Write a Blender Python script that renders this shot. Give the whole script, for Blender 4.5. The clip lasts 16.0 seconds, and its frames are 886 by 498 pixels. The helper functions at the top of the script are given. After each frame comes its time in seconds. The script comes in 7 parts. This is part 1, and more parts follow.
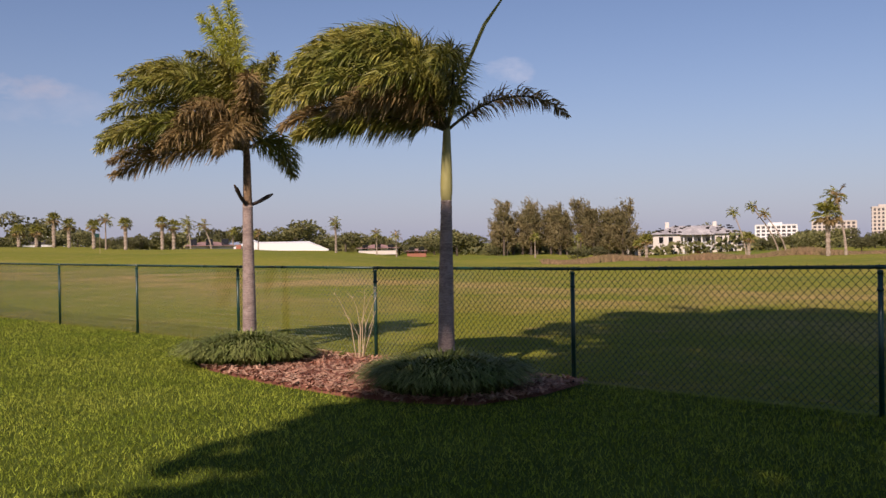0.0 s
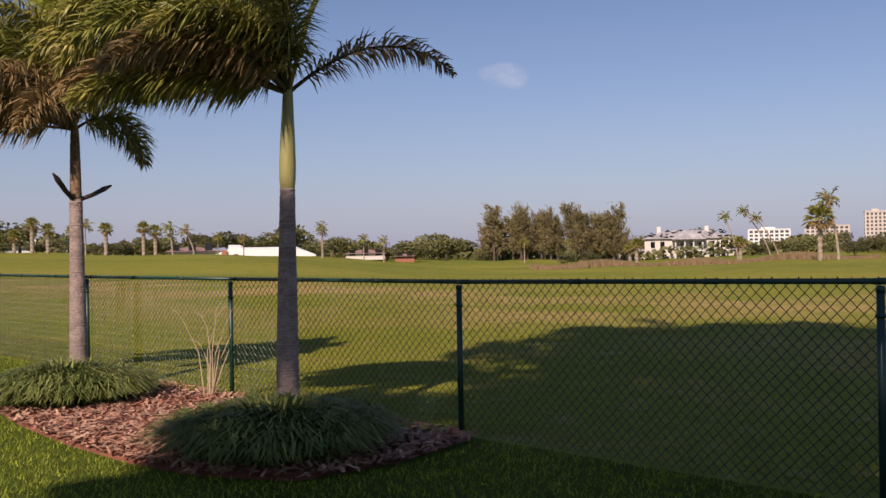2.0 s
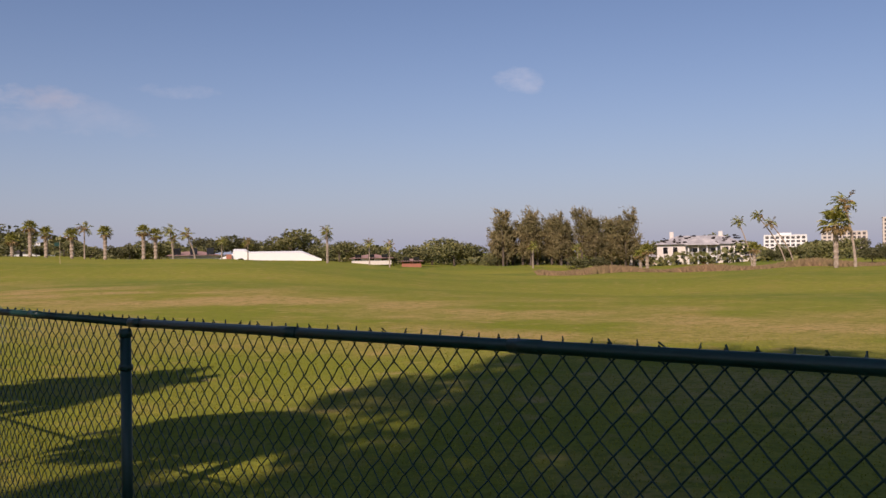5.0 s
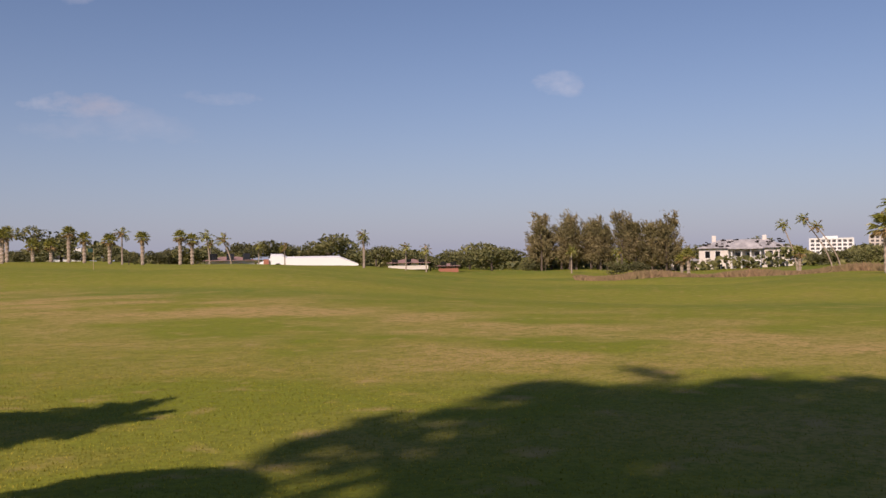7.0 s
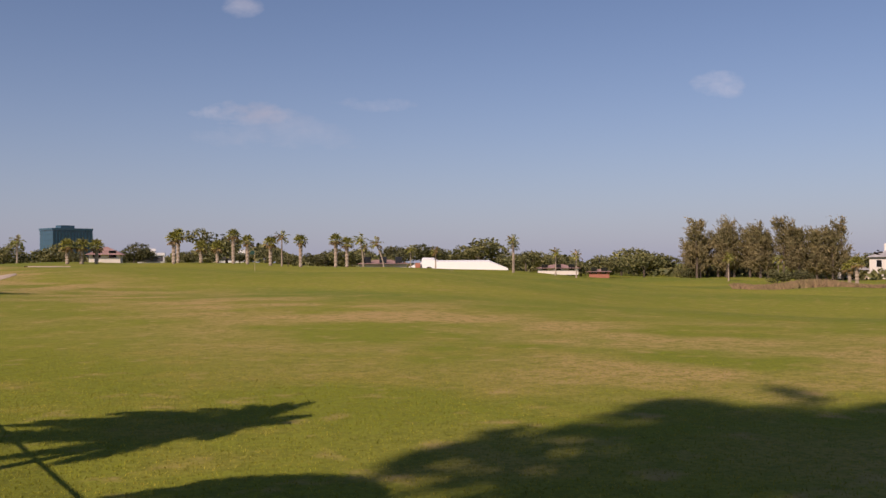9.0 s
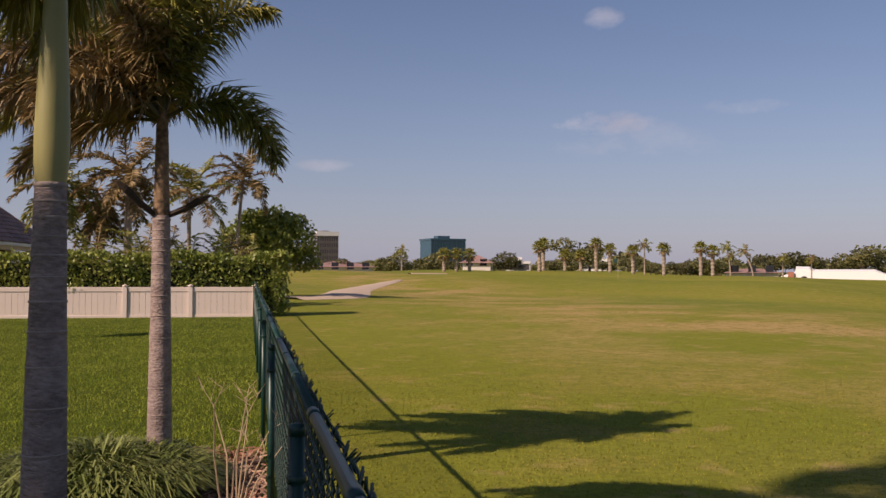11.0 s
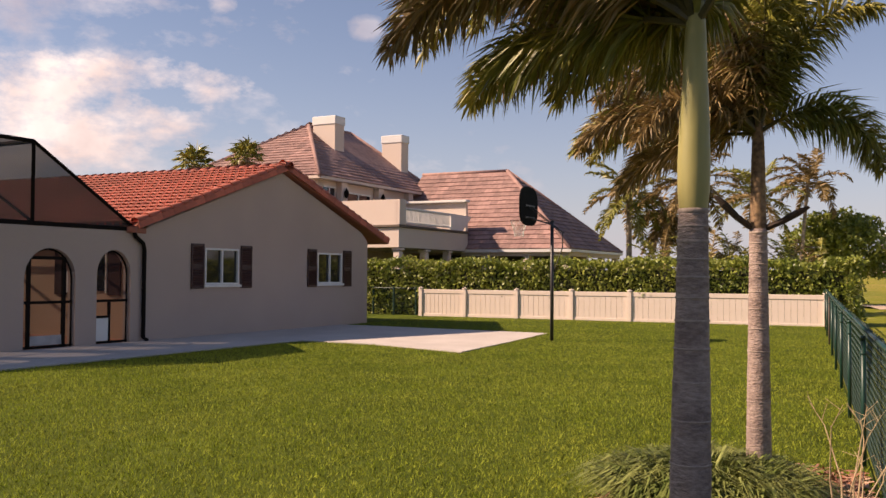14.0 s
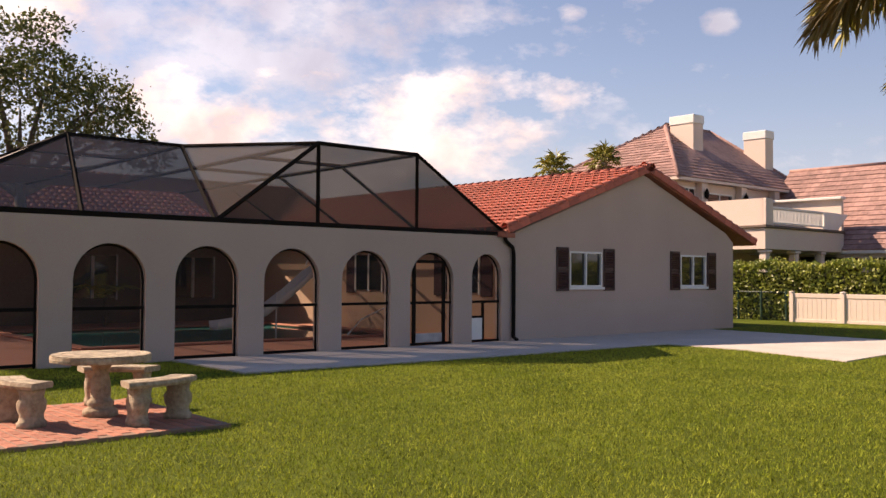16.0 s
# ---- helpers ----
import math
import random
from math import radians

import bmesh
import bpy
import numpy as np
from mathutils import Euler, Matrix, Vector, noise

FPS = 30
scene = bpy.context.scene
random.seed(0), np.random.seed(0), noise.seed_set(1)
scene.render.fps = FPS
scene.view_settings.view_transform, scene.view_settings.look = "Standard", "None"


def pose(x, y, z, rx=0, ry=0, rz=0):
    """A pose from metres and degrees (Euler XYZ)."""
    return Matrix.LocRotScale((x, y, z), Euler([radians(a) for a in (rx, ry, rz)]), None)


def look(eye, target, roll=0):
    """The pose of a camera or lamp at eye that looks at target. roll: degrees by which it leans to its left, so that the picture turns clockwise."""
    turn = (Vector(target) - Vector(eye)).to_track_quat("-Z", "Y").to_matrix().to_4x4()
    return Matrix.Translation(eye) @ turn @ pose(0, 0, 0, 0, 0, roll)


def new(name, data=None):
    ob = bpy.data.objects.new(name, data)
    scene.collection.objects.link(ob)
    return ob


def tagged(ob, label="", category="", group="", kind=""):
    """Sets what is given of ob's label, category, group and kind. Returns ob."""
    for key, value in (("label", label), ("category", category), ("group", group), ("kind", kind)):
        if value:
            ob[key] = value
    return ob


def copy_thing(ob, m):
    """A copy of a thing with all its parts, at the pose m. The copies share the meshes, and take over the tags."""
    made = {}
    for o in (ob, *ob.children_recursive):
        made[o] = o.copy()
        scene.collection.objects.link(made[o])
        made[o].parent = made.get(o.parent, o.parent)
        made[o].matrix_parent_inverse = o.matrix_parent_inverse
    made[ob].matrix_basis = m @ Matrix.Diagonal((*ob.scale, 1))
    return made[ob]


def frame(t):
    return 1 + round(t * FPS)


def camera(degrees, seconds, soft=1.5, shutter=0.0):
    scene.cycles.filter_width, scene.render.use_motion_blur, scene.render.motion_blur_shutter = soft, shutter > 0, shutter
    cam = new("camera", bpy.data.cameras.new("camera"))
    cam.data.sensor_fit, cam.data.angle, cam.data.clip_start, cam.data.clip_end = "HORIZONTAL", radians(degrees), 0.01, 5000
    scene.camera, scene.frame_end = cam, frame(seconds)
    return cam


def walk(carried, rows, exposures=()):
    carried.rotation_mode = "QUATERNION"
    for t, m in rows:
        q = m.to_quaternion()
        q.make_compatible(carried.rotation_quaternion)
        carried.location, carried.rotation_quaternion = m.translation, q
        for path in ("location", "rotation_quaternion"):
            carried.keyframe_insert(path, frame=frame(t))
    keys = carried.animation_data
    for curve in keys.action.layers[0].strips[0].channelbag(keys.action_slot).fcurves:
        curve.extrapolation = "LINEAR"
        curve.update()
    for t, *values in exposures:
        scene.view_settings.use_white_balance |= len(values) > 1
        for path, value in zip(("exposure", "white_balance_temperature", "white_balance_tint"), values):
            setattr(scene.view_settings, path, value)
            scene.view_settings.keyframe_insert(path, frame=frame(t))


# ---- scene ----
cam = camera(51.5, 16.0)
PATH = [
    (0, (-8.248, -5.415, 1.485), (-6.762, -4.076, 1.472), -0.9),
    (0.5, (-7.529, -5.171, 1.493), (-6.039, -3.837, 1.482), -0.8),
    (1, (-6.837, -4.966, 1.475), (-5.346, -3.633, 1.468), -0.8),
    (1.5, (-6.194, -4.753, 1.47), (-4.701, -3.422, 1.466), -1.0),
    (2, (-5.547, -4.576, 1.453), (-4.053, -3.247, 1.451), -1.0),
    (2.5, (-4.931, -4.357, 1.445), (-3.439, -3.025, 1.445), -1.0),
    (3, (-4.314, -4.164, 1.428), (-2.824, -2.831, 1.429), -1.0),
    (3.5, (-3.722, -3.978, 1.413), (-2.237, -2.638, 1.415), -1.0),
    (4, (-3.14, -3.77, 1.419), (-1.658, -2.428, 1.422), -0.9),
    (6.5, (-0.843, -2.937, 1.546), (0.595, -1.546, 1.564), -0.9),
    (7, (-0.517, -2.717, 1.572), (0.896, -1.302, 1.591), -0.9),
    (7.5, (-0.379, -2.74, 1.612), (0.99, -1.283, 1.635), -0.7),
    (8, (-0.357, -2.861, 1.652), (0.982, -1.375, 1.679), -0.8),
    (8.2, (-0.359, -2.888, 1.667), (0.961, -1.386, 1.695), -0.6),
    (10.5, (-0.375, -2.87, 1.632), (0.269, -0.977, 1.678), -0.2),
    (11, (-0.428, -2.644, 1.6), (0.032, -0.698, 1.651), 0.1),
    (11.5, (-0.448, -2.848, 1.633), (-0.19, -0.865, 1.684), 0.3),
    (12, (-0.491, -2.928, 1.637), (-0.433, -0.929, 1.69), 0.5),
    (12.5, (-0.554, -2.818, 1.651), (-0.7, -0.824, 1.706), 0.4),
    (13, (-0.623, -2.783, 1.652), (-0.956, -0.812, 1.707), 0.4),
    (13.5, (-0.678, -2.746, 1.659), (-1.192, -0.814, 1.715), 0.4),
    (14, (-0.728, -2.733, 1.663), (-1.424, -0.858, 1.719), 0.4),
    (14.5, (-0.767, -2.777, 1.662), (-1.643, -0.98, 1.718), 0.4),
    (15, (-0.857, -2.806, 1.652), (-1.906, -1.104, 1.709), 0.4),
    (15.5, (-0.919, -2.839, 1.633), (-2.12, -1.241, 1.69), 0.4),
    (16, (-0.974, -2.892, 1.63), (-2.314, -1.407, 1.689), 0.4),
]
walk(cam, [(t, look(eye, target, roll)) for t, eye, target, roll in PATH],
     [(0, 0.12, 6300, 25), (4, 0.06, 6300, 25), (8, -0.02, 6350, 25), (12, 0.08, 6950, 26), (13.5, 0.48, 7450, 26), (16, 0.93, 7550, 26)])

# ---- light ----
SUN_WAY = Vector((1.22, 0.47, -1.0)).normalized()
world = bpy.data.worlds.new("sky")
scene.world = world
world.use_nodes = True
wn, wl = world.node_tree.nodes, world.node_tree.links
wn.clear()
sky = wn.new("ShaderNodeTexSky")
sky.sky_type, sky.sun_disc = "NISHITA", False
sky.sun_elevation, sky.sun_rotation = radians(37.4), math.atan2(-1.22, -0.47)
sky.air_density, sky.dust_density, sky.ozone_density = 1.0, 0.35, 3.0


def wnode(kind, **inputs):
    n = wn.new(kind)
    for k, v in inputs.items():
        n.inputs[k].default_value = v
    return n


def wmath(op, a, b=None):
    n = wn.new("ShaderNodeMath")
    n.operation = op
    for i, v in enumerate((a, b)):
        if v is None:
            continue
        if isinstance(v, (int, float)):
            n.inputs[i].default_value = v
        else:
            wl.new(v, n.inputs[i])
    return n.outputs[0]


coord = wn.new("ShaderNodeTexCoord")
cloud_noise = wnode("ShaderNodeTexNoise", Scale=13.0, Detail=10.0, Roughness=0.6)
stretch = wn.new("ShaderNodeMapping")
stretch.inputs["Scale"].default_value = (1.0, 1.0, 1.9)
wl.new(coord.outputs["Generated"], stretch.inputs["Vector"])
wl.new(stretch.outputs["Vector"], cloud_noise.inputs["Vector"])
# clouds: (azimuth from +X, elevation, half width, half height, density), degrees
CLOUDS = [(133.5, 9.0, 8.6, 4.4, 1.0), (147, 9.4, 6.5, 3.2, 1.0), (126.0, 11.6, 3.8, 1.4, 0.9), (157, 15, 5.0, 4.0, 0.95), (139, 6.0, 12.0, 2.4, 0.8),
          (124.1, 16.1, 1.2, 0.8, 0.5), (115.4, 15.2, 1.2, 0.9, 0.35), (133.6, 13.9, 1.8, 0.4, 0.35), (109, 5.4, 1.5, 0.7, 0.5), (37.8, 10.5, 2.0, 0.85, 0.34),
          (66.8, 9.1, 3.2, 0.9, 0.42), (59, 9.8, 3.0, 0.6, 0.22), (66.8, 15.3, 1.4, 0.8, 0.28), (84, 6.6, 1.8, 0.4, 0.22), (64, 7.9, 5, 1.2, 0.14),
          (170, 12, 10, 6, 0.95), (190, 10, 10, 5, 0.9), (152, 17, 30, 14, 0.42), (140, 4, 34, 7, 0.34)]
sep = wn.new("ShaderNodeSeparateXYZ")
wl.new(coord.outputs["Generated"], sep.inputs[0])
azim = wmath("ARCTAN2", sep.outputs[1], sep.outputs[0])
elev = wmath("ARCSINE", sep.outputs[2])
ragged = wmath("MULTIPLY", wmath("SUBTRACT", cloud_noise.outputs["Fac"], 0.52), 3.4)
cover = None
for az, el, hw, hh, dens in CLOUDS:
    da = wmath("DIVIDE", wmath("SUBTRACT", azim, radians(az)), radians(hw))
    de = wmath("DIVIDE", wmath("SUBTRACT", elev, radians(el)), radians(hh))
    r2 = wmath("ADD", wmath("MULTIPLY", da, da), wmath("MULTIPLY", de, de))
    one = wmath("ADD", wmath("MULTIPLY", wmath("SUBTRACT", 1.0, r2), 0.75), ragged)
    one = wmath("MULTIPLY", wmath("MINIMUM", wmath("MAXIMUM", wmath("MULTIPLY", one, 1.3), 0.0), 1.0), dens)
    cover = one if cover is None else wmath("MAXIMUM", cover, one)
shade_noise = wnode("ShaderNodeTexNoise", Scale=11.0, Detail=5.0)
wl.new(coord.outputs["Generated"], shade_noise.inputs["Vector"])
cloud_colour = wn.new("ShaderNodeValToRGB")
cloud_colour.color_ramp.elements[0].position, cloud_colour.color_ramp.elements[0].color = 0.35, (6.5, 5.7, 5.6, 1)
cloud_colour.color_ramp.elements[1].position, cloud_colour.color_ramp.elements[1].color = 0.62, (9.6, 9.3, 9.0, 1)
wl.new(shade_noise.outputs["Fac"], cloud_colour.inputs["Fac"])
blend = wn.new("ShaderNodeMixRGB")
wl.new(cover, blend.inputs["Fac"])
# grey-blue haze that thickens towards the horizon, all round
haze = wn.new("ShaderNodeMixRGB")
wl.new(wmath("MULTIPLY", wmath("POWER", 2.718, wmath("MULTIPLY", wmath("ABSOLUTE", elev), -9.0)), 0.85), haze.inputs["Fac"])
wl.new(sky.outputs[0], haze.inputs[1])
haze.inputs[2].default_value = (4.1, 4.5, 5.8, 1)
wl.new(haze.outputs[0], blend.inputs[1])
wl.new(cloud_colour.outputs[0], blend.inputs[2])
back = wnode("ShaderNodeBackground", Strength=0.075)
wl.new(blend.outputs[0], back.inputs["Color"])
wl.new(back.outputs[0], wn.new("ShaderNodeOutputWorld").inputs["Surface"])

sun = new("sun", bpy.data.lights.new("sun", "SUN"))
sun.data.energy, sun.data.angle, sun.data.color = 5.0, radians(0.6), (1.0, 0.86, 0.68)
sun.matrix_world = look((-60, -45, 60), Vector((-60, -45, 60)) + SUN_WAY)

# ---- materials ----


def material(name, colour, rough=0.8, second=None, scale=3.0, fine=40.0, mix=0.5, bump=0.0, bump_scale=None, metal=0.0,
             stretch=(1, 1, 1), object_vary=0.0, island_vary=0.0, spec=0.5, translucent=0.0):
    """Two scales of noise between a colour and a second one, with fine relief."""
    m = bpy.data.materials.new(name)
    m.use_nodes = True
    n, l = m.node_tree.nodes, m.node_tree.links
    b = n["Principled BSDF"]
    b.inputs["Roughness"].default_value, b.inputs["Metallic"].default_value = rough, metal
    b.inputs["Specular IOR Level"].default_value = spec
    second = second or tuple(c * 0.72 for c in colour)
    tc, mp = n.new("ShaderNodeTexCoord"), n.new("ShaderNodeMapping")
    mp.inputs["Scale"].default_value = stretch
    l.new(tc.outputs["Object"], mp.inputs["Vector"])
    big, small = n.new("ShaderNodeTexNoise"), n.new("ShaderNodeTexNoise")
    big.inputs["Scale"].default_value, small.inputs["Scale"].default_value = scale, fine
    big.inputs["Detail"].default_value, small.inputs["Detail"].default_value = 4, 6
    for t in (big, small):
        l.new(mp.outputs[0], t.inputs["Vector"])
    add = n.new("ShaderNodeMath")
    add.operation = "MULTIPLY_ADD"
    l.new(small.outputs["Fac"], add.inputs[0])
    add.inputs[1].default_value = 0.5
    half = n.new("ShaderNodeMath")
    half.operation = "MULTIPLY"
    l.new(big.outputs["Fac"], half.inputs[0])
    half.inputs[1].default_value = 0.5
    l.new(half.outputs[0], add.inputs[2])
    ramp = n.new("ShaderNodeValToRGB")
    ramp.color_ramp.elements[0].position, ramp.color_ramp.elements[1].position = 0.5 - 0.18 / max(mix, 0.05) * 0.5, 0.5 + 0.18 / max(mix, 0.05) * 0.5
    ramp.color_ramp.elements[0].color, ramp.color_ramp.elements[1].color = (*colour, 1), (*second, 1)
    l.new(add.outputs[0], ramp.inputs["Fac"])
    out = ramp.outputs[0]
    for amount, kind, socket in ((object_vary, "ShaderNodeObjectInfo", "Random"), (island_vary, "ShaderNodeNewGeometry", "Random Per Island")):
        if amount:
            info, hsv, rng = n.new(kind), n.new("ShaderNodeHueSaturation"), n.new("ShaderNodeMapRange")
            rng.inputs["To Min"].default_value, rng.inputs["To Max"].default_value = 1 - amount, 1 + amount
            l.new(info.outputs[socket], rng.inputs["Value"])
            l.new(rng.outputs[0], hsv.inputs["Value"])
            l.new(out, hsv.inputs["Color"])
            out = hsv.outputs[0]
    l.new(out, b.inputs["Base Color"])
    if bump:
        bp, bn = n.new("ShaderNodeBump"), n.new("ShaderNodeTexNoise")
        bn.inputs["Scale"].default_value, bn.inputs["Detail"].default_value = bump_scale or fine, 5
        l.new(mp.outputs[0], bn.inputs["Vector"])
        bp.inputs["Strength"].default_value, bp.inputs["Distance"].default_value = min(1.0, bump), 0.02
        l.new(bn.outputs["Fac"], bp.inputs["Height"])
        l.new(bp.outputs[0], b.inputs["Normal"])
    if translucent:
        tr, mx = n.new("ShaderNodeBsdfTranslucent"), n.new("ShaderNodeMixShader")
        l.new(out, tr.inputs["Color"])
        mx.inputs["Fac"].default_value = translucent
        l.new(b.outputs[0], mx.inputs[1])
        l.new(tr.outputs[0], mx.inputs[2])
        l.new(mx.outputs[0], n["Material Output"].inputs["Surface"])
    return m


def screen_material(name, colour, open_share):
    """Fine insect screen: part of the light goes straight through."""
    m = bpy.data.materials.new(name)
    m.use_nodes = True
    n, l = m.node_tree.nodes, m.node_tree.links
    b = n["Principled BSDF"]
    b.inputs["Base Color"].default_value, b.inputs["Roughness"].default_value = (*colour, 1), 0.7
    tr, mx = n.new("ShaderNodeBsdfTransparent"), n.new("ShaderNodeMixShader")
    mx.inputs["Fac"].default_value = open_share
    l.new(b.outputs[0], mx.inputs[1])
    l.new(tr.outputs[0], mx.inputs[2])
    l.new(mx.outputs[0], n["Material Output"].inputs["Surface"])
    return m


M = {}
M["lawn"] = material("lawn", (0.050, 0.072, 0.008), 0.95, (0.100, 0.132, 0.016), 0.7, 45, 0.8, bump=0.9, bump_scale=60, spec=0.1)
M["blade"] = material("grass_blade", (0.170, 0.222, 0.016), 0.8, (0.290, 0.322, 0.040), 0.6, 6, 0.8, island_vary=0.75, translucent=0.3, spec=0.2)
M["turf_blade"] = material("turf_blade", (0.205, 0.219, 0.015), 0.85, (0.349, 0.291, 0.046), 0.5, 5, 0.8, island_vary=0.4, translucent=0.25, spec=0.1)
M["vinyl_green"] = material("green_vinyl", (0.004, 0.030, 0.021), 0.4, (0.008, 0.048, 0.034), 3, 60, 0.5)
M["post_brown"] = material("faded_brown_paint", (0.11, 0.06, 0.04), 0.7, (0.03, 0.05, 0.04), 2, 30)
M["wire"] = material("green_wire", (0.006, 0.03, 0.02), 0.45, (0.012, 0.045, 0.03), 5, 60)
M["trunk"] = material("palm_trunk", (0.381, 0.292, 0.252), 0.9, (0.213, 0.154, 0.134), 5, 28, 0.9, bump=0.7, bump_scale=35, stretch=(1, 1, 2.2))
M["ring"] = material("trunk_ring", (0.40, 0.32, 0.27), 0.9, (0.30, 0.235, 0.20), 9, 40, 0.9, bump=0.4)
M["crownshaft"] = material("crownshaft", (0.340, 0.299, 0.105), 0.5, (0.240, 0.229, 0.074), 3, 18, 0.6, stretch=(1, 1, 0.25))
M["oldsheath"] = material("old_leaf_base", (0.30, 0.19, 0.10), 0.85, (0.10, 0.06, 0.035), 6, 30, 0.9, bump=0.5)
M["frond"] = material("frond", (0.140, 0.158, 0.020), 0.45, (0.310, 0.270, 0.052), 1.6, 9, 0.8, island_vary=0.38, translucent=0.12)
M["frond_old"] = material("ageing_frond", (0.17, 0.115, 0.036), 0.6, (0.30, 0.20, 0.075), 2, 9, 0.8, island_vary=0.38, translucent=0.12)
M["frond_new"] = material("new_frond", (0.46, 0.48, 0.07), 0.5, (0.56, 0.54, 0.13), 2, 9, 0.8, island_vary=0.2, translucent=0.35)
M["rachis"] = material("frond_stem", (0.10, 0.085, 0.03), 0.6, (0.05, 0.04, 0.02), 6, 30)
M["dead_stub"] = material("dried_leaf_stub", (0.075, 0.045, 0.028), 0.85, (0.035, 0.024, 0.016), 8, 40, 0.9, bump=0.4)
M["strap"] = material("strap_leaf", (0.100, 0.138, 0.030), 0.5, (0.250, 0.270, 0.085), 2.5, 10, 0.8, island_vary=0.5, translucent=0.22, spec=0.12)
M["mulch"] = material("mulch_bed", (0.170, 0.049, 0.027), 0.95, (0.270, 0.107, 0.061), 5, 55, 0.9, bump=1.0, bump_scale=45)
M["chip"] = material("bark_chip", (0.29, 0.115, 0.065), 0.95, (0.50, 0.32, 0.21), 1.5, 12, 0.8, island_vary=0.4)
M["straw"] = material("dry_stalk", (0.55, 0.42, 0.26), 0.8, (0.36, 0.26, 0.14), 8, 30)
M["stucco"] = material("grey_beige_stucco", (0.488, 0.379, 0.321), 0.92, (0.413, 0.315, 0.270), 0.5, 60, 0.5, bump=0.35, bump_scale=90)
M["stucco_in"] = material("courtyard_stucco", (0.52, 0.36, 0.25), 0.92, (0.44, 0.30, 0.20), 0.5, 60, 0.5, bump=0.3, bump_scale=90)
M["tile_red"] = material("barrel_tile", (0.510, 0.133, 0.081), 0.75, (0.372, 0.099, 0.067), 1.2, 14, 0.7, bump=0.25, object_vary=0.22, island_vary=0.22)
M["fascia"] = material("brown_fascia", (0.40, 0.135, 0.085), 0.7, (0.31, 0.11, 0.075), 3, 30)
M["bronze"] = material("dark_bronze", (0.011, 0.009, 0.008), 0.8, (0.018, 0.014, 0.012), 4, 50, spec=0.03)
M["shutter"] = material("dark_red_shutter", (0.035, 0.009, 0.008), 0.5, (0.055, 0.014, 0.012), 4, 40)
M["white"] = material("white_paint", (0.76, 0.74, 0.71), 0.5, (0.68, 0.66, 0.63), 2, 40)
M["vinyl"] = material("cream_vinyl", (0.740, 0.627, 0.540), 0.5, (0.690, 0.569, 0.480), 0.8, 14, 0.6, stretch=(1, 1, 0.4))
M["concrete"] = material("concrete", (0.56, 0.50, 0.45), 0.9, (0.45, 0.40, 0.355), 0.9, 30, 0.7, bump=0.25, bump_scale=70)
M["paver"] = material("pool_deck", (0.50, 0.235, 0.15), 0.85, (0.42, 0.19, 0.12), 1.2, 25, 0.6, bump=0.2)
M["brick"] = material("red_brick", (0.42, 0.165, 0.10), 0.9, (0.32, 0.125, 0.08), 3, 35, 0.7, bump=0.4, object_vary=0.2)
M["joint"] = material("mortar_sand", (0.27, 0.17, 0.12), 0.95, (0.20, 0.13, 0.09), 4, 50)
M["stone"] = material("cast_stone", (0.42, 0.34, 0.235), 0.9, (0.25, 0.185, 0.12), 4, 22, 0.9, bump=0.6, bump_scale=30, object_vary=0.06)
M["mosaic"] = material("mosaic_stone", (0.52, 0.44, 0.31), 0.6, (0.33, 0.27, 0.185), 14, 40, 1.2, bump=0.2, island_vary=0.28)
M["black"] = material("black_plastic", (0.007, 0.007, 0.008), 0.75, (0.012, 0.012, 0.013), 4, 40, spec=0.06)
M["steel"] = material("dark_steel", (0.02, 0.02, 0.022), 0.45, (0.035, 0.03, 0.028), 6, 40)
M["net"] = material("white_net", (0.7, 0.68, 0.64), 0.8)
M["leaf"] = material("hedge_leaf", (0.14, 0.19, 0.026), 0.45, (0.30, 0.32, 0.06), 1.2, 6, 0.9, island_vary=0.4, translucent=0.25)
M["leaf_dark"] = material("tree_leaf", (0.065, 0.09, 0.018), 0.5, (0.15, 0.16, 0.045), 0.6, 4, 0.9, island_vary=0.4, translucent=0.2)
M["leaf_far"] = material("far_leaf", (0.085, 0.095, 0.028), 0.7, (0.19, 0.17, 0.055), 0.12, 1.2, 0.9, island_vary=0.35, object_vary=0.45, translucent=0.1)
M["needle"] = material("casuarina_needles", (0.15, 0.13, 0.05), 0.8, (0.25, 0.19, 0.085), 0.15, 1.5, 0.9, island_vary=0.35, object_vary=0.12, translucent=0.1)
# near-black green that stands for shade inside foliage; the dark bin shares it
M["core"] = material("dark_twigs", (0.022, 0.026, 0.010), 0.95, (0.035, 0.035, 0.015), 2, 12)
M["bark"] = material("bark", (0.15, 0.115, 0.085), 0.95, (0.08, 0.06, 0.045), 3, 25, 0.9, bump=0.7)
M["bark_pale"] = material("pale_palm_bark", (0.42, 0.34, 0.26), 0.95, (0.24, 0.18, 0.13), 2, 9, 0.9)
M["roof_mauve"] = material("flat_concrete_tile", (0.36, 0.215, 0.185), 0.85, (0.22, 0.13, 0.115), 0.7, 5, 0.8, island_vary=0.2)
M["cream"] = material("cream_stucco", (0.700, 0.585, 0.504), 0.9, (0.640, 0.526, 0.452), 0.4, 20, 0.4, bump=0.1)
# dark brown with court and porch shade put into its colour; drip edge shares it
M["shade_brown"] = material("porch_shade_wall", (0.17, 0.125, 0.095), 0.9, (0.11, 0.085, 0.07), 0.6, 12)
M["tent"] = material("white_tarpaulin", (0.86, 0.84, 0.80), 0.6, (0.80, 0.78, 0.75), 0.1, 2, 0.4)
M["villa"] = material("pale_villa_wall", (0.70, 0.64, 0.57), 0.9, (0.62, 0.56, 0.49), 0.2, 2)
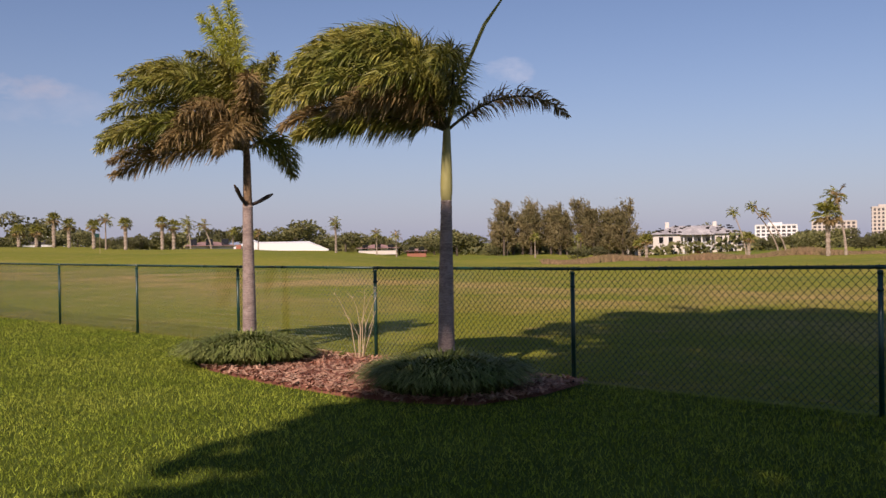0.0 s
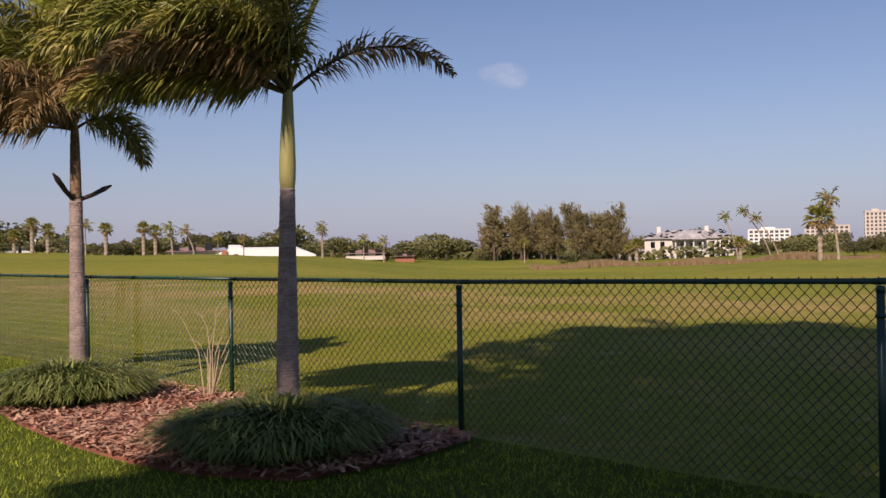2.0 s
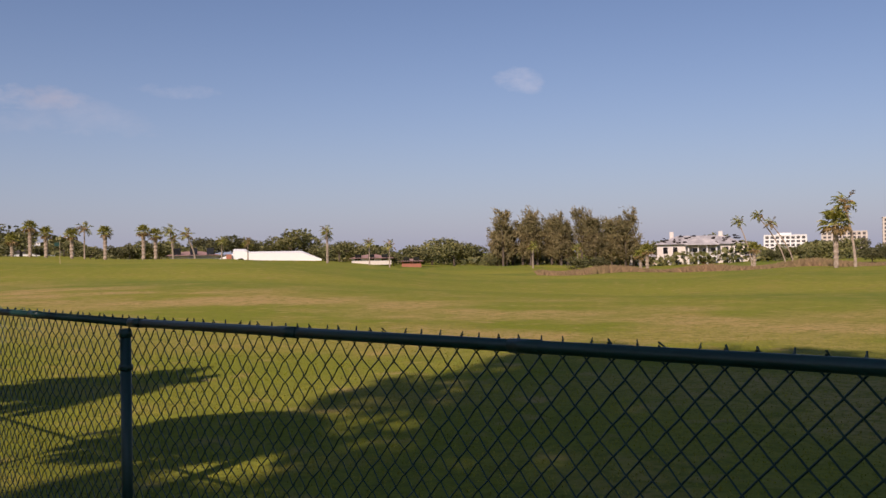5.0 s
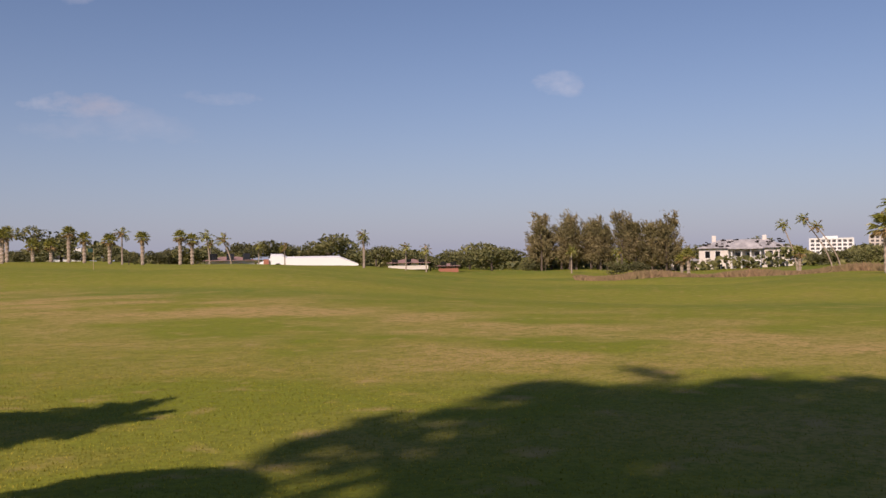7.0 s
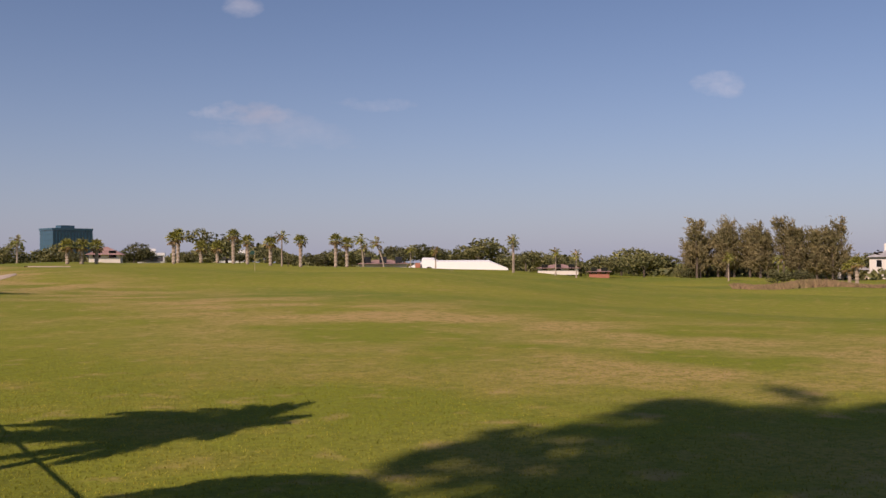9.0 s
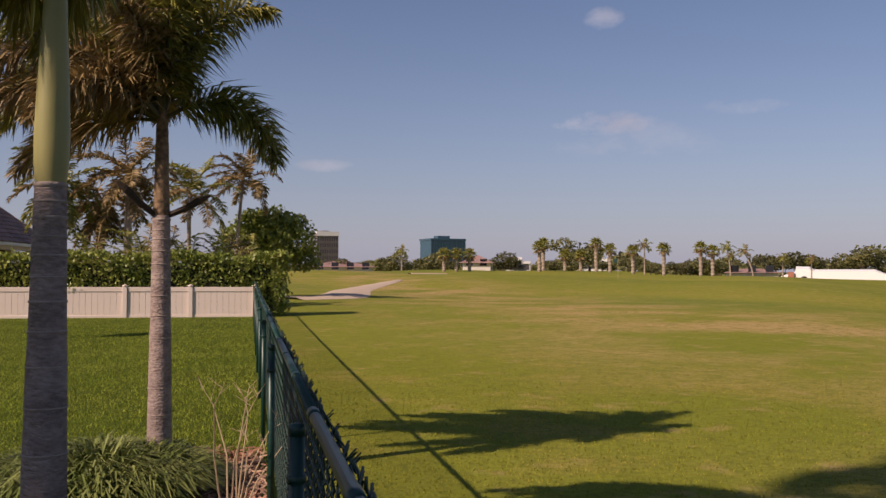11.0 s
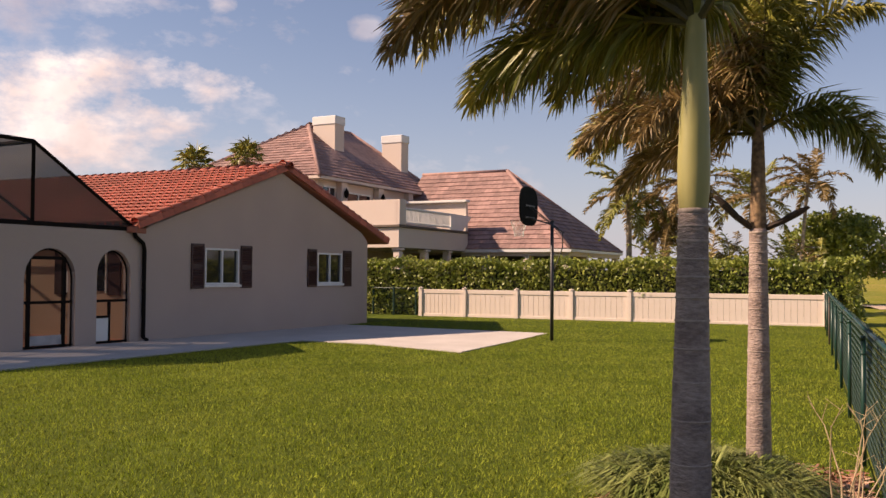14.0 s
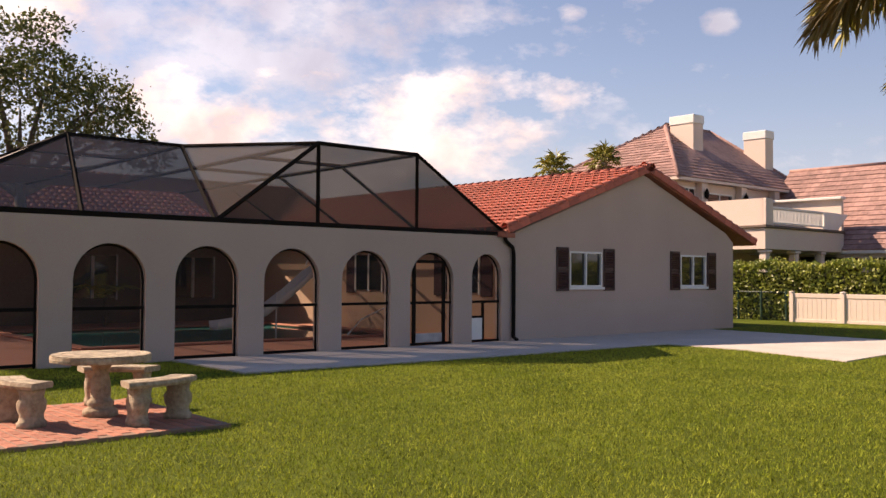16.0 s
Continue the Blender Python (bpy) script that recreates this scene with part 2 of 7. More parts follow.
M["villa_roof"] = material("unfinished_roof", (0.46, 0.43, 0.42), 0.9, (0.26, 0.245, 0.245), 0.5, 3, 1.0)
M["tower"] = material("pale_tower", (0.56, 0.49, 0.42), 0.8, (0.50, 0.43, 0.37), 0.05, 1)
M["dark_glass_band"] = material("tinted_window_band", (0.075, 0.07, 0.075), 0.25, (0.10, 0.09, 0.09), 0.1, 1)
M["office_grid"] = material("brown_office_grid", (0.20, 0.165, 0.15), 0.8, (0.16, 0.13, 0.12), 0.05, 1)
M["sand"] = material("path_sand", (0.52, 0.40, 0.29), 0.95, (0.44, 0.33, 0.235), 0.6, 20, 0.6)
M["reed"] = material("dry_reeds", (0.24, 0.15, 0.08), 0.9, (0.16, 0.12, 0.05), 0.3, 3, 0.9, island_vary=0.4)
M["screen"] = screen_material("insect_screen", (0.10, 0.082, 0.076), 0.56)
M["screen_dusty"] = screen_material("dusty_front_screen", (0.15, 0.122, 0.112), 0.42)
M["screen_roof"] = screen_material("dusty_roof_screen", (0.15, 0.122, 0.112), 0.15)
M["screen_light"] = screen_material("arch_screen", (0.04, 0.035, 0.03), 0.80)


def glass(name, colour, rough=0.05):
    m = bpy.data.materials.new(name)
    m.use_nodes = True
    b = m.node_tree.nodes["Principled BSDF"]
    b.inputs["Base Color"].default_value, b.inputs["Roughness"].default_value = (*colour, 1), rough
    b.inputs["Specular IOR Level"].default_value = 0.8
    return m


M["pane"] = glass("dark_window_glass", (0.012, 0.012, 0.014))
M["blue_glass"] = glass("blue_green_glass", (0.02, 0.075, 0.115), 0.2)
M["water"] = glass("pool_water", (0.02, 0.20, 0.19), 0.06)


def golf_material():
    """Mown turf: long soft mowing tones, swale shading as green bands, dry straw patches, fine grain."""
    m = bpy.data.materials.new("golf_turf")
    m.use_nodes = True
    n, l = m.node_tree.nodes, m.node_tree.links
    b = n["Principled BSDF"]
    b.inputs["Roughness"].default_value, b.inputs["Specular IOR Level"].default_value = 0.95, 0.08
    tc = n.new("ShaderNodeTexCoord")

    def tone(scale, detail, lo, hi, squeeze=(1, 1, 1)):
        mp, t, r = n.new("ShaderNodeMapping"), n.new("ShaderNodeTexNoise"), n.new("ShaderNodeMapRange")
        mp.inputs["Scale"].default_value = squeeze
        l.new(tc.outputs["Object"], mp.inputs["Vector"])
        l.new(mp.outputs[0], t.inputs["Vector"])
        t.inputs["Scale"].default_value, t.inputs["Detail"].default_value = scale, detail
        r.inputs["From Min"].default_value, r.inputs["From Max"].default_value = lo, hi
        l.new(t.outputs["Fac"], r.inputs["Value"])
        return r.outputs[0]

    def blend(fac, a, c):
        x = n.new("ShaderNodeMixRGB")
        l.new(fac, x.inputs["Fac"]) if not isinstance(fac, float) else None
        for i, v in ((1, a), (2, c)):
            if isinstance(v, tuple):
                x.inputs[i].default_value = (*v, 1)
            else:
                l.new(v, x.inputs[i])
        return x.outputs[0]

    base = blend(tone(0.035, 3, 0.35, 0.65, (1, 0.5, 1)), (0.170, 0.195, 0.018), (0.275, 0.255, 0.036))
    # darker green bands: the shading of rolling swales put into the colour
    base = blend(tone(0.05, 2, 0.47, 0.62, (1, 0.4, 1)), base, (0.135, 0.178, 0.022))
    base = blend(tone(0.5, 4, 0.52, 0.75), base, (0.31, 0.24, 0.06))
    sepn = n.new("ShaderNodeSeparateXYZ")
    l.new(tc.outputs["Object"], sepn.inputs[0])
    # the dry strip that runs along the rough, 8 to 22 m out
    dist, bell = n.new("ShaderNodeMath"), n.new("ShaderNodeMapRange")
    dist.operation = "ABSOLUTE"
    off = n.new("ShaderNodeMath")
    off.operation = "SUBTRACT"
    l.new(sepn.outputs[0], off.inputs[0])
    off.inputs[1].default_value = 13.5
    l.new(off.outputs[0], dist.inputs[0])
    bell.inputs["From Min"].default_value, bell.inputs["From Max"].default_value = 10.5, 1.0
    l.new(dist.outputs[0], bell.inputs["Value"])
    dry = n.new("ShaderNodeMath")
    dry.operation = "MULTIPLY"
    l.new(bell.outputs[0], dry.inputs[0])
    l.new(tone(0.22, 7, 0.42, 0.60), dry.inputs[1])
    base = blend(dry.outputs[0], base, (0.44, 0.29, 0.12))
    base = blend(tone(3.5, 6, 0.45, 0.75), base, (0.155, 0.165, 0.02))
    base = blend(tone(14, 6, 0.45, 0.8), base, (0.135, 0.14, 0.02))
    base = blend(tone(1.6, 7, 0.58, 0.78), base, (0.36, 0.26, 0.10))
    l.new(base, b.inputs["Base Color"])
    bp, bn = n.new("ShaderNodeBump"), n.new("ShaderNodeTexNoise")
    bn.inputs["Scale"].default_value, bn.inputs["Detail"].default_value = 25, 6
    l.new(tc.outputs["Object"], bn.inputs["Vector"])
    bp.inputs["Strength"].default_value, bp.inputs["Distance"].default_value = 0.6, 0.03
    l.new(bn.outputs["Fac"], bp.inputs["Height"])
    l.new(bp.outputs[0], b.inputs["Normal"])
    return m


M["golf"] = golf_material()

# ---- mesh helpers ----


class Build:
    """Gathers vertices and faces of one mesh."""

    def __init__(self):
        self.v, self.f = [], []

    def add(self, verts, faces):
        k = len(self.v)
        self.v += [tuple(p) for p in verts]
        self.f += [tuple(i + k for i in q) for q in faces]
        return self

    def box(self, x0, x1, y0, y1, z0, z1, bevel=0.0, m=None):
        """A box; with a bevel its eight corners are cut back along the vertical edges and the top."""
        if bevel <= 0:
            p = [(x, y, z) for z in (z0, z1) for x, y in ((x0, y0), (x1, y0), (x1, y1), (x0, y1))]
            q = [(3, 2, 1, 0), (4, 5, 6, 7)] + [(i, (i + 1) % 4, (i + 1) % 4 + 4, i + 4) for i in range(4)]
        else:
            b = bevel
            ring = lambda d, z: [(x0 + b, y0 + d, z), (x1 - b, y0 + d, z), (x1 - d, y0 + b, z), (x1 - d, y1 - b, z), (x1 - b, y1 - d, z), (x0 + b, y1 - d, z), (x0 + d, y1 - b, z), (x0 + d, y0 + b, z)]
            top = [(min(max(x, x0 + b), x1 - b), min(max(y, y0 + b), y1 - b), z) for x, y, z in ring(0, z1)]
            bot = [(min(max(x, x0 + b), x1 - b), min(max(y, y0 + b), y1 - b), z) for x, y, z in ring(0, z0)]
            p = bot + ring(0, z0 + b) + ring(0, z1 - b) + top
            q = [tuple(range(7, -1, -1)), tuple(range(24, 32))]
            q += [(8 * k + i, 8 * k + (i + 1) % 8, 8 * k + 8 + (i + 1) % 8, 8 * k + 8 + i) for k in range(3) for i in range(8)]
        if m is not None:
            p = [m @ Vector(a) for a in p]
        return self.add(p, q)

    def tube(self, pts, radius, sides=6, cap=True):
        """A round bar along points; radius: one number or one a point."""
        pts = [Vector(p) for p in pts]
        rad = radius if isinstance(radius, (list, tuple)) else [radius] * len(pts)
        verts, faces, up = [], [], None
        for i, p in enumerate(pts):
            d = (pts[min(i + 1, len(pts) - 1)] - pts[max(i - 1, 0)]).normalized()
            if up is None:
                up = Vector((0, 0, 1)) if abs(d.z) < 0.9 else Vector((1, 0, 0))
            s = d.cross(up).normalized()
            up = s.cross(d).normalized()
            verts += [p + (s * math.cos(a) + up * math.sin(a)) * rad[i] for a in (2 * math.pi * k / sides for k in range(sides))]
        for i in range(len(pts) - 1):
            faces += [(i * sides + k, i * sides + (k + 1) % sides, (i + 1) * sides + (k + 1) % sides, (i + 1) * sides + k) for k in range(sides)]
        if cap:
            faces += [tuple(range(sides - 1, -1, -1)), tuple((len(pts) - 1) * sides + k for k in range(sides))]
        return self.add(verts, faces)

    def lathe(self, profile, centre=(0, 0, 0), sides=20, squash=(1, 1)):
        """Turned shape from (radius, height) pairs."""
        cx, cy, cz = centre
        verts = [(cx + r * squash[0] * math.cos(2 * math.pi * k / sides), cy + r * squash[1] * math.sin(2 * math.pi * k / sides), cz + z) for r, z in profile for k in range(sides)]
        faces = [(i * sides + k, i * sides + (k + 1) % sides, (i + 1) * sides + (k + 1) % sides, (i + 1) * sides + k) for i in range(len(profile) - 1) for k in range(sides)]
        faces += [tuple(range(sides - 1, -1, -1)), tuple((len(profile) - 1) * sides + k for k in range(sides))]
        return self.add(verts, faces)

    def slab(self, outline, z0, z1):
        """A flat plate from a plan outline, counter-clockwise."""
        k = len(outline)
        verts = [(x, y, z0) for x, y in outline] + [(x, y, z1) for x, y in outline]
        return self.add(verts, [tuple(range(k - 1, -1, -1)), tuple(range(k, 2 * k))] + [(i, (i + 1) % k, (i + 1) % k + k, i + k) for i in range(k)])

    def mesh(self, name, mat, smooth=False):
        me = bpy.data.meshes.new(name)
        me.from_pydata(self.v, [], self.f)
        me.materials.append(mat)
        if smooth:
            me.shade_smooth()
        me.update()
        return me


def weld(me):
    """Join the corners that neighbouring blocks of one wall share."""
    bm = bmesh.new()
    bm.from_mesh(me)
    bmesh.ops.remove_doubles(bm, verts=bm.verts, dist=0.0005)
    bm.to_mesh(me)
    bm.free()


def part(name, b, mat, parent, label="", smooth=False):
    ob = new(name, b.mesh(name, M[mat], smooth) if isinstance(b, Build) else b)
    ob.parent = parent
    return tagged(ob, label)


def thing(name, label, category, m=None, group="", kind=""):
    ob = new(name)
    ob.empty_display_size = 0.2
    if m is not None:
        ob.matrix_world = m
    return tagged(ob, label, category, group, kind)


def solid(name, b, mat, label, category, group="", kind="", m=None, smooth=False):
    ob = new(name, b.mesh(name, M[mat], smooth))
    if m is not None:
        ob.matrix_world = m
    return tagged(ob, label, category, group, kind)


def fast_mesh(name, verts, faces, mat):
    """A mesh from numpy arrays: verts (n, 3), faces (k, 3 or 4)."""
    me = bpy.data.meshes.new(name)
    nv, nf, c = len(verts), len(faces), faces.shape[1]
    me.vertices.add(nv)
    me.vertices.foreach_set("co", np.asarray(verts, np.float32).ravel())
    me.loops.add(nf * c)
    me.loops.foreach_set("vertex_index", np.asarray(faces, np.int32).ravel())
    me.polygons.add(nf)
    me.polygons.foreach_set("loop_start", np.arange(nf, dtype=np.int32) * c)
    me.update(calc_edges=True)
    me.materials.append(M[mat])
    return me


def leaf_mesh(name, lobes, count, size, mat, seed, shell=0.55, flat=0.0, long=1.6):
    """Many small leaves in lobes (x, y, z, rx, ry, rz): each a folded rhombus."""
    g = np.random.default_rng(seed)
    lobes = np.array(lobes, float)
    weight = (lobes[:, 3] * lobes[:, 4] * lobes[:, 5]) ** (2 / 3)
    pick = g.choice(len(lobes), count, p=weight / weight.sum())
    d = g.normal(size=(count, 3))
    d /= np.linalg.norm(d, axis=1)[:, None]
    r = shell + (1 - shell) * g.random(count) ** 0.6
    r *= 1 + 0.22 * np.sin(d[:, 0] * 5 + pick) * np.sin(d[:, 1] * 6 + 2 * pick) + 0.15 * g.normal(size=count) * (g.random(count) < 0.3)
    c = lobes[pick, :3] + d * r[:, None] * lobes[pick, 3:6]
    a = g.normal(size=(count, 3)) + d * 0.5
    a[:, 2] *= 1 - flat
    a /= np.linalg.norm(a, axis=1)[:, None]
    s = np.cross(a, g.normal(size=(count, 3)))
    s /= np.linalg.norm(s, axis=1)[:, None]
    nn = np.cross(a, s)
    k = size * (0.6 + 0.8 * g.random(count))[:, None]
    v = np.stack([c - a * k * long / 2, c + s * k * 0.5 + nn * k * 0.15, c + a * k * long / 2, c - s * k * 0.5 + nn * k * 0.15], 1).reshape(-1, 3)
    return fast_mesh(name, v, np.arange(4 * count).reshape(-1, 4), mat)


def smooth_step(a, b, x):
    t = np.clip((np.asarray(x, float) - a) / (b - a), 0, 1)
    return t * t * (3 - 2 * t)


FAR_AZ = [-180, -40, 5, 20, 28, 41, 55, 65, 75, 90, 100, 125, 180]
FAR_Z = [0, -0.5, -1.0, -1.1, -2.3, -1.6, 0.5, 1.55, 1.7, 1.55, 1.1, 0.2, 0]


def ground_z(x, y):
    """The height of the ground: flat yard, rolling course."""
    x, y = np.asarray(x, float), np.asarray(y, float)
    r, az = np.hypot(x, y), np.degrees(np.arctan2(y, x))
    z = np.interp(az, FAR_AZ, FAR_Z) * smooth_step(12, 140, r)
    roll = 0.42 * np.sin(x * 0.085 + 1.0) * np.sin(y * 0.07 + 0.4) + 0.16 * np.sin(0.19 * x - 0.11 * y)
    z = z + roll * smooth_step(14, 50, r) * smooth_step(0.5, 12, x) * (1 - smooth_step(260, 400, r))
    return z

# ---- ground ----


def build_ground():
    """One sheet out to the horizon; the yard side is lawn, the rest mown course."""
    rings = [0.0] + list(np.geomspace(1.0, 4000.0, 120))
    turns = 240
    verts, faces = [(0, 0, float(ground_z(0, 0)) - 0.012)], []
    for r in rings[1:]:
        for k in range(turns):
            a = 2 * math.pi * k / turns
            x, y = r * math.cos(a), r * math.sin(a)
            verts.append((x, y, float(ground_z(x, y)) - 0.012))
    faces += [(0, 1 + k, 1 + (k + 1) % turns) for k in range(turns)]
    for i in range(len(rings) - 2):
        a, b = 1 + i * turns, 1 + (i + 1) * turns
        faces += [(a + k, b + k, b + (k + 1) % turns, a + (k + 1) % turns) for k in range(turns)]
    solid("ground", Build().add(verts, faces), "golf", "rolling mown golf course turf with dry straw patches", "ground", kind="structure", smooth=True)


def fence_x(y):
    return -0.18 + 0.0245 * float(y)


def build_lawn():
    """The yard's thicker lawn: a draped sheet up to the fence."""
    xs, ys = np.linspace(-60, 0, 81), np.linspace(-50, 40, 91)
    verts = [(x + fence_x(y) * (1 + x / 60), y, float(ground_z(x + fence_x(y) * (1 + x / 60), y)) + 0.006) for y in ys for x in xs]
    n = len(xs)
    faces = [(j * n + i, j * n + i + 1, (j + 1) * n + i + 1, (j + 1) * n + i) for j in range(len(ys) - 1) for i in range(n - 1)]
    solid("lawn", Build().add(verts, faces), "lawn", "thick green back yard lawn of coarse grass", "lawn", kind="structure", smooth=True)


HOUSE = pose(-15.12, 15.50, 0, 0, 0, -7)
HOUSE_IN = HOUSE.inverted()
SLAB = [(0.0, -9.1), (2.8, -9.1), (2.95, -5.0), (3.05, 2.1), (5.2, 2.05), (7.9, 1.15), (7.6, 4.5), (7.2, 8.1), (0.0, 8.6)]


def in_outline(x, y, outline):
    inside = np.zeros(np.shape(x), bool)
    for (x0, y0), (x1, y1) in zip(outline, outline[1:] + outline[:1]):
        cross = ((y0 > y) != (y1 > y)) & (x < (x1 - x0) * (y - y0) / (y1 - y0 + 1e-9) + x0)
        inside ^= cross
    return inside


PAD_C, PAD_TURN = (-10.68, 1.51), radians(-7)
PAD = [(-1.3, -1.55), (1.3, -1.55), (1.3, 1.55), (-1.3, 1.55)]
BED = [(-0.2, -0.2), (-0.1, 5.6), (-0.75, 5.75), (-1.5, 5.2), (-1.95, 4.3), (-2.15, 3.3), (-2.28, 2.2), (-2.3, 1.2), (-2.2, 0.5), (-1.9, -0.12), (-1.1, -0.3)]


def to_pad(x, y):
    c, s = math.cos(PAD_TURN), math.sin(PAD_TURN)
    dx, dy = x - PAD_C[0], y - PAD_C[1]
    return dx * c + dy * s, -dx * s + dy * c


def build_grass():
    """Blades of the lawn, thickest where the camera passes."""
    g = np.random.default_rng(5)
    count = 1250000
    x, y = -17 + 17.5 * g.random(count), -9 + 39.5 * g.random(count)
    keep = g.random(count) < np.clip(1.25 - 0.034 * np.hypot(x + 3, y + 3), 0.25, 1)
    m = HOUSE_IN
    lx, ly = m[0][0] * x + m[0][1] * y + m[0][3], m[1][0] * x + m[1][1] * y + m[1][3]
    px, py = to_pad(x, y)
    keep &= x < -0.2 + 0.0245 * y
    keep &= ~in_outline(lx, ly, SLAB) & (lx > 0.05) & ~in_outline(px, py, PAD) & ~in_outline(x, y, BED)
    x, y = x[keep], y[keep]
    n = len(x)
    z = ground_z(x, y)
    a, lean = 2 * math.pi * g.random(n), 0.008 + 0.034 * g.random(n)
    h, w = 0.020 + 0.034 * g.random(n) ** 1.3, 0.0030 + 0.0036 * g.random(n)
    t = a + 1.2 * g.normal(size=n)
    dx, dy = np.cos(a) * lean, np.sin(a) * lean
    wx, wy = -np.sin(t) * w, np.cos(t) * w
    v = np.stack([np.stack([x - wx, y - wy, z], 1), np.stack([x + wx, y + wy, z], 1), np.stack([x + dx, y + dy, z + h], 1)], 1).reshape(-1, 3)
    ob = new("grass", fast_mesh("grass", v, np.arange(3 * n).reshape(-1, 3), "blade"))
    tagged(ob, "short coarse green lawn grass blades", "grass", kind="stuff")


def build_turf():
    """Short blades of the mown course next to the fence."""
    g = np.random.default_rng(6)
    n = 230000
    x, y = 0.1 + 15 * g.random(n) ** 1.3, -5 + 24 * g.random(n)
    keep = (x > -0.1 + 0.0245 * y) & (g.random(n) < np.clip(1.5 - np.hypot(x * 1.05, y - 3.0) / 10.5, 0, 1))
    x, y = x[keep], y[keep]
    n = len(x)
    z = ground_z(x, y) - 0.012
    a, lean = 2 * math.pi * g.random(n), 0.006 + 0.02 * g.random(n)
    h, w = 0.008 + 0.014 * g.random(n), 0.0025 + 0.003 * g.random(n)
    dx, dy, wx, wy = np.cos(a) * lean, np.sin(a) * lean, -np.sin(a) * w, np.cos(a) * w
    v = np.stack([np.stack([x - wx, y - wy, z], 1), np.stack([x + wx, y + wy, z], 1), np.stack([x + dx, y + dy, z + h], 1)], 1).reshape(-1, 3)
    tagged(new("turf", fast_mesh("turf", v, np.arange(3 * n).reshape(-1, 3), "turf_blade")), "short mown turf blades beyond the fence", "grass", kind="stuff")


build_ground()
build_lawn()
build_grass()
build_turf()

slab = Build().slab(SLAB, -0.08, 0.035)
solid("concrete_patio", slab, "concrete", "pale concrete patio and walkway beside the house", "patio", kind="structure", m=HOUSE)


def ribbon(name, points, widths, mat, label, category, lift):
    """A path draped on the ground."""
    verts, faces = [], []
    pts = [Vector((*p, 0)) for p in points]
    fine = []
    for i in range(len(pts) - 1):
        for k in range(8):
            f = k / 8
            p0, p1, p2, p3 = pts[max(i - 1, 0)], pts[i], pts[i + 1], pts[min(i + 2, len(pts) - 1)]
            q = 0.5 * ((2 * p1) + (p2 - p0) * f + (2 * p0 - 5 * p1 + 4 * p2 - p3) * f * f + (3 * p1 - p0 - 3 * p2 + p3) * f ** 3)
            fine.append((q, widths[i] * (1 - f) + widths[i + 1] * f))
    for i, (q, w) in enumerate(fine):
        d = (fine[min(i + 1, len(fine) - 1)][0] - fine[max(i - 1, 0)][0]).normalized()
        s = Vector((-d.y, d.x, 0))
        for k in (-1, -0.5, 0, 0.5, 1):
            p = q + s * w * 0.5 * k
            verts.append((p.x, p.y, float(ground_z(p.x, p.y)) + lift - (0.1 if abs(k) == 1 else 0)))
    faces = [(5 * i + k, 5 * i + k + 1, 5 * i + 6 + k, 5 * i + 5 + k) for i in range(len(fine) - 1) for k in range(4)]
    solid(name, Build().add(verts, faces), mat, label, category, kind="structure", smooth=True)


ribbon("cart_path", [(2.6, 44.2), (5.2, 46.0), (6.6, 52), (8.0, 60), (10.2, 68), (12.6, 74), (15.0, 79)], [3.0, 3.0, 2.8, 2.6, 2.4, 1.8, 0.3], "sand", "pale curving golf cart path", "path", 0.10)
ribbon("sand_bunker", [(20.5, 103), (23, 104), (25.5, 104.5)], [0.8, 2.2, 0.6], "sand", "small pale sand bunker with a raised lip", "bunker", 0.16)
ribbon("far_bunker", [(96, 139), (99, 138), (102, 136.5)], [0.5, 1.4, 0.4], "sand", "thin pale sand bunker on the course", "bunker", 0.16)

# ---- chain link fence ----
POSTS = [-9.15 + 3.05 * k for k in range(13)] + [29.35]


def rail_z(y):
    """Height of the top rail: it climbs a little towards the yard's corner."""
    return float(np.interp(y, [-9.2, -3.0, 0.0, 5.0, 29.4], [1.30, 1.232, 1.192, 1.175, 1.195]))


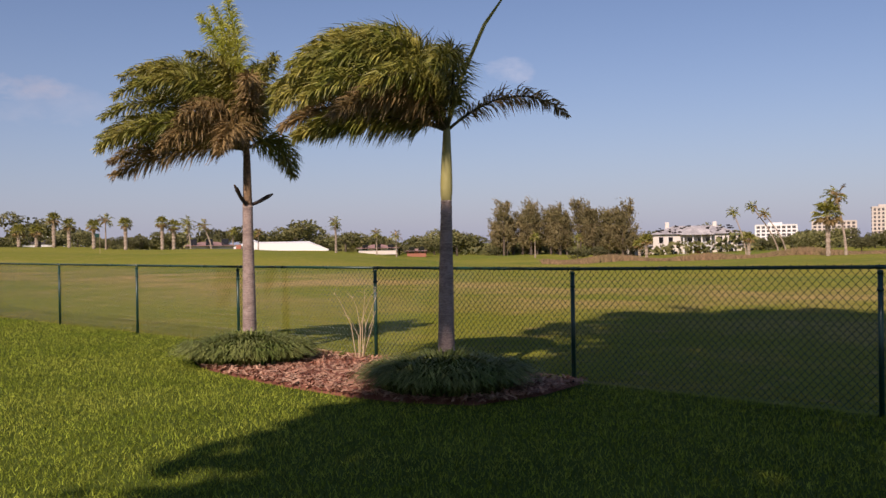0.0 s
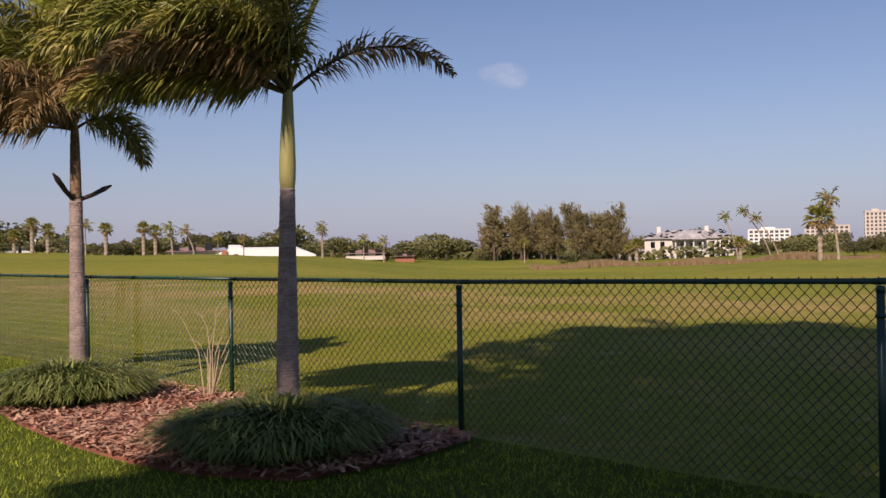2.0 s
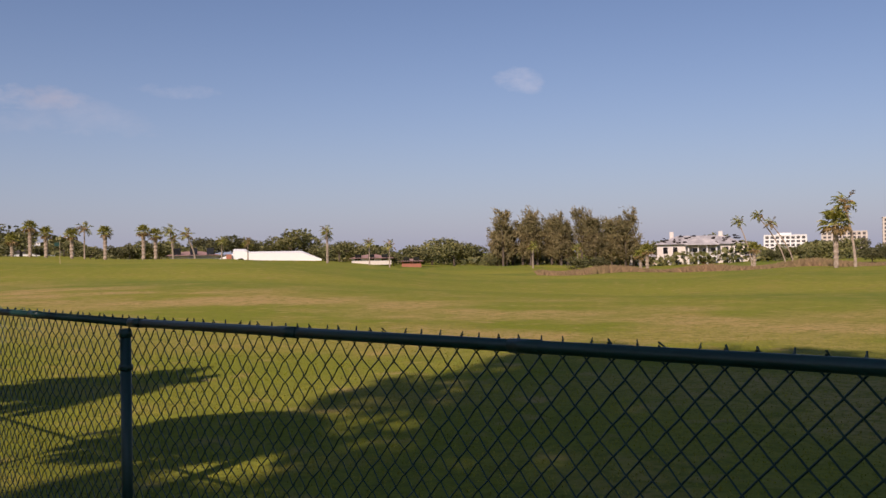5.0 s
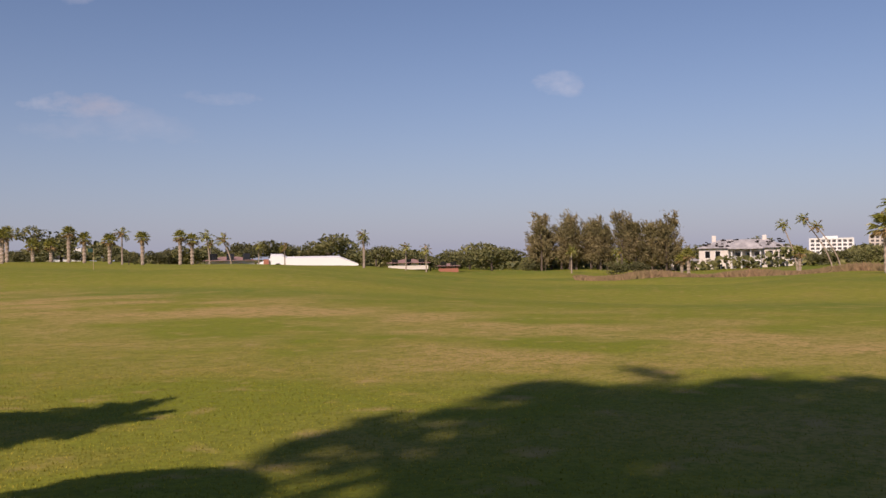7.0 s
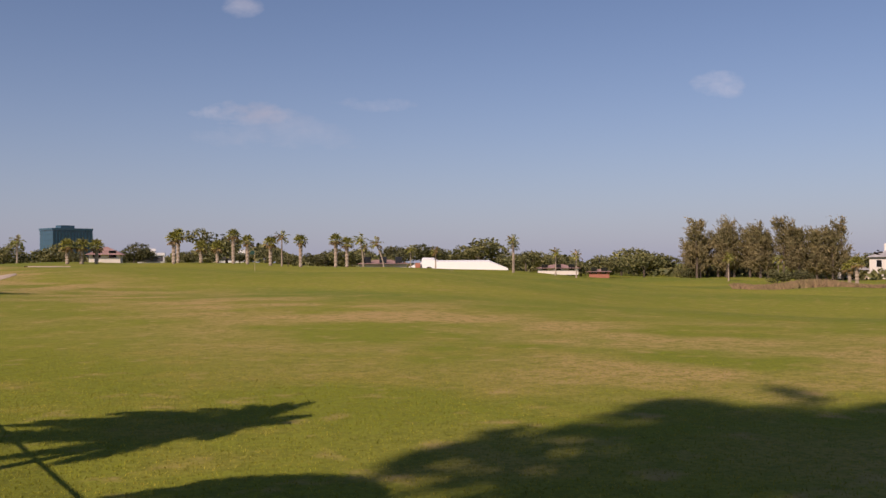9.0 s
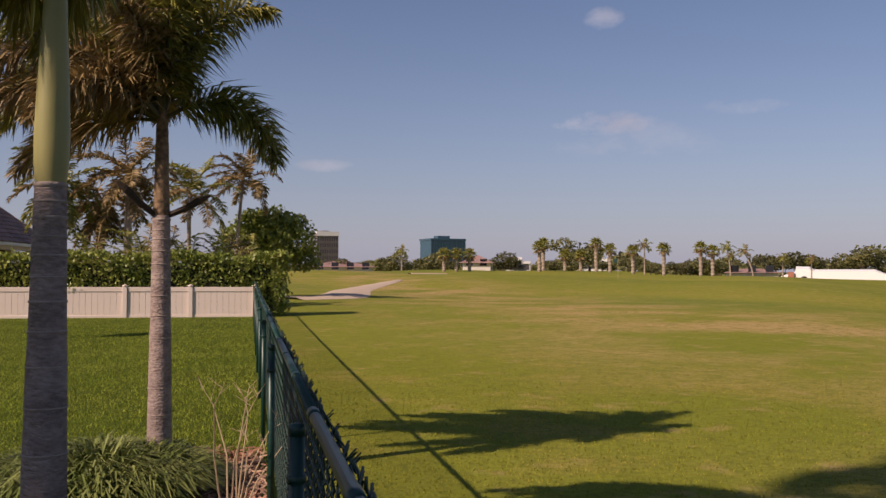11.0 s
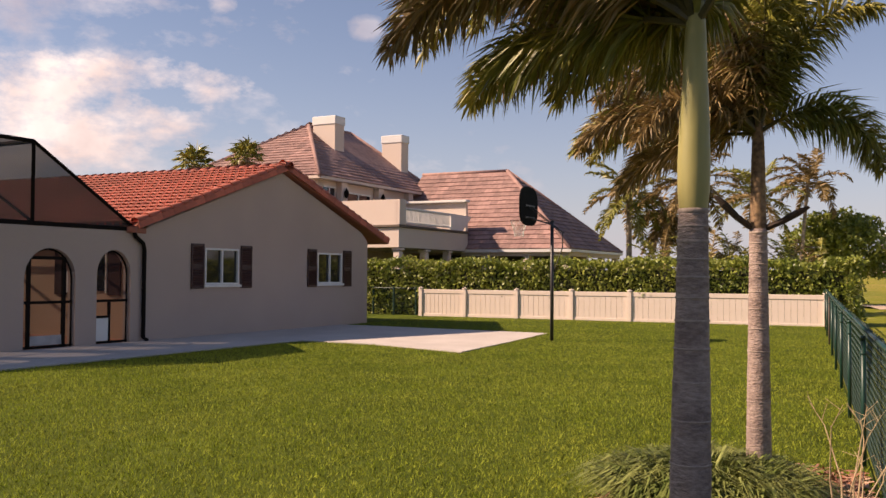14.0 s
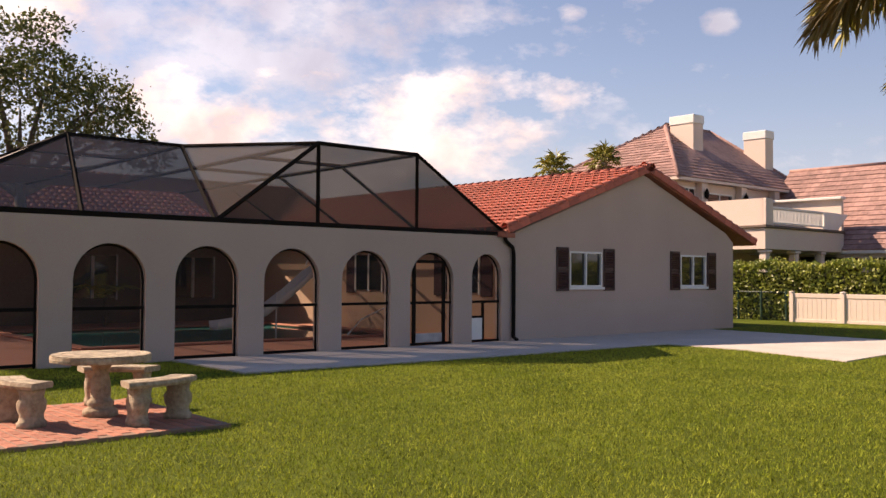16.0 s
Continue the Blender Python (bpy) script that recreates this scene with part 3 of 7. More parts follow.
def build_fence():
    root = thing("chain_link_fence", "green vinyl-coated chain link fence along the golf course", "fence")
    post = Build().tube([(0, 0, -0.1), (0, 0, 1.135)], 0.0225, 10).lathe([(0.0245, 1.12), (0.0255, 1.14), (0.022, 1.152), (0.004, 1.156)], sides=10)
    mesh_post = post.mesh("post", M["vinyl_green"], True)
    old_post = post.mesh("post", M["post_brown"], True)
    band = Build().lathe([(0.026, -0.012), (0.029, -0.008), (0.029, 0.008), (0.026, 0.012)], sides=10).mesh("tension_band", M["vinyl_green"], True)
    g = random.Random(3)
    for i, y in enumerate(POSTS):
        z = float(ground_z(0, y))
        p = part("post", mesh_post if i != 10 else old_post, "", root)
        p.location, p.scale = (fence_x(y) - 0.048, y, z), (1, 1, rail_z(y) / 1.175)
        b = part("tension_band", band, "", p)
        b.location = (0, 0, 1.0)
        if i == len(POSTS) - 1:
            break
        y1 = POSTS[i + 1]
        a, c = Vector((fence_x(y), y, z + rail_z(y))), Vector((fence_x(y1), y1, float(ground_z(0, y1)) + rail_z(y1)))
        rail = Build().tube([a, c], 0.0172, 10)
        for f in (0.0, 0.33, 0.66):
            q = a.lerp(c, f)
            rail.tube([q - (c - a).normalized() * 0.05, q + (c - a).normalized() * 0.05], 0.0195, 10)
        part("top_rail", rail, "vinyl_green", root, smooth=True)
        # the woven diamonds of this bay: zigzag wires, twisted into points over the rail
        pitch, rows = 0.036, 32
        cols = max(2, round((y1 - y) / 0.072))
        step = (y1 - y) / cols
        v, f = [], []

        def wire(p0, p1, r=0.0026):
            k = len(v)
            d = (p1 - p0).normalized()
            s = Vector((1, 0, 0))
            u = d.cross(s)
            for q in (p0, p1):
                v.extend([q + s * r, q + u * r, q - s * r, q - u * r])
            f.extend([(k + j, k + (j + 1) % 4, k + 4 + (j + 1) % 4, k + 4 + j) for j in range(4)])

        for c_ in range(cols):
            pitch = (rail_z(y + c_ * step) - 0.012) / rows
            for r_ in range(rows):
                zb = 0.02 + r_ * pitch
                ya = y + c_ * step
                left, right = ya + (0 if r_ % 2 == 0 else step / 2), ya + (step / 2 if r_ % 2 == 0 else 0)
                other = ya + step
                ox, oz = fence_x(ya) + 0.026, float(ground_z(0, ya))
                wob = lambda s_: 0.004 * math.sin(s_ * 3.1 + y)
                wire(Vector((ox - 0.003, left, zb + oz)), Vector((ox + 0.003 + wob(c_), right, zb + pitch + oz)))
                wire(Vector((ox + 0.003, other - (left - ya) if r_ % 2 == 0 else left, zb + oz)), Vector((ox - 0.003 + wob(c_ + 7), right if r_ % 2 == 0 else other, zb + pitch + oz)))
            top = 0.012 + rows * pitch
            yk = y + c_ * step + step / 2
            ox, oz = fence_x(yk) + 0.026, float(ground_z(0, yk)) + top
            dx, dy = g.uniform(-0.012, 0.02), g.uniform(-0.012, 0.012)
            wire(Vector((ox, yk, oz)), Vector((ox + dx, yk + dy, oz + 0.018)), 0.0035)
            wire(Vector((ox - dx, yk - step * 0.2, oz - 0.004)), Vector((ox + dx, yk + dy, oz + 0.026)), 0.003)
        part("wire_mesh", Build().add(v, f), "wire", root, "woven green diamond wire mesh")


build_fence()

# ---- white vinyl fence ----
WF = pose(0.547, 29.2, -0.215, 0, 0, -6) @ Matrix.Scale(1.131, 4)


def build_vinyl_fence():
    root = thing("vinyl_fence", "low cream vinyl privacy fence in front of a hedge", "fence", WF)
    xs = [0.0] + [-1.885 * k for k in range(1, 7)] + [-12.98]
    base = lambda x: 0.19
    post = Build().box(-0.065, 0.065, -0.065, 0.065, -0.1, 1.0, 0.006).lathe([(0.10, 1.0), (0.10, 1.015), (0.06, 1.03), (0.0, 1.055)], sides=4)
    pm = post.mesh("post", M["vinyl"])
    for i, x in enumerate(xs):
        p = part("post", pm, "", root)
        p.location = (x, 0, base(x))
        if i + 1 == len(xs):
            break
        x1 = xs[i + 1]
        mid = base((x + x1) / 2)
        part("rail", Build().box(x1 + 0.065, x - 0.065, -0.03, 0.03, mid + 0.83, mid + 0.965, 0.008), "vinyl", root)
        part("rail", Build().box(x1 + 0.065, x - 0.065, -0.03, 0.03, mid + 0.02, mid + 0.14, 0.008), "vinyl", root)
        boards = 10
        w = (x - x1 - 0.13) / boards
        bm_ = Build().box(0.003, w - 0.003, -0.012, 0.012, 0.13, 0.84, 0.003).mesh("board", M["vinyl"])
        for k in range(boards):
            b = part("board", bm_, "", root)
            b.location = (x1 + 0.065 + k * w, 0, mid)


build_vinyl_fence()


def build_gate():
    """Chain link gate between the house corner and the vinyl fence."""
    root = thing("chain_link_gate", "dark green chain link gate between house and fence", "gate", WF)
    for x in (-13.3, -14.2, -15.05):
        part("post", Build().tube([(x, 0.25, -0.1), (x, 0.25, 1.25)], 0.03, 8), "wire", root)
    for x0, x1 in ((-14.17, -13.33), (-15.02, -14.23)):
        fr = Build()
        for a, c in (((x0, 0.12), (x1, 0.12)), ((x0, 1.18), (x1, 1.18)), ((x0, 0.12), (x0, 1.18)), ((x1, 0.12), (x1, 1.18))):
            fr.tube([(a[0], 0.25, a[1]), (c[0], 0.25, c[1])], 0.018, 6)
        part("gate_frame", fr, "wire", root)
        wires = Build()
        n = 12
        for k in range(-n, n):
            for s in (1, -1):
                za, zb = 0.12, 1.18
                xa = x0 + k * 0.072
                xb = xa + s * (zb - za)
                if s < 0:
                    xa, xb = xa + (x1 - x0), xb + (x1 - x0)
                p0, p1 = Vector((xa, 0.25, za)), Vector((xb, 0.25, zb))
                lo, hi = 0.0, 1.0
                dx = p1.x - p0.x
                t0, t1 = sorted(((x0 - p0.x) / dx, (x1 - p0.x) / dx))
                lo, hi = max(lo, t0), min(hi, t1)
                if hi - lo > 0.02:
                    wires.tube([p0.lerp(p1, lo), p0.lerp(p1, hi)], 0.0022, 3, cap=False)
        part("wire_mesh", wires, "wire", root)


build_gate()


def build_hedge():
    root = thing("hedge", "clipped bright green hedge growing behind the fence", "hedge", WF)
    # solid dark filler box, added so gaps between leaves read as shade
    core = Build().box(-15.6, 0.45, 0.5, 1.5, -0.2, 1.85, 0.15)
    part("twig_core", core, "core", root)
    g = np.random.default_rng(9)
    n = 30000
    face = g.random(n)
    x = -15.8 + 16.5 * g.random(n)
    top = 2.08 + 0.012 * x * 0 + 0.06 * np.sin(x * 2.1) + 0.04 * np.sin(x * 5.3 + 1)
    front = face < 0.6
    z = np.where(front, 0.05 + (top - 0.05) * g.random(n), top + 0.06 * g.normal(size=n))
    y = np.where(front, 0.38 + 0.09 * np.sin(x * 3.7 + z * 4) + 0.07 * g.normal(size=n), 0.35 + 1.3 * g.random(n))
    end = g.random(n) < 0.06
    x = np.where(end, 0.72 + 0.12 * g.normal(size=n), x)
    y = np.where(end, 0.3 + 1.4 * g.random(n), y)
    c = np.stack([x, y, z], 1)
    a = g.normal(size=(n, 3)) + np.array([0, -0.3, 0.5])
    a /= np.linalg.norm(a, axis=1)[:, None]
    s = np.cross(a, g.normal(size=(n, 3)))
    s /= np.linalg.norm(s, axis=1)[:, None]
    nn = np.cross(a, s)
    k = (0.045 + 0.05 * g.random(n))[:, None]
    v = np.stack([c - a * k * 0.8, c + s * k * 0.5 + nn * k * 0.15, c + a * k * 0.8, c - s * k * 0.5 + nn * k * 0.15], 1).reshape(-1, 3)
    part("foliage", fast_mesh("foliage", v, np.arange(4 * n).reshape(-1, 4), "leaf"), "", root)
    # sprigs that hang over the fence top
    lobes = [(-10.0, 0.1, 0.95, 0.18, 0.1, 0.16), (-3.0, 0.08, 1.05, 0.2, 0.1, 0.12), (-5.3, 0.05, 1.08, 0.5, 0.1, 0.08), (0.15, 0.2, 0.95, 0.14, 0.2, 0.25), (-8.4, 0.1, 1.0, 0.4, 0.1, 0.08)]
    for i, lobe in enumerate(lobes):
        tagged(part("sprig", leaf_mesh("sprig", [lobe], 100, 0.06, "leaf", 4 + i, shell=0.1), "", root), kind="stuff")


build_hedge()

# ---- palms by the fence ----


def bezier_arc(start, az, elev, length, droop, wind, steps=14):
    """The line of a frond stem that bows under its weight and the wind."""
    d = Vector((math.cos(az) * math.cos(elev), math.sin(az) * math.cos(elev), math.sin(elev)))
    p, pts = Vector(start), []
    for i in range(steps + 1):
        pts.append(p.copy())
        f = i / steps
        d = (d + Vector((0, 0, -droop)) * (0.3 + f) / steps * 2 + wind * (0.3 + f) / steps * 2).normalized()
        p = p + d * (length / steps)
    return pts


def frond_mesh(pts, leaflets, leaf_len, width, plume, wind, seed, sag=0.35):
    """Leaflets set round a stem: arrays for one mesh."""
    g = np.random.default_rng(seed)
    v, f = [], []
    n = len(pts) - 1
    for i in range(leaflets):
        u = 0.14 + 0.86 * (i + g.random()) / leaflets
        k = min(int(u * n), n - 1)
        p = pts[k].lerp(pts[k + 1], u * n - k)
        d = (pts[k + 1] - pts[k]).normalized()
        s = d.cross(Vector((0, 0, 1)))
        s = s.normalized() if s.length > 1e-4 else Vector((1, 0, 0))
        up = s.cross(d)
        side = 1 if i % 2 else -1
        roll = plume * g.normal()
        out = (s * side * math.cos(roll) + up * math.sin(roll)).normalized()
        taper = max(0.0, math.sin(math.pi * min(1, 0.22 + 0.78 * u))) ** 0.5 if u > 0.3 else 0.65 + 0.9 * u
        ll = leaf_len * (0.75 + 0.4 * g.random()) * max(0.35, taper)
        dirn = (out * 0.9 + d * (0.34 + 0.3 * u) + wind * 0.30 + Vector(g.normal(size=3)) * 0.16).normalized()
        mid = p + dirn * ll * 0.5
        dirn2 = (dirn + Vector((0, 0, -sag)) + wind * 0.25).normalized()
        tip = mid + dirn2 * ll * 0.5
        wv = dirn.cross(Vector((g.normal(), g.normal(), g.normal()))).normalized() * width * 0.5
        b = len(v)
        v += [p - wv * 0.5, p + wv * 0.5, mid + wv, mid - wv, tip]
        f += [(b, b + 1, b + 2, b + 3), (b + 3, b + 2, b + 4)]
    return v, f


def make_palm(name, label, m, profile, sheath, crown_z, fronds, leaf_len, width, wind, seed, leaflets, group="", sheath_label="smooth yellow-green crownshaft", rings=(), lean=(0, 0), sheath_mat="crownshaft"):
    """profile: (radius, height) of the trunk; fronds: (azimuth, elevation, length, droop, material)."""
    root = thing(name, label, "palm tree", m, group)
    bend = lambda z: Vector((lean[0] * max(0.0, z / crown_z) ** 1.5, lean[1] * max(0.0, z / crown_z) ** 1.5, z))

    def column(prof, sides):
        fine = []
        for (r0, z0), (r1, z1) in zip(prof, prof[1:]):
            k = max(1, int((z1 - z0) / 0.06))
            fine += [(r0 + (r1 - r0) * j / k, z0 + (z1 - z0) * j / k) for j in range(k)]
        fine.append(prof[-1])
        b = Build()
        verts, faces = [], []
        g = random.Random(seed)
        for i, (r, z) in enumerate(fine):
            c = bend(z)
            wob = 1 + g.uniform(-0.015, 0.015)
            verts += [(c.x + r * wob * math.cos(2 * math.pi * k / sides), c.y + r * wob * math.sin(2 * math.pi * k / sides), z) for k in range(sides)]
        for i in range(len(fine) - 1):
            faces += [(i * sides + k, i * sides + (k + 1) % sides, (i + 1) * sides + (k + 1) % sides, (i + 1) * sides + k) for k in range(sides)]
        faces.append(tuple((len(fine) - 1) * sides + k for k in range(sides)))
        return b.add(verts, faces)

    part("trunk", column(profile, 20), "trunk", root, smooth=True)
    zr = [q[1] for q in profile]
    rr = [q[0] for q in profile]
    for z, th in rings:
        r = float(np.interp(z, zr, rr))
        c = bend(z)
        part("leaf_scar", Build().lathe([(r - 0.003, -th), (r + 0.0035, -th * 0.5), (r + 0.0035, th * 0.5), (r - 0.003, th)], (c.x, c.y, z), 20), "ring", root, smooth=True)
    part("crownshaft", column(sheath, 20), sheath_mat, root, sheath_label, smooth=True)
    top = bend(crown_z)
    for i, (az, el, ln, droop, mat, *gust) in enumerate(fronds):
        blow = wind * (gust[0] if gust else 1.0)
        trim = gust[1] if len(gust) > 1 else 1.0
        pts = bezier_arc(top - Vector((0, 0, 0.06 + 0.10 * max(0, 0.6 - el))), radians(az), radians(el) if abs(el) > 3.2 else el, ln, droop, blow)
        stem = part("frond_stem", Build().tube(pts, [0.018 * (1 - 0.9 * k / len(pts)) for k in range(len(pts))], 5), "rachis", root)
        v, f = frond_mesh(pts, int(leaflets * (1.0 if trim == 1 else 0.5)), leaf_len * trim, width, 1.25, blow, seed * 100 + i, 0.8)
        part("foliage", Build().add(v, f), mat, stem)
    return root


WIND = Vector((-0.55, 0.62, 0.0))
near_fronds = [(a, e, l * 0.93, d, m_) for a, e, l, d, m_ in (
    (132, 80, 2.3, 1.45, "frond"), (150, 74, 2.3, 1.4, "frond"), (112, 74, 2.3, 1.4, "frond"), (172, 66, 2.2, 1.35, "frond"), (92, 68, 2.2, 1.35, "frond"),
    (142, 60, 2.3, 1.2, "frond"), (120, 54, 2.3, 1.15, "frond"), (160, 50, 2.2, 1.1, "frond"), (102, 52, 2.1, 1.1, "frond"), (188, 70, 2.0, 1.45, "frond"),
    (75, 74, 2.0, 1.45, "frond"), (205, 78, 1.9, 1.5, "frond"), (60, 80, 1.9, 1.5, "frond"), (132, 88, 2.0, 1.6, "frond"), (180, 52, 2.0, 1.2, "frond"), (150, 84, 2.1, 1.5, "frond"), (110, 84, 2.1, 1.5, "frond"),
    (134, 32, 1.95, 0.75, "frond_old"), (150, 20, 1.75, 0.62, "frond"), (118, 24, 1.8, 0.62, "frond"), (215, 56, 1.6, 1.3, "frond"), (195, 38, 1.7, 1.0, "frond_old"), (85, 40, 1.9, 1.0, "frond"))]
near_fronds += [(-46, 42, 1.42, 1.05, "frond_old", 0.0, 0.68), (240, 58, 1.5, 1.3, "frond", 0.5)]
palm_two = make_palm("palm_tree", "young palm with ringed grey trunk and windblown green crown", pose(-1.08, 1.02, 0),
          [(0.105, -0.05), (0.092, 0.15), (0.086, 0.5), (0.078, 1.0), (0.066, 1.5), (0.058, 1.9), (0.057, 1.93)],
          [(0.056, 1.93), (0.062, 2.0), (0.064, 2.12), (0.057, 2.3), (0.047, 2.48), (0.042, 2.62), (0.03, 2.75)], 2.72,
          near_fronds, 0.36, 0.0165, WIND, 21, 640, "palms by the fence", rings=[(1.92, 0.012), (1.86, 0.006), (1.80, 0.009), (1.73, 0.006), (1.66, 0.008), (1.58, 0.005), (1.49, 0.006), (1.38, 0.005), (1.25, 0.005), (1.1, 0.004), (0.93, 0.004), (0.74, 0.005), (0.55, 0.004), (0.36, 0.004)], lean=(0.03, -0.03))
sp = Build().tube([(0.03, -0.05, 2.7), (0.11, -0.17, 3.2), (0.26, -0.37, 3.75), (0.44, -0.59, 4.15)], [0.018, 0.022, 0.02, 0.006], 6)
part("spear_leaf", sp, "frond", palm_two)

far_fronds = [(135, 80, 2.3, 1.15, "frond", 0.8), (152, 74, 2.4, 1.15, "frond", 0.8), (118, 74, 2.4, 1.15, "frond", 0.8), (168, 66, 2.3, 1.15, "frond", 0.9), (102, 68, 2.2, 1.15, "frond", 0.9),
              (185, 72, 2.0, 1.2, "frond", 0.8), (140, 56, 2.4, 1.05, "frond"), (128, 44, 2.4, 0.95, "frond"), (150, 30, 2.2, 0.8, "frond"), (142, 10, 2.0, 0.7, "frond_old"), (165, 36, 2.2, 0.95, "frond"), (112, 46, 2.2, 0.95, "frond"),
              (132, 22, 2.1, 0.75, "frond_old"), (200, 34, 1.7, 1.1, "frond_old", 0.6), (225, 40, 1.35, 1.4, "frond_old", 0.3), (210, 52, 1.6, 1.2, "frond_old", 0.5), (80, 50, 1.7, 1.2, "frond_old", 0.6),
              (255, 70, 1.5, 1.4, "frond_old", 0.3), (290, 78, 1.5, 1.4, "frond", 0.2), (40, 80, 1.8, 1.4, "frond", 0.3), (12, 80, 1.7, 1.5, "frond", 0.2), (345, 74, 1.5, 1.5, "frond", 0.1), (232, 80, 1.8, 1.3, "frond", 0.5), (70, 82, 1.9, 1.3, "frond", 0.5),
              (8, 40, 1.3, 1.9, "frond", 0.0), (110, 86, 2.2, 0.15, "frond_new", 0.25), (132, 88, 2.3, 0.05, "frond_new", 0.15), (150, 84, 2.1, 0.3, "frond_new", 0.3)]
far_fronds = [(a, e, l * 0.9, *more) for a, e, l, *more in far_fronds]
palm_one = make_palm("palm_tree", "young palm with peeling brown sheath and windblown crown", pose(-0.91, 4.68, 0),
                     [(0.11, -0.05), (0.095, 0.2), (0.088, 0.6), (0.08, 1.1), (0.07, 1.6), (0.066, 2.0), (0.065, 2.03)],
                     [(0.064, 2.03), (0.058, 2.15), (0.055, 2.35), (0.05, 2.55), (0.045, 2.7), (0.03, 2.85)], 2.82,
                     far_fronds, 0.34, 0.0165, WIND, 22, 600, "palms by the fence", "peeling brown and green leaf sheath", sheath_mat="oldsheath",
                     rings=[(2.0, 0.012), (1.92, 0.007), (1.85, 0.006), (1.76, 0.008), (1.66, 0.006), (1.55, 0.006), (1.42, 0.005), (1.27, 0.005), (1.1, 0.005), (0.92, 0.004), (0.72, 0.004), (0.52, 0.004)])
for dx, dy, dz in ((-0.25, -0.12, 0.19), (0.29, -0.06, 0.12)):
    stub = Build().tube([(dx * 0.15, dy * 0.15, 2.03), (dx * 0.6, dy * 0.6, 2.03 + dz * 0.45), (dx, dy, 2.03 + dz), (dx * 1.25, dy * 1.25, 2.03 + dz * 1.3)], [0.024, 0.026, 0.03, 0.01], 6)
    part("dead_leaf_stub", stub, "dead_stub", palm_one, "dark dried leaf stub")

# palms and a broad tree behind the camera, which throw the long shade
tall = make_palm("palm_tree", "tall palm standing behind the yard, shading the fence", pose(-12.3, -5.4, 0), [(0.24, -0.05), (0.19, 1), (0.14, 16.0)], [(0.14, 16.0), (0.15, 16.4), (0.07, 17.1)], 17.0,
                 [(a, e, 2.4, 0.7, "frond") for a, e in ((0, 20), (40, 35), (80, 15), (120, 40), (160, 20), (200, 35), (240, 20), (280, 40), (320, 15), (60, 65), (180, 65), (300, 65))],
                 0.5, 0.05, Vector((-0.2, 0.25, 0)), 31, 90)


def make_tree(name, label, m, trunk, lobes, count, size, mat, seed, group="", limbs=True, bark="bark", category="tree"):
    root = thing(name, label, category, m, group)
    b = Build().tube([(0, 0, -0.3), (trunk[0] * 0.1, 0.05 * trunk[1], trunk[1] * 0.5), (0, 0, trunk[1])], [trunk[0], trunk[0] * 0.75, trunk[0] * 0.55], 8)
    part("trunk", b, bark, root, smooth=True)
    if limbs:
        lm = Build()
        for x, y, z, rx, ry, rz in lobes[:9]:
            lm.tube([(0, 0, trunk[1] * 0.9), (x * 0.45, y * 0.45, trunk[1] + (z - trunk[1]) * 0.45), (x, y, z)], [trunk[0] * 0.5, trunk[0] * 0.3, trunk[0] * 0.08], 5)
        part("branchwork", lm, bark, root, smooth=True)
    part("crown", leaf_mesh("crown", lobes, count, size, mat, seed), "", root)
    return root


def shade_lobes(spots, at):
    """Crown lobes of a tall tree whose shade falls at (along, across) on the ground, relative to its trunk."""
    out = []
    for l_, s_, r_ in spots:
        gx, gy = 0.801 * l_ - 0.599 * s_, 0.599 * l_ + 0.801 * s_
        h_ = (gx + 14.6) / 1.22
        out.append((gx - 1.22 * h_ - at[0], gy - 0.47 * h_ - at[1], h_, r_, r_, r_ * 0.7))
    return out


SHADE = [(-4.3, 0.9, 1.9), (-2.9, 1.3, 1.5), (-1.9, 1.3, 1.25), (-0.5, -2.2, 2.4), (4.0, -0.9, 1.15), (-2, -3, 3.0), (-6.5, -4, 3.2), (1.7, -1.5, 1.9), (2, -5, 3.0), (5.0, -2.9, 2.4), (7.0, -2.2, 1.3), (5.2, -5.5, 2.8), (6.6, -4.0, 2.2),
         (-2.0, 0.2, 1.3), (-7.5, -0.2, 2.4), (5, -8.5, 2.6), (0, -8, 3.0), (1.1, 1.35, 0.8), (1.4, 1.15, 0.5), (0.6, -0.4, 1.6), (6.4, -0.5, 0.9), (5.4, 0.1, 0.7), (8.2, -1.6, 0.9), (9.2, -1.5, 0.4), (9.0, -3.8, 0.6), (9.0, -5.2, 0.9)]
make_tree("shade_tree", "very tall leafy tree standing behind the yard", pose(-14.6, -5.2, 0), (0.4, 7.0), shade_lobes(SHADE, (-14.6, -5.2)), 21500, 0.25, "leaf_dark", 3)

# ---- strap-leaved plants and mulch bed ----


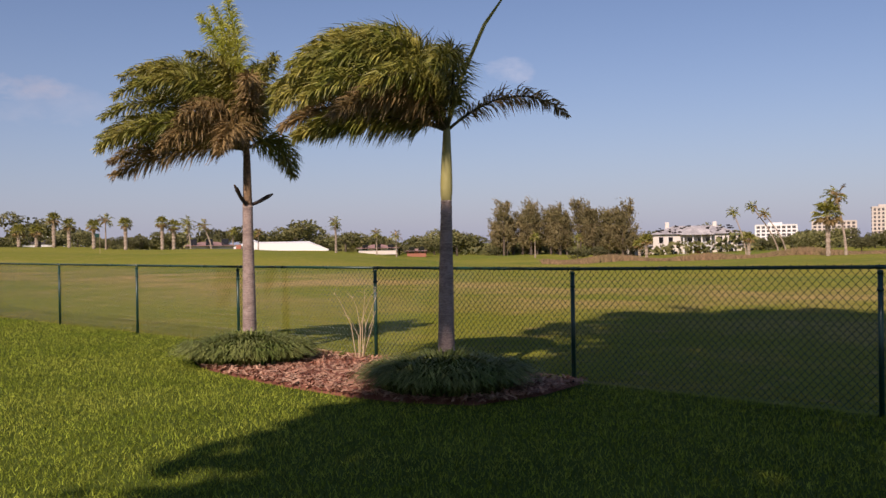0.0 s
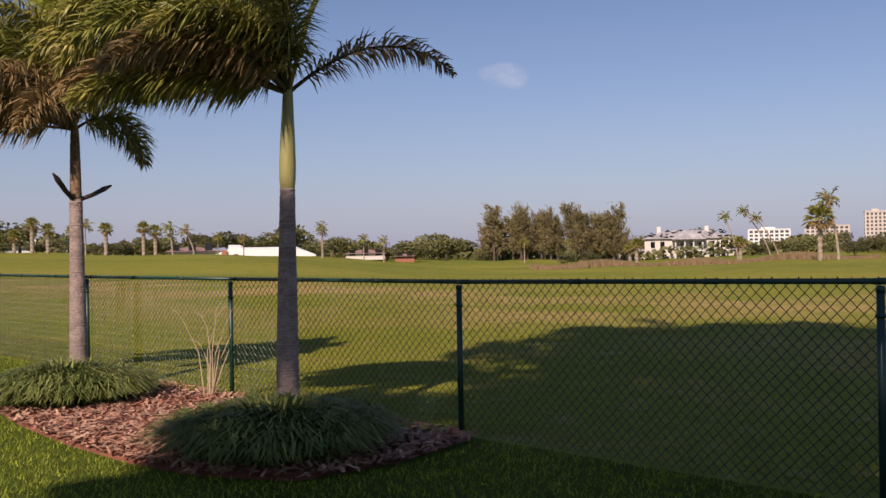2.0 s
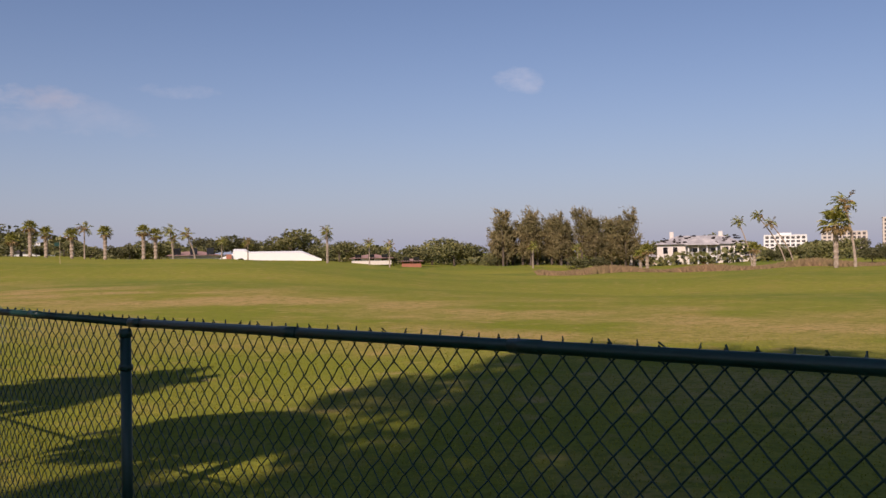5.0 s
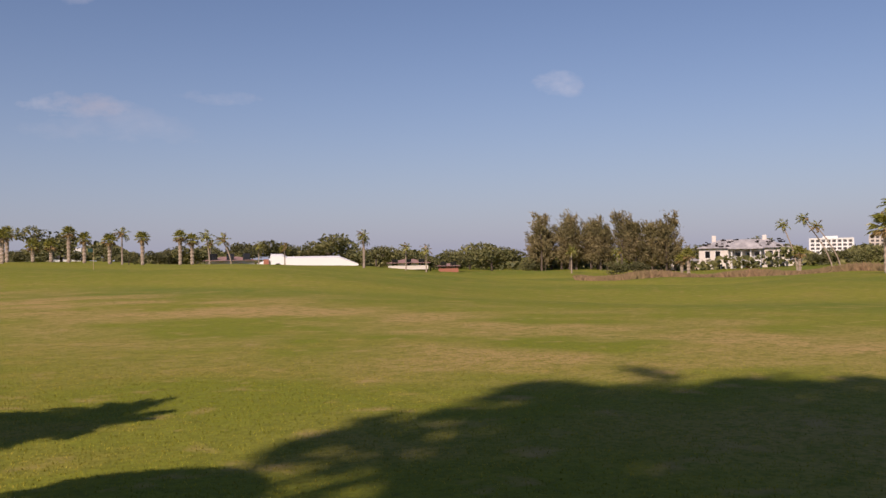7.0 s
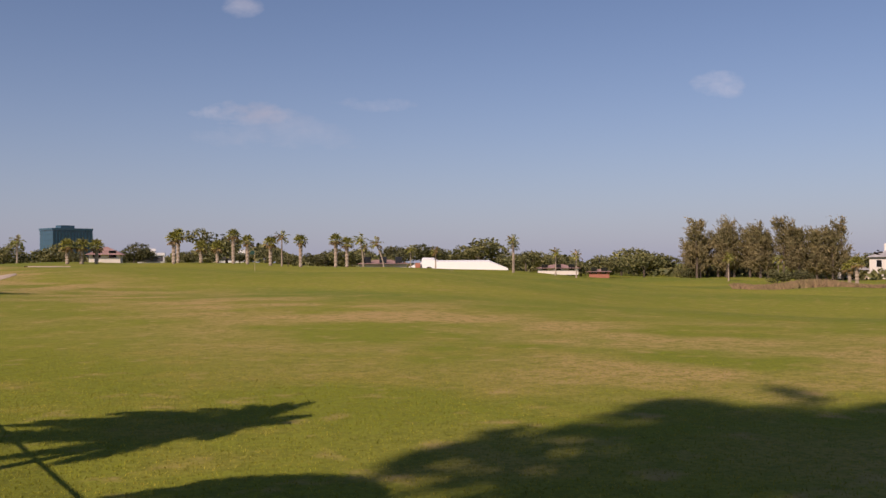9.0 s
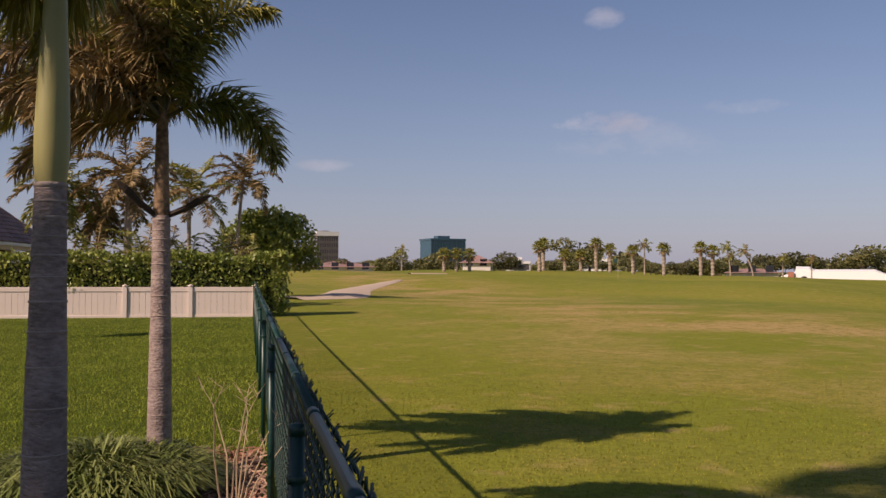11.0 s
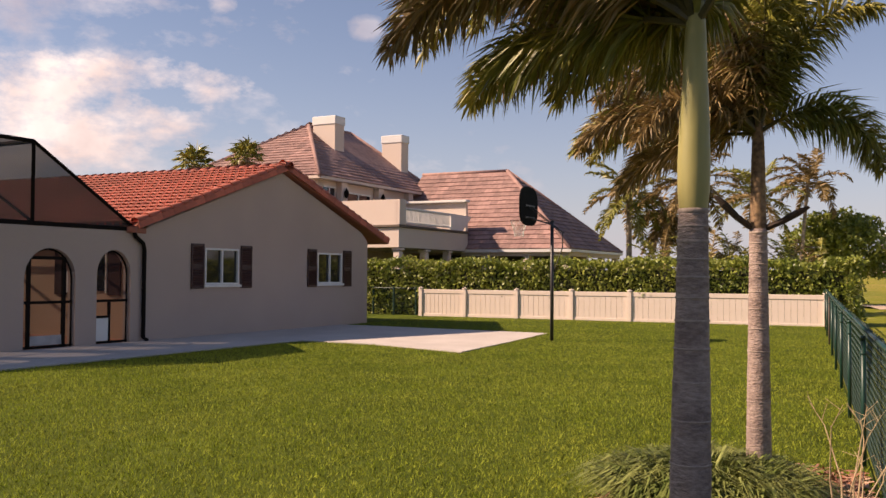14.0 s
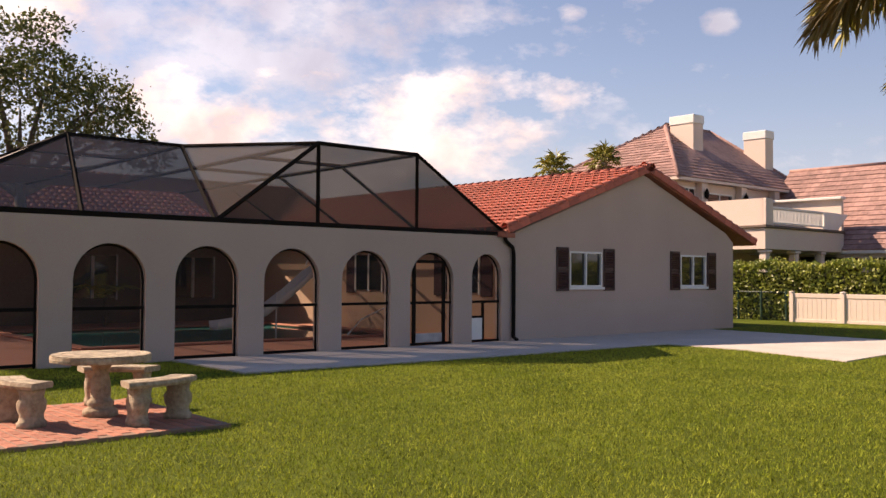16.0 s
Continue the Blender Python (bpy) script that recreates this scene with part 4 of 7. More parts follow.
def strap_clump(name, cx, cy, rx, ry, count, seed, label):
    g = np.random.default_rng(seed)
    v, f = [], []
    for i in range(count):
        rr, a = math.sqrt(g.random()), 2 * math.pi * g.random()
        x, y = rx * rr * math.cos(a), ry * rr * math.sin(a)
        dirn = a + 0.9 * g.normal()
        ln, w = 0.38 + 0.28 * g.random(), 0.0065 + 0.005 * g.random()
        ox, oy = math.cos(dirn), math.sin(dirn)
        lift = 0.95 - 0.30 * rr * g.random()
        px, py = -oy * w, ox * w
        b = len(v)
        for t in (0, 0.35, 0.7, 1.0):
            reach = ln * (t * 0.25 + 0.50 * t * t) * (0.45 + 0.45 * rr)
            h = 0.02 + ln * (1.42 * t - 0.92 * t * t * (0.8 + 0.5 * rr)) * lift
            k = 1 - 0.85 * t ** 3
            v += [(x + ox * reach - px * k, y + oy * reach - py * k, max(0.015, h)), (x + ox * reach + px * k, y + oy * reach + py * k, max(0.015, h))]
        f += [(b + 2 * j, b + 2 * j + 1, b + 2 * j + 3, b + 2 * j + 2) for j in range(3)]
    root = thing(name, label, "plant", pose(cx, cy, 0.03), "strap-leaved plants round the palms")
    part("foliage", Build().add(v, f), "strap", root)
    # added dark mound: shade deep in the clump, given as shape and colour
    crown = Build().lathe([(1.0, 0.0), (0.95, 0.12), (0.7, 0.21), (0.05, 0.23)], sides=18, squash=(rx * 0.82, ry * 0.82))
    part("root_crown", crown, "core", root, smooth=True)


strap_clump("strap_plant", -1.28, 4.22, 0.64, 0.74, 5200, 41, "dense dark green strap-leaved clump round a palm on red mulch")
strap_clump("strap_plant", -1.42, 0.72, 0.64, 0.66, 5200, 42, "dense dark green strap-leaved clump round a palm, partly in shade")


def build_bed():
    b = Build()
    n = len(BED)
    cx, cy = sum(p[0] for p in BED) / n, sum(p[1] for p in BED) / n
    verts = [(cx, cy, 0.06)]
    for f, z in ((0.5, 0.055), (0.9, 0.04), (1.0, -0.01)):
        verts += [(cx + (x - cx) * f, cy + (y - cy) * f, z) for x, y in BED]
    faces = [(0, 1 + (k + 1) % n, 1 + k) for k in range(n)]
    for r in (0, 1):
        faces += [(1 + r * n + k, 1 + r * n + (k + 1) % n, 1 + (r + 1) * n + (k + 1) % n, 1 + (r + 1) * n + k) for k in range(n)]
    faces = [tuple(reversed(q)) for q in faces]
    solid("mulch_bed", Build().add(verts, faces), "mulch", "bed of red bark mulch round two palms", "mulch bed", kind="structure", smooth=True)
    g = np.random.default_rng(8)
    x, y = -2.3 + 2.2 * g.random(9000), -0.35 + 6.1 * g.random(9000)
    keep = in_outline(x, y, BED)
    x, y = x[keep], y[keep]
    k = len(x)
    a, ln, w = 2 * math.pi * g.random(k), 0.02 + 0.04 * g.random(k), 0.006 + 0.008 * g.random(k)
    z = 0.05 + 0.02 * g.random(k)
    dx, dy, tilt = np.cos(a) * ln, np.sin(a) * ln, 0.012 * g.normal(size=k)
    wx, wy = -np.sin(a) * w, np.cos(a) * w
    v = np.stack([np.stack([x - dx - wx, y - dy - wy, z - tilt], 1), np.stack([x + dx - wx, y + dy - wy, z + tilt], 1), np.stack([x + dx + wx, y + dy + wy, z + tilt + 0.004], 1), np.stack([x - dx + wx, y - dy + wy, z - tilt + 0.004], 1)], 1).reshape(-1, 3)
    tagged(new("bark_chips", fast_mesh("bark_chips", v, np.arange(4 * k).reshape(-1, 4), "chip")), "loose red and pale bark chips", "mulch", kind="stuff")


build_bed()


def build_weed():
    root = thing("dry_weed", "dry straw-coloured weed stalks growing beside the fence", "weed", pose(-0.40, 3.1, 0.04))
    g = random.Random(6)
    for k in range(9):
        a, h = g.uniform(0, 6.28), g.uniform(0.45, 0.95)
        r = g.uniform(0.1, 0.42)
        pts = [(0.05 * math.cos(a), 0.05 * math.sin(a), 0), (r * 0.4 * math.cos(a), r * 0.4 * math.sin(a), h * 0.5), (r * 0.8 * math.cos(a + 0.3), r * 0.8 * math.sin(a + 0.3), h * 0.85), (r * math.cos(a + 0.5), r * math.sin(a + 0.5), h)]
        st = part("stalk", Build().tube(pts, [0.006, 0.005, 0.003, 0.0015], 5), "straw", root)
        tw = Build()
        for j in range(4):
            p = Vector(pts[2]).lerp(Vector(pts[3]), g.random())
            tw.tube([p, p + Vector((g.uniform(-0.1, 0.1), g.uniform(-0.1, 0.1), g.uniform(0.02, 0.12)))], [0.002, 0.001], 4)
        part("seed_head", tw, "straw", st)


build_weed()

# ---- the house with its arcade ----


def wall_with_arches(y0, y1, z1, x0, x1, holes, sides=14):
    """A wall along y with arched openings (y centre, half width, springing, rise, sill) cut right through it."""
    b = Build()
    edge = y0
    for c, hw, spring, rise, sill in sorted(holes):
        b.box(x0, x1, edge, c - hw, 0, z1)
        arc = [(c - hw * math.cos(math.pi * k / sides), spring + rise * math.sin(math.pi * k / sides)) for k in range(sides + 1)]
        for (ya, za), (yb, zb) in zip(arc, arc[1:]):
            p = [(x, y, z) for x in (x0, x1) for y, z in ((ya, za), (yb, zb), (yb, z1), (ya, z1))]
            b.add(p, [(0, 1, 2, 3), (7, 6, 5, 4), (0, 4, 5, 1), (3, 2, 6, 7)])
        edge = c + hw
    b.box(x0, x1, edge, y1, 0, z1)
    return b


def barrel_tile(length, radius, tri=6, step=0.024):
    """One curved roof tile: lies along +y from 0, crown up."""
    v, f = [], []
    for y, r, z in ((0, radius * 1.08, step), (length, radius * 0.87, 0.0)):
        for k in range(tri + 1):
            a = math.pi * k / tri
            v.append((-r * math.cos(a), y, z + r * 0.85 * math.sin(a)))
    n = tri + 1
    f += [(k, n + k, n + k + 1, k + 1) for k in range(tri)]
    # lower lip thickness
    v += [(x * 0.90, y + 0.01, z - 0.020) for x, y, z in v[:n]]
    f += [(k + 1, 2 * n + k + 1, 2 * n + k, k) for k in range(tri)]
    return v, f


def slope_frame(origin, along, up):
    """Matrix with x along the eave, y up the slope, z off the roof."""
    u, w = Vector(along).normalized(), Vector(up).normalized()
    n = u.cross(w).normalized()
    return Matrix(((u.x, w.x, n.x, origin[0]), (u.y, w.y, n.y, origin[1]), (u.z, w.z, n.z, origin[2]), (0, 0, 0, 1)))


def span(poly, v):
    """Where a convex outline in slope coordinates is cut at height v."""
    hits = []
    for (x0, y0), (x1, y1) in zip(poly, poly[1:] + poly[:1]):
        if (y0 <= v < y1) or (y1 <= v < y0):
            hits.append(x0 + (x1 - x0) * (v - y0) / (y1 - y0))
    return (min(hits), max(hits)) if len(hits) > 1 else None


def barrel_roof(frame_m, poly, pitch=0.26, course=0.36):
    """Poses of curved tiles that cover an outline on a slope."""
    out = []
    rows = int(max(p[1] for p in poly) / course) + 1
    for r in range(rows):
        cut = span(poly, (r + 0.4) * course)
        if not cut:
            continue
        k0, k1 = math.ceil(cut[0] / pitch), math.floor(cut[1] / pitch)
        out += [(frame_m @ Matrix.Translation((k * pitch, r * course - 0.03, 0.01)), k, r) for k in range(k0, k1 + 1)]
    return out


def flat_tiles(b, frame_m, poly, course=0.33, width=0.42, seed=1):
    """Flat tiles with a little lift and jitter, joined into b."""
    g = random.Random(seed)
    rows = int(max(p[1] for p in poly) / course) + 1
    for r in range(rows):
        cut = span(poly, (r + 0.5) * course)
        if not cut:
            continue
        x = cut[0] - (r % 2) * width * 0.5
        while x < cut[1]:
            xa, xb = max(x, cut[0]), min(x + width, cut[1])
            if xb - xa > 0.04:
                lift, slip = 0.05 + g.uniform(-0.008, 0.012), g.uniform(-0.015, 0.015)
                y0, y1 = r * course + slip, (r + 1) * course + 0.03
                p = [(xa + 0.004, y0, lift), (xb - 0.004, y0, lift), (xb - 0.004, y1, 0.012), (xa + 0.004, y1, 0.012), (xa + 0.004, y0, 0.0), (xb - 0.004, y0, 0.0)]
                b.add([frame_m @ Vector(q) for q in p], [(0, 1, 2, 3), (4, 5, 1, 0)])
            x += width


def build_window(root, y0, y1, z0, z1, name="window", x=0.0):
    w = part(name, Build().box(x - 0.09, x - 0.05, y0, y1, z0, z1), "pane", root, "dark window glass")
    fr = Build()
    for a in (y0, (y0 + y1) / 2 - 0.025, y1 - 0.05):
        fr.box(x - 0.05, x + 0.02, a, a + 0.05, z0 + 0.05, z1 - 0.05, 0.005)
    fr.box(x - 0.05, x + 0.022, y0, y1, z0, z0 + 0.05, 0.005).box(x - 0.05, x + 0.022, y0, y1, z1 - 0.05, z1, 0.005)
    part("window_frame", fr, "white", w, "white aluminium frame")
    part("window_sill", Build().box(x - 0.02, x + 0.07, y0 - 0.06, y1 + 0.06, z0 - 0.07, z0 - 0.002, 0.01), "white", w)
    return w


def build_shutter(root, y0, y1, z0, z1, x=0.0):
    s = part("shutter", Build().box(x + 0.004, x + 0.022, y0 + 0.03, y1 - 0.03, z0 + 0.03, z1 - 0.03), "shutter", root, "dark red louvred shutter")
    fr = Build()
    for ya, yb, za, zb in ((y0, y0 + 0.05, z0, z1), (y1 - 0.05, y1, z0, z1), (y0 + 0.05, y1 - 0.05, z0, z0 + 0.06), (y0 + 0.05, y1 - 0.05, z1 - 0.06, z1), (y0 + 0.05, y1 - 0.05, (z0 + z1) / 2 - 0.03, (z0 + z1) / 2 + 0.03)):
        fr.box(x + 0.004, x + 0.045, ya, yb, za, zb, 0.006)
    part("shutter_frame", fr, "shutter", s)
    n = 16
    slat = Build().box(0, 0.03, y0 + 0.05, y1 - 0.05, 0, 0.045, m=pose(x + 0.016, 0, 0, 0, 28, 0)).mesh("slat", M["shutter"])
    for k in range(n):
        z = z0 + 0.08 + (z1 - z0 - 0.2) * k / (n - 1)
        if abs(z - (z0 + z1) / 2 + 0.02) < 0.04:
            continue
        part("slat", slat, "", s).location = (0, 0, z)


def build_house():
    root = thing("house", "single-storey stucco house with red barrel tile roof and arcade", "house", HOUSE)
    # gable wall with two window openings
    holes = [(2.06, 3.40, 1.36, 2.32), (7.1, 8.45, 1.36, 2.32)]
    gw = Build()
    edge = 0.0
    for y0, y1, z0, z1 in holes:
        gw.box(-0.2, 0, edge, y0, 0, 2.75).box(-0.2, 0, y0, y1, 0, z0).box(-0.2, 0, y0, y1, z1, 2.75)
        edge = y1
    gw.box(-0.2, 0, edge, 10.0, 0, 2.75)
    weld(part("gable_wall", gw, "stucco", root).data)
    gb = Build()
    p = [(x, y, z) for x in (-0.2, 0.0) for y, z in ((0, 2.75), (10.0, 2.75), (9.6, 3.05), (5.3, 4.60))]
    gb.add(p, [(4, 5, 6, 7), (3, 2, 1, 0)])
    part("gable", gb, "stucco", root)
    for y0, y1, z0, z1 in holes:
        build_window(root, y0, y1, z0, z1)
        build_shutter(root, y0 - 0.53, y0 - 0.06, z0 - 0.1, z1 + 0.1)
        build_shutter(root, y1 + 0.06, y1 + 0.53, z0 - 0.1, z1 + 0.1)
    # side walls of the wing, and the main body behind the pool court
    part("side_wall", Build().box(-13, -0.2, 0.0, 0.2, 0, 2.75), "stucco_in", root)
    part("side_wall", Build().box(-20, -0.2, 9.8, 10.0, 0, 2.75), "stucco", root)
    # court wall coloured darker than the other court stucco, to stand for shade
    part("court_wall", Build().box(-13.2, -13, -22, 0.2, 0, 2.75), "shade_brown", root)
    part("end_wall", Build().box(-20, 0, -22.2, -22, 0, 2.75), "stucco_in", root)
    part("rear_wall", Build().box(-20.2, -20, -22, 10, 0, 2.75), "stucco", root)
    # arcade
    arches = [(-0.97, 0.5, 1.62, 0.56, 0)] + [(-2.72 - 1.885 * k, 0.66, 1.52, 0.66, 0) for k in range(10)]
    weld(part("arcade_wall", wall_with_arches(-22, -0.0, 2.64, -0.24, -0.004, arches), "stucco", root, "stucco arcade wall with round arches").data)
    for i, (c, hw, spring, rise, sill) in enumerate(arches):
        fr = Build()
        n = 12
        line = [(-0.12, c - hw + 0.02, 0.0), (-0.12, c - hw + 0.02, spring)] + [(-0.12, c - (hw - 0.02) * math.cos(math.pi * k / n), spring + (rise - 0.02) * math.sin(math.pi * k / n)) for k in range(1, n)] + [(-0.12, c + hw - 0.02, spring), (-0.12, c + hw - 0.02, 0.0)]
        fr.tube(line, 0.024, 4)
        fr.box(-0.145, -0.095, c - hw, c + hw, 0.98, 1.04).box(-0.145, -0.095, c - hw, c + hw, 0.035, 0.085)
        if i == 1:
            for y in (c - hw + 0.16, c + hw - 0.26):
                fr.box(-0.15, -0.09, y, y + 0.075, 0.085, 2.0)
            fr.box(-0.15, -0.09, c - hw + 0.16, c + hw - 0.2, 1.93, 2.0)
        if i == 0:
            fr.box(-0.15, -0.09, c - 0.06, c - 0.01, 0.085, 1.0).box(-0.15, -0.09, c - hw, c - 0.06, 0.62, 0.67)
        f_ob = part("screen_frame", fr, "bronze", root, "dark bronze screen frame")
        panel = Build()
        pts = [(c - hw, 0.05), (c + hw, 0.05), (c + hw, spring)] + [(c + hw * math.cos(math.pi * k / n), spring + rise * math.sin(math.pi * k / n)) for k in range(1, n)] + [(c - hw, spring)]
        panel.add([(-0.122, y, z) for y, z in pts], [tuple(range(len(pts)))])
        part("screen_panel", panel, "screen_light", f_ob)
        if i == 0:
            part("pet_door", Build().box(-0.14, -0.10, c - hw + 0.02, c - 0.06, 0.09, 0.62, 0.01), "white", f_ob, "white pet door panel")
        if i == 1:
            part("kick_plate", Build().box(-0.15, -0.11, c - hw + 0.235, c + hw - 0.26, 0.09, 0.30, 0.01), "villa_roof", f_ob, "grey kick plate")
    # roof: wing gable and main body
    pitch = math.atan2(1.98, 5.775)
    rise = math.sin(pitch)
    run = math.cos(pitch)
    slope_len = 5.775 / run
    south = slope_frame((-19.7, -0.45, 2.77), (1, 0, 0), (0, run, rise))
    north = slope_frame((0.13, 11.1, 2.77), (-1, 0, 0), (0, -run, rise))
    for fm, nm in ((south, "south"), (north, "north")):
        deck = Build()
        q = [fm @ Vector(c) for c in ((0, 0, 0), (19.83, 0, 0), (19.83, slope_len, 0), (0, slope_len, 0), (0, 0, -0.07), (19.83, 0, -0.07), (19.83, slope_len, -0.07), (0, slope_len, -0.1))]
        deck.add(q, [(0, 1, 2, 3), (7, 6, 5, 4), (0, 4, 5, 1), (1, 5, 6, 2), (2, 6, 7, 3), (3, 7, 4, 0)])
        part("roof_deck", deck, "fascia", root)
    main_pitch = math.atan2(2.65, 5.6)
    east = slope_frame((-12.5, -22.5, 2.74), (0, 1, 0), (-math.cos(main_pitch), 0, math.sin(main_pitch)))
    md = Build()
    ml = 5.6 / math.cos(main_pitch)
    q = [east @ Vector(c) for c in ((0, 0, 0), (27.5, 0, 0), (27.5, ml, 0), (0, ml, 0), (0, 0, -0.1), (27.5, 0, -0.1), (27.5, ml, -0.1), (0, ml, -0.1))]
    md.add(q, [(0, 1, 2, 3), (7, 6, 5, 4), (0, 4, 5, 1), (1, 5, 6, 2), (2, 6, 7, 3), (3, 7, 4, 0)])
    part("roof_deck", md, "fascia", root)
    part("fascia", Build().box(-12.6, 0.3, -0.62, -0.57, 2.60, 2.735), "fascia", root)
    tv, tf = barrel_tile(0.42, 0.115, step=0.022)
    sv, sf = barrel_tile(0.42, 0.115, step=0.042)
    tile = Build().add(sv, sf).mesh("roof_tile", M["tile_red"], True)
    rest = Build()
    loose = [(0, m_, k, r) for m_, k, r in barrel_roof(south, [(0.1, 0), (19.73, 0), (19.73, slope_len), (0.1, slope_len)])]
    loose += [(1, m_, k, r) for m_, k, r in barrel_roof(east, [(0, 0), (22.0, 0), (27.4, ml), (0, ml)])]
    placed = 0
    for kind, m_, k, r in loose:
        if kind == 0 and k * 0.26 > 14.6 and placed < 290:
            ob = part("roof_tile", tile, "", root)
            ob.matrix_local = m_
            placed += 1
        else:
            rest.add([m_ @ Vector(p) for p in (tv if kind else sv)], tf if kind else sf)
    field = part("tile_field", rest, "tile_red", root, "rows of orange-red barrel tiles", smooth=True)
    tagged(field, kind="stuff")
    # rake, ridge and hip caps
    caps = []
    for k in range(16):
        f = k / 15.6
        for sgn, y0 in ((1, -0.45), (-1, 11.1)):
            base = Vector((0.09, y0 + sgn * 5.775 * f, 2.84 + 1.98 * f))
            caps.append((base, math.atan2(1.96, 5.6 * sgn), 0))
    cap_v, cap_f = barrel_tile(0.42, 0.13)
    cap = Build().add(cap_v, cap_f).mesh("rake_tile", M["tile_red"], True)
    drop = Build().box(-0.02, 0.02, 0.0, 0.40, -0.16, 0.02).mesh("rake_tile", M["tile_red"])
    for base, ang, _ in caps:
        rx = math.degrees(math.atan2(1.96, 5.6))
        m_ = Matrix.Translation(base) @ (pose(0, 0, 0, rx, 0, 0) if math.cos(ang) > 0 else pose(0, 0, 0, 0, 0, 180) @ pose(0, 0, 0, rx, 0, 0))
        ob = part("rake_tile", cap, "", root)
        ob.matrix_local = m_
        ob = part("rake_tile", drop, "", root)
        ob.matrix_local = m_ @ Matrix.Translation((0.10 if math.cos(ang) > 0 else -0.10, 0, 0.02))
    for k in range(46):
        ob = part("ridge_tile", cap, "", root)
        ob.matrix_local = Matrix.Translation((0.3 - 0.38 * k, 5.32, 4.78)) @ pose(0, 0, 0, 0, 0, 90)
    # gutter and downpipe at the inner corner
    part("gutter", Build().box(-0.3, 0.02, -0.62, 0.0, 2.60, 2.735, 0.02), "fascia", root)
    part("downpipe", Build().tube([(0.06, -0.45, 2.66), (0.07, -0.40, 2.52), (0.07, -0.16, 2.36), (0.07, -0.12, 2.2), (0.07, -0.12, 0.12), (0.2, -0.12, 0.06)], 0.05, 8), "bronze", root, "dark bronze downpipe", smooth=True)
    # court windows and doors seen through the arches
    for y0 in (-18, -14.2, -10.4, -6.6, -3.2):
        part("court_window", Build().box(-13.0, -12.96, y0, y0 + 1.5, 0.85, 2.2), "pane", root, "dark window to the pool court")
        # white frames drawn in roof grey: the court's shade is put into their colour
        part("court_window_frame", Build().box(-12.99, -12.93, y0 + 0.70, y0 + 0.80, 0.85, 2.2).box(-12.99, -12.93, y0 - 0.06, y0, 0.8, 2.25).box(-12.99, -12.93, y0 + 1.5, y0 + 1.56, 0.8, 2.25), "villa_roof", root)
    for x0 in (-2.6, -6.8):
        w = part("court_window", Build().box(x0, x0 + 1.3, -0.04, 0.0, 1.2, 2.25), "pane", root, "dark window in a white frame")
        part("court_window_frame", Build().box(x0 - 0.05, x0, -0.06, 0.0, 1.15, 2.3).box(x0 + 1.3, x0 + 1.35, -0.06, 0.0, 1.15, 2.3).box(x0 + 0.62, x0 + 0.68, -0.06, 0.0, 1.15, 2.3), "white", w)
        part("shutter", Build().box(x0 - 0.5, x0 - 0.08, -0.05, -0.004, 1.1, 2.35), "shutter", root)
        part("shutter", Build().box(x0 + 1.38, x0 + 1.8, -0.05, -0.004, 1.1, 2.35), "shutter", root)


build_house()


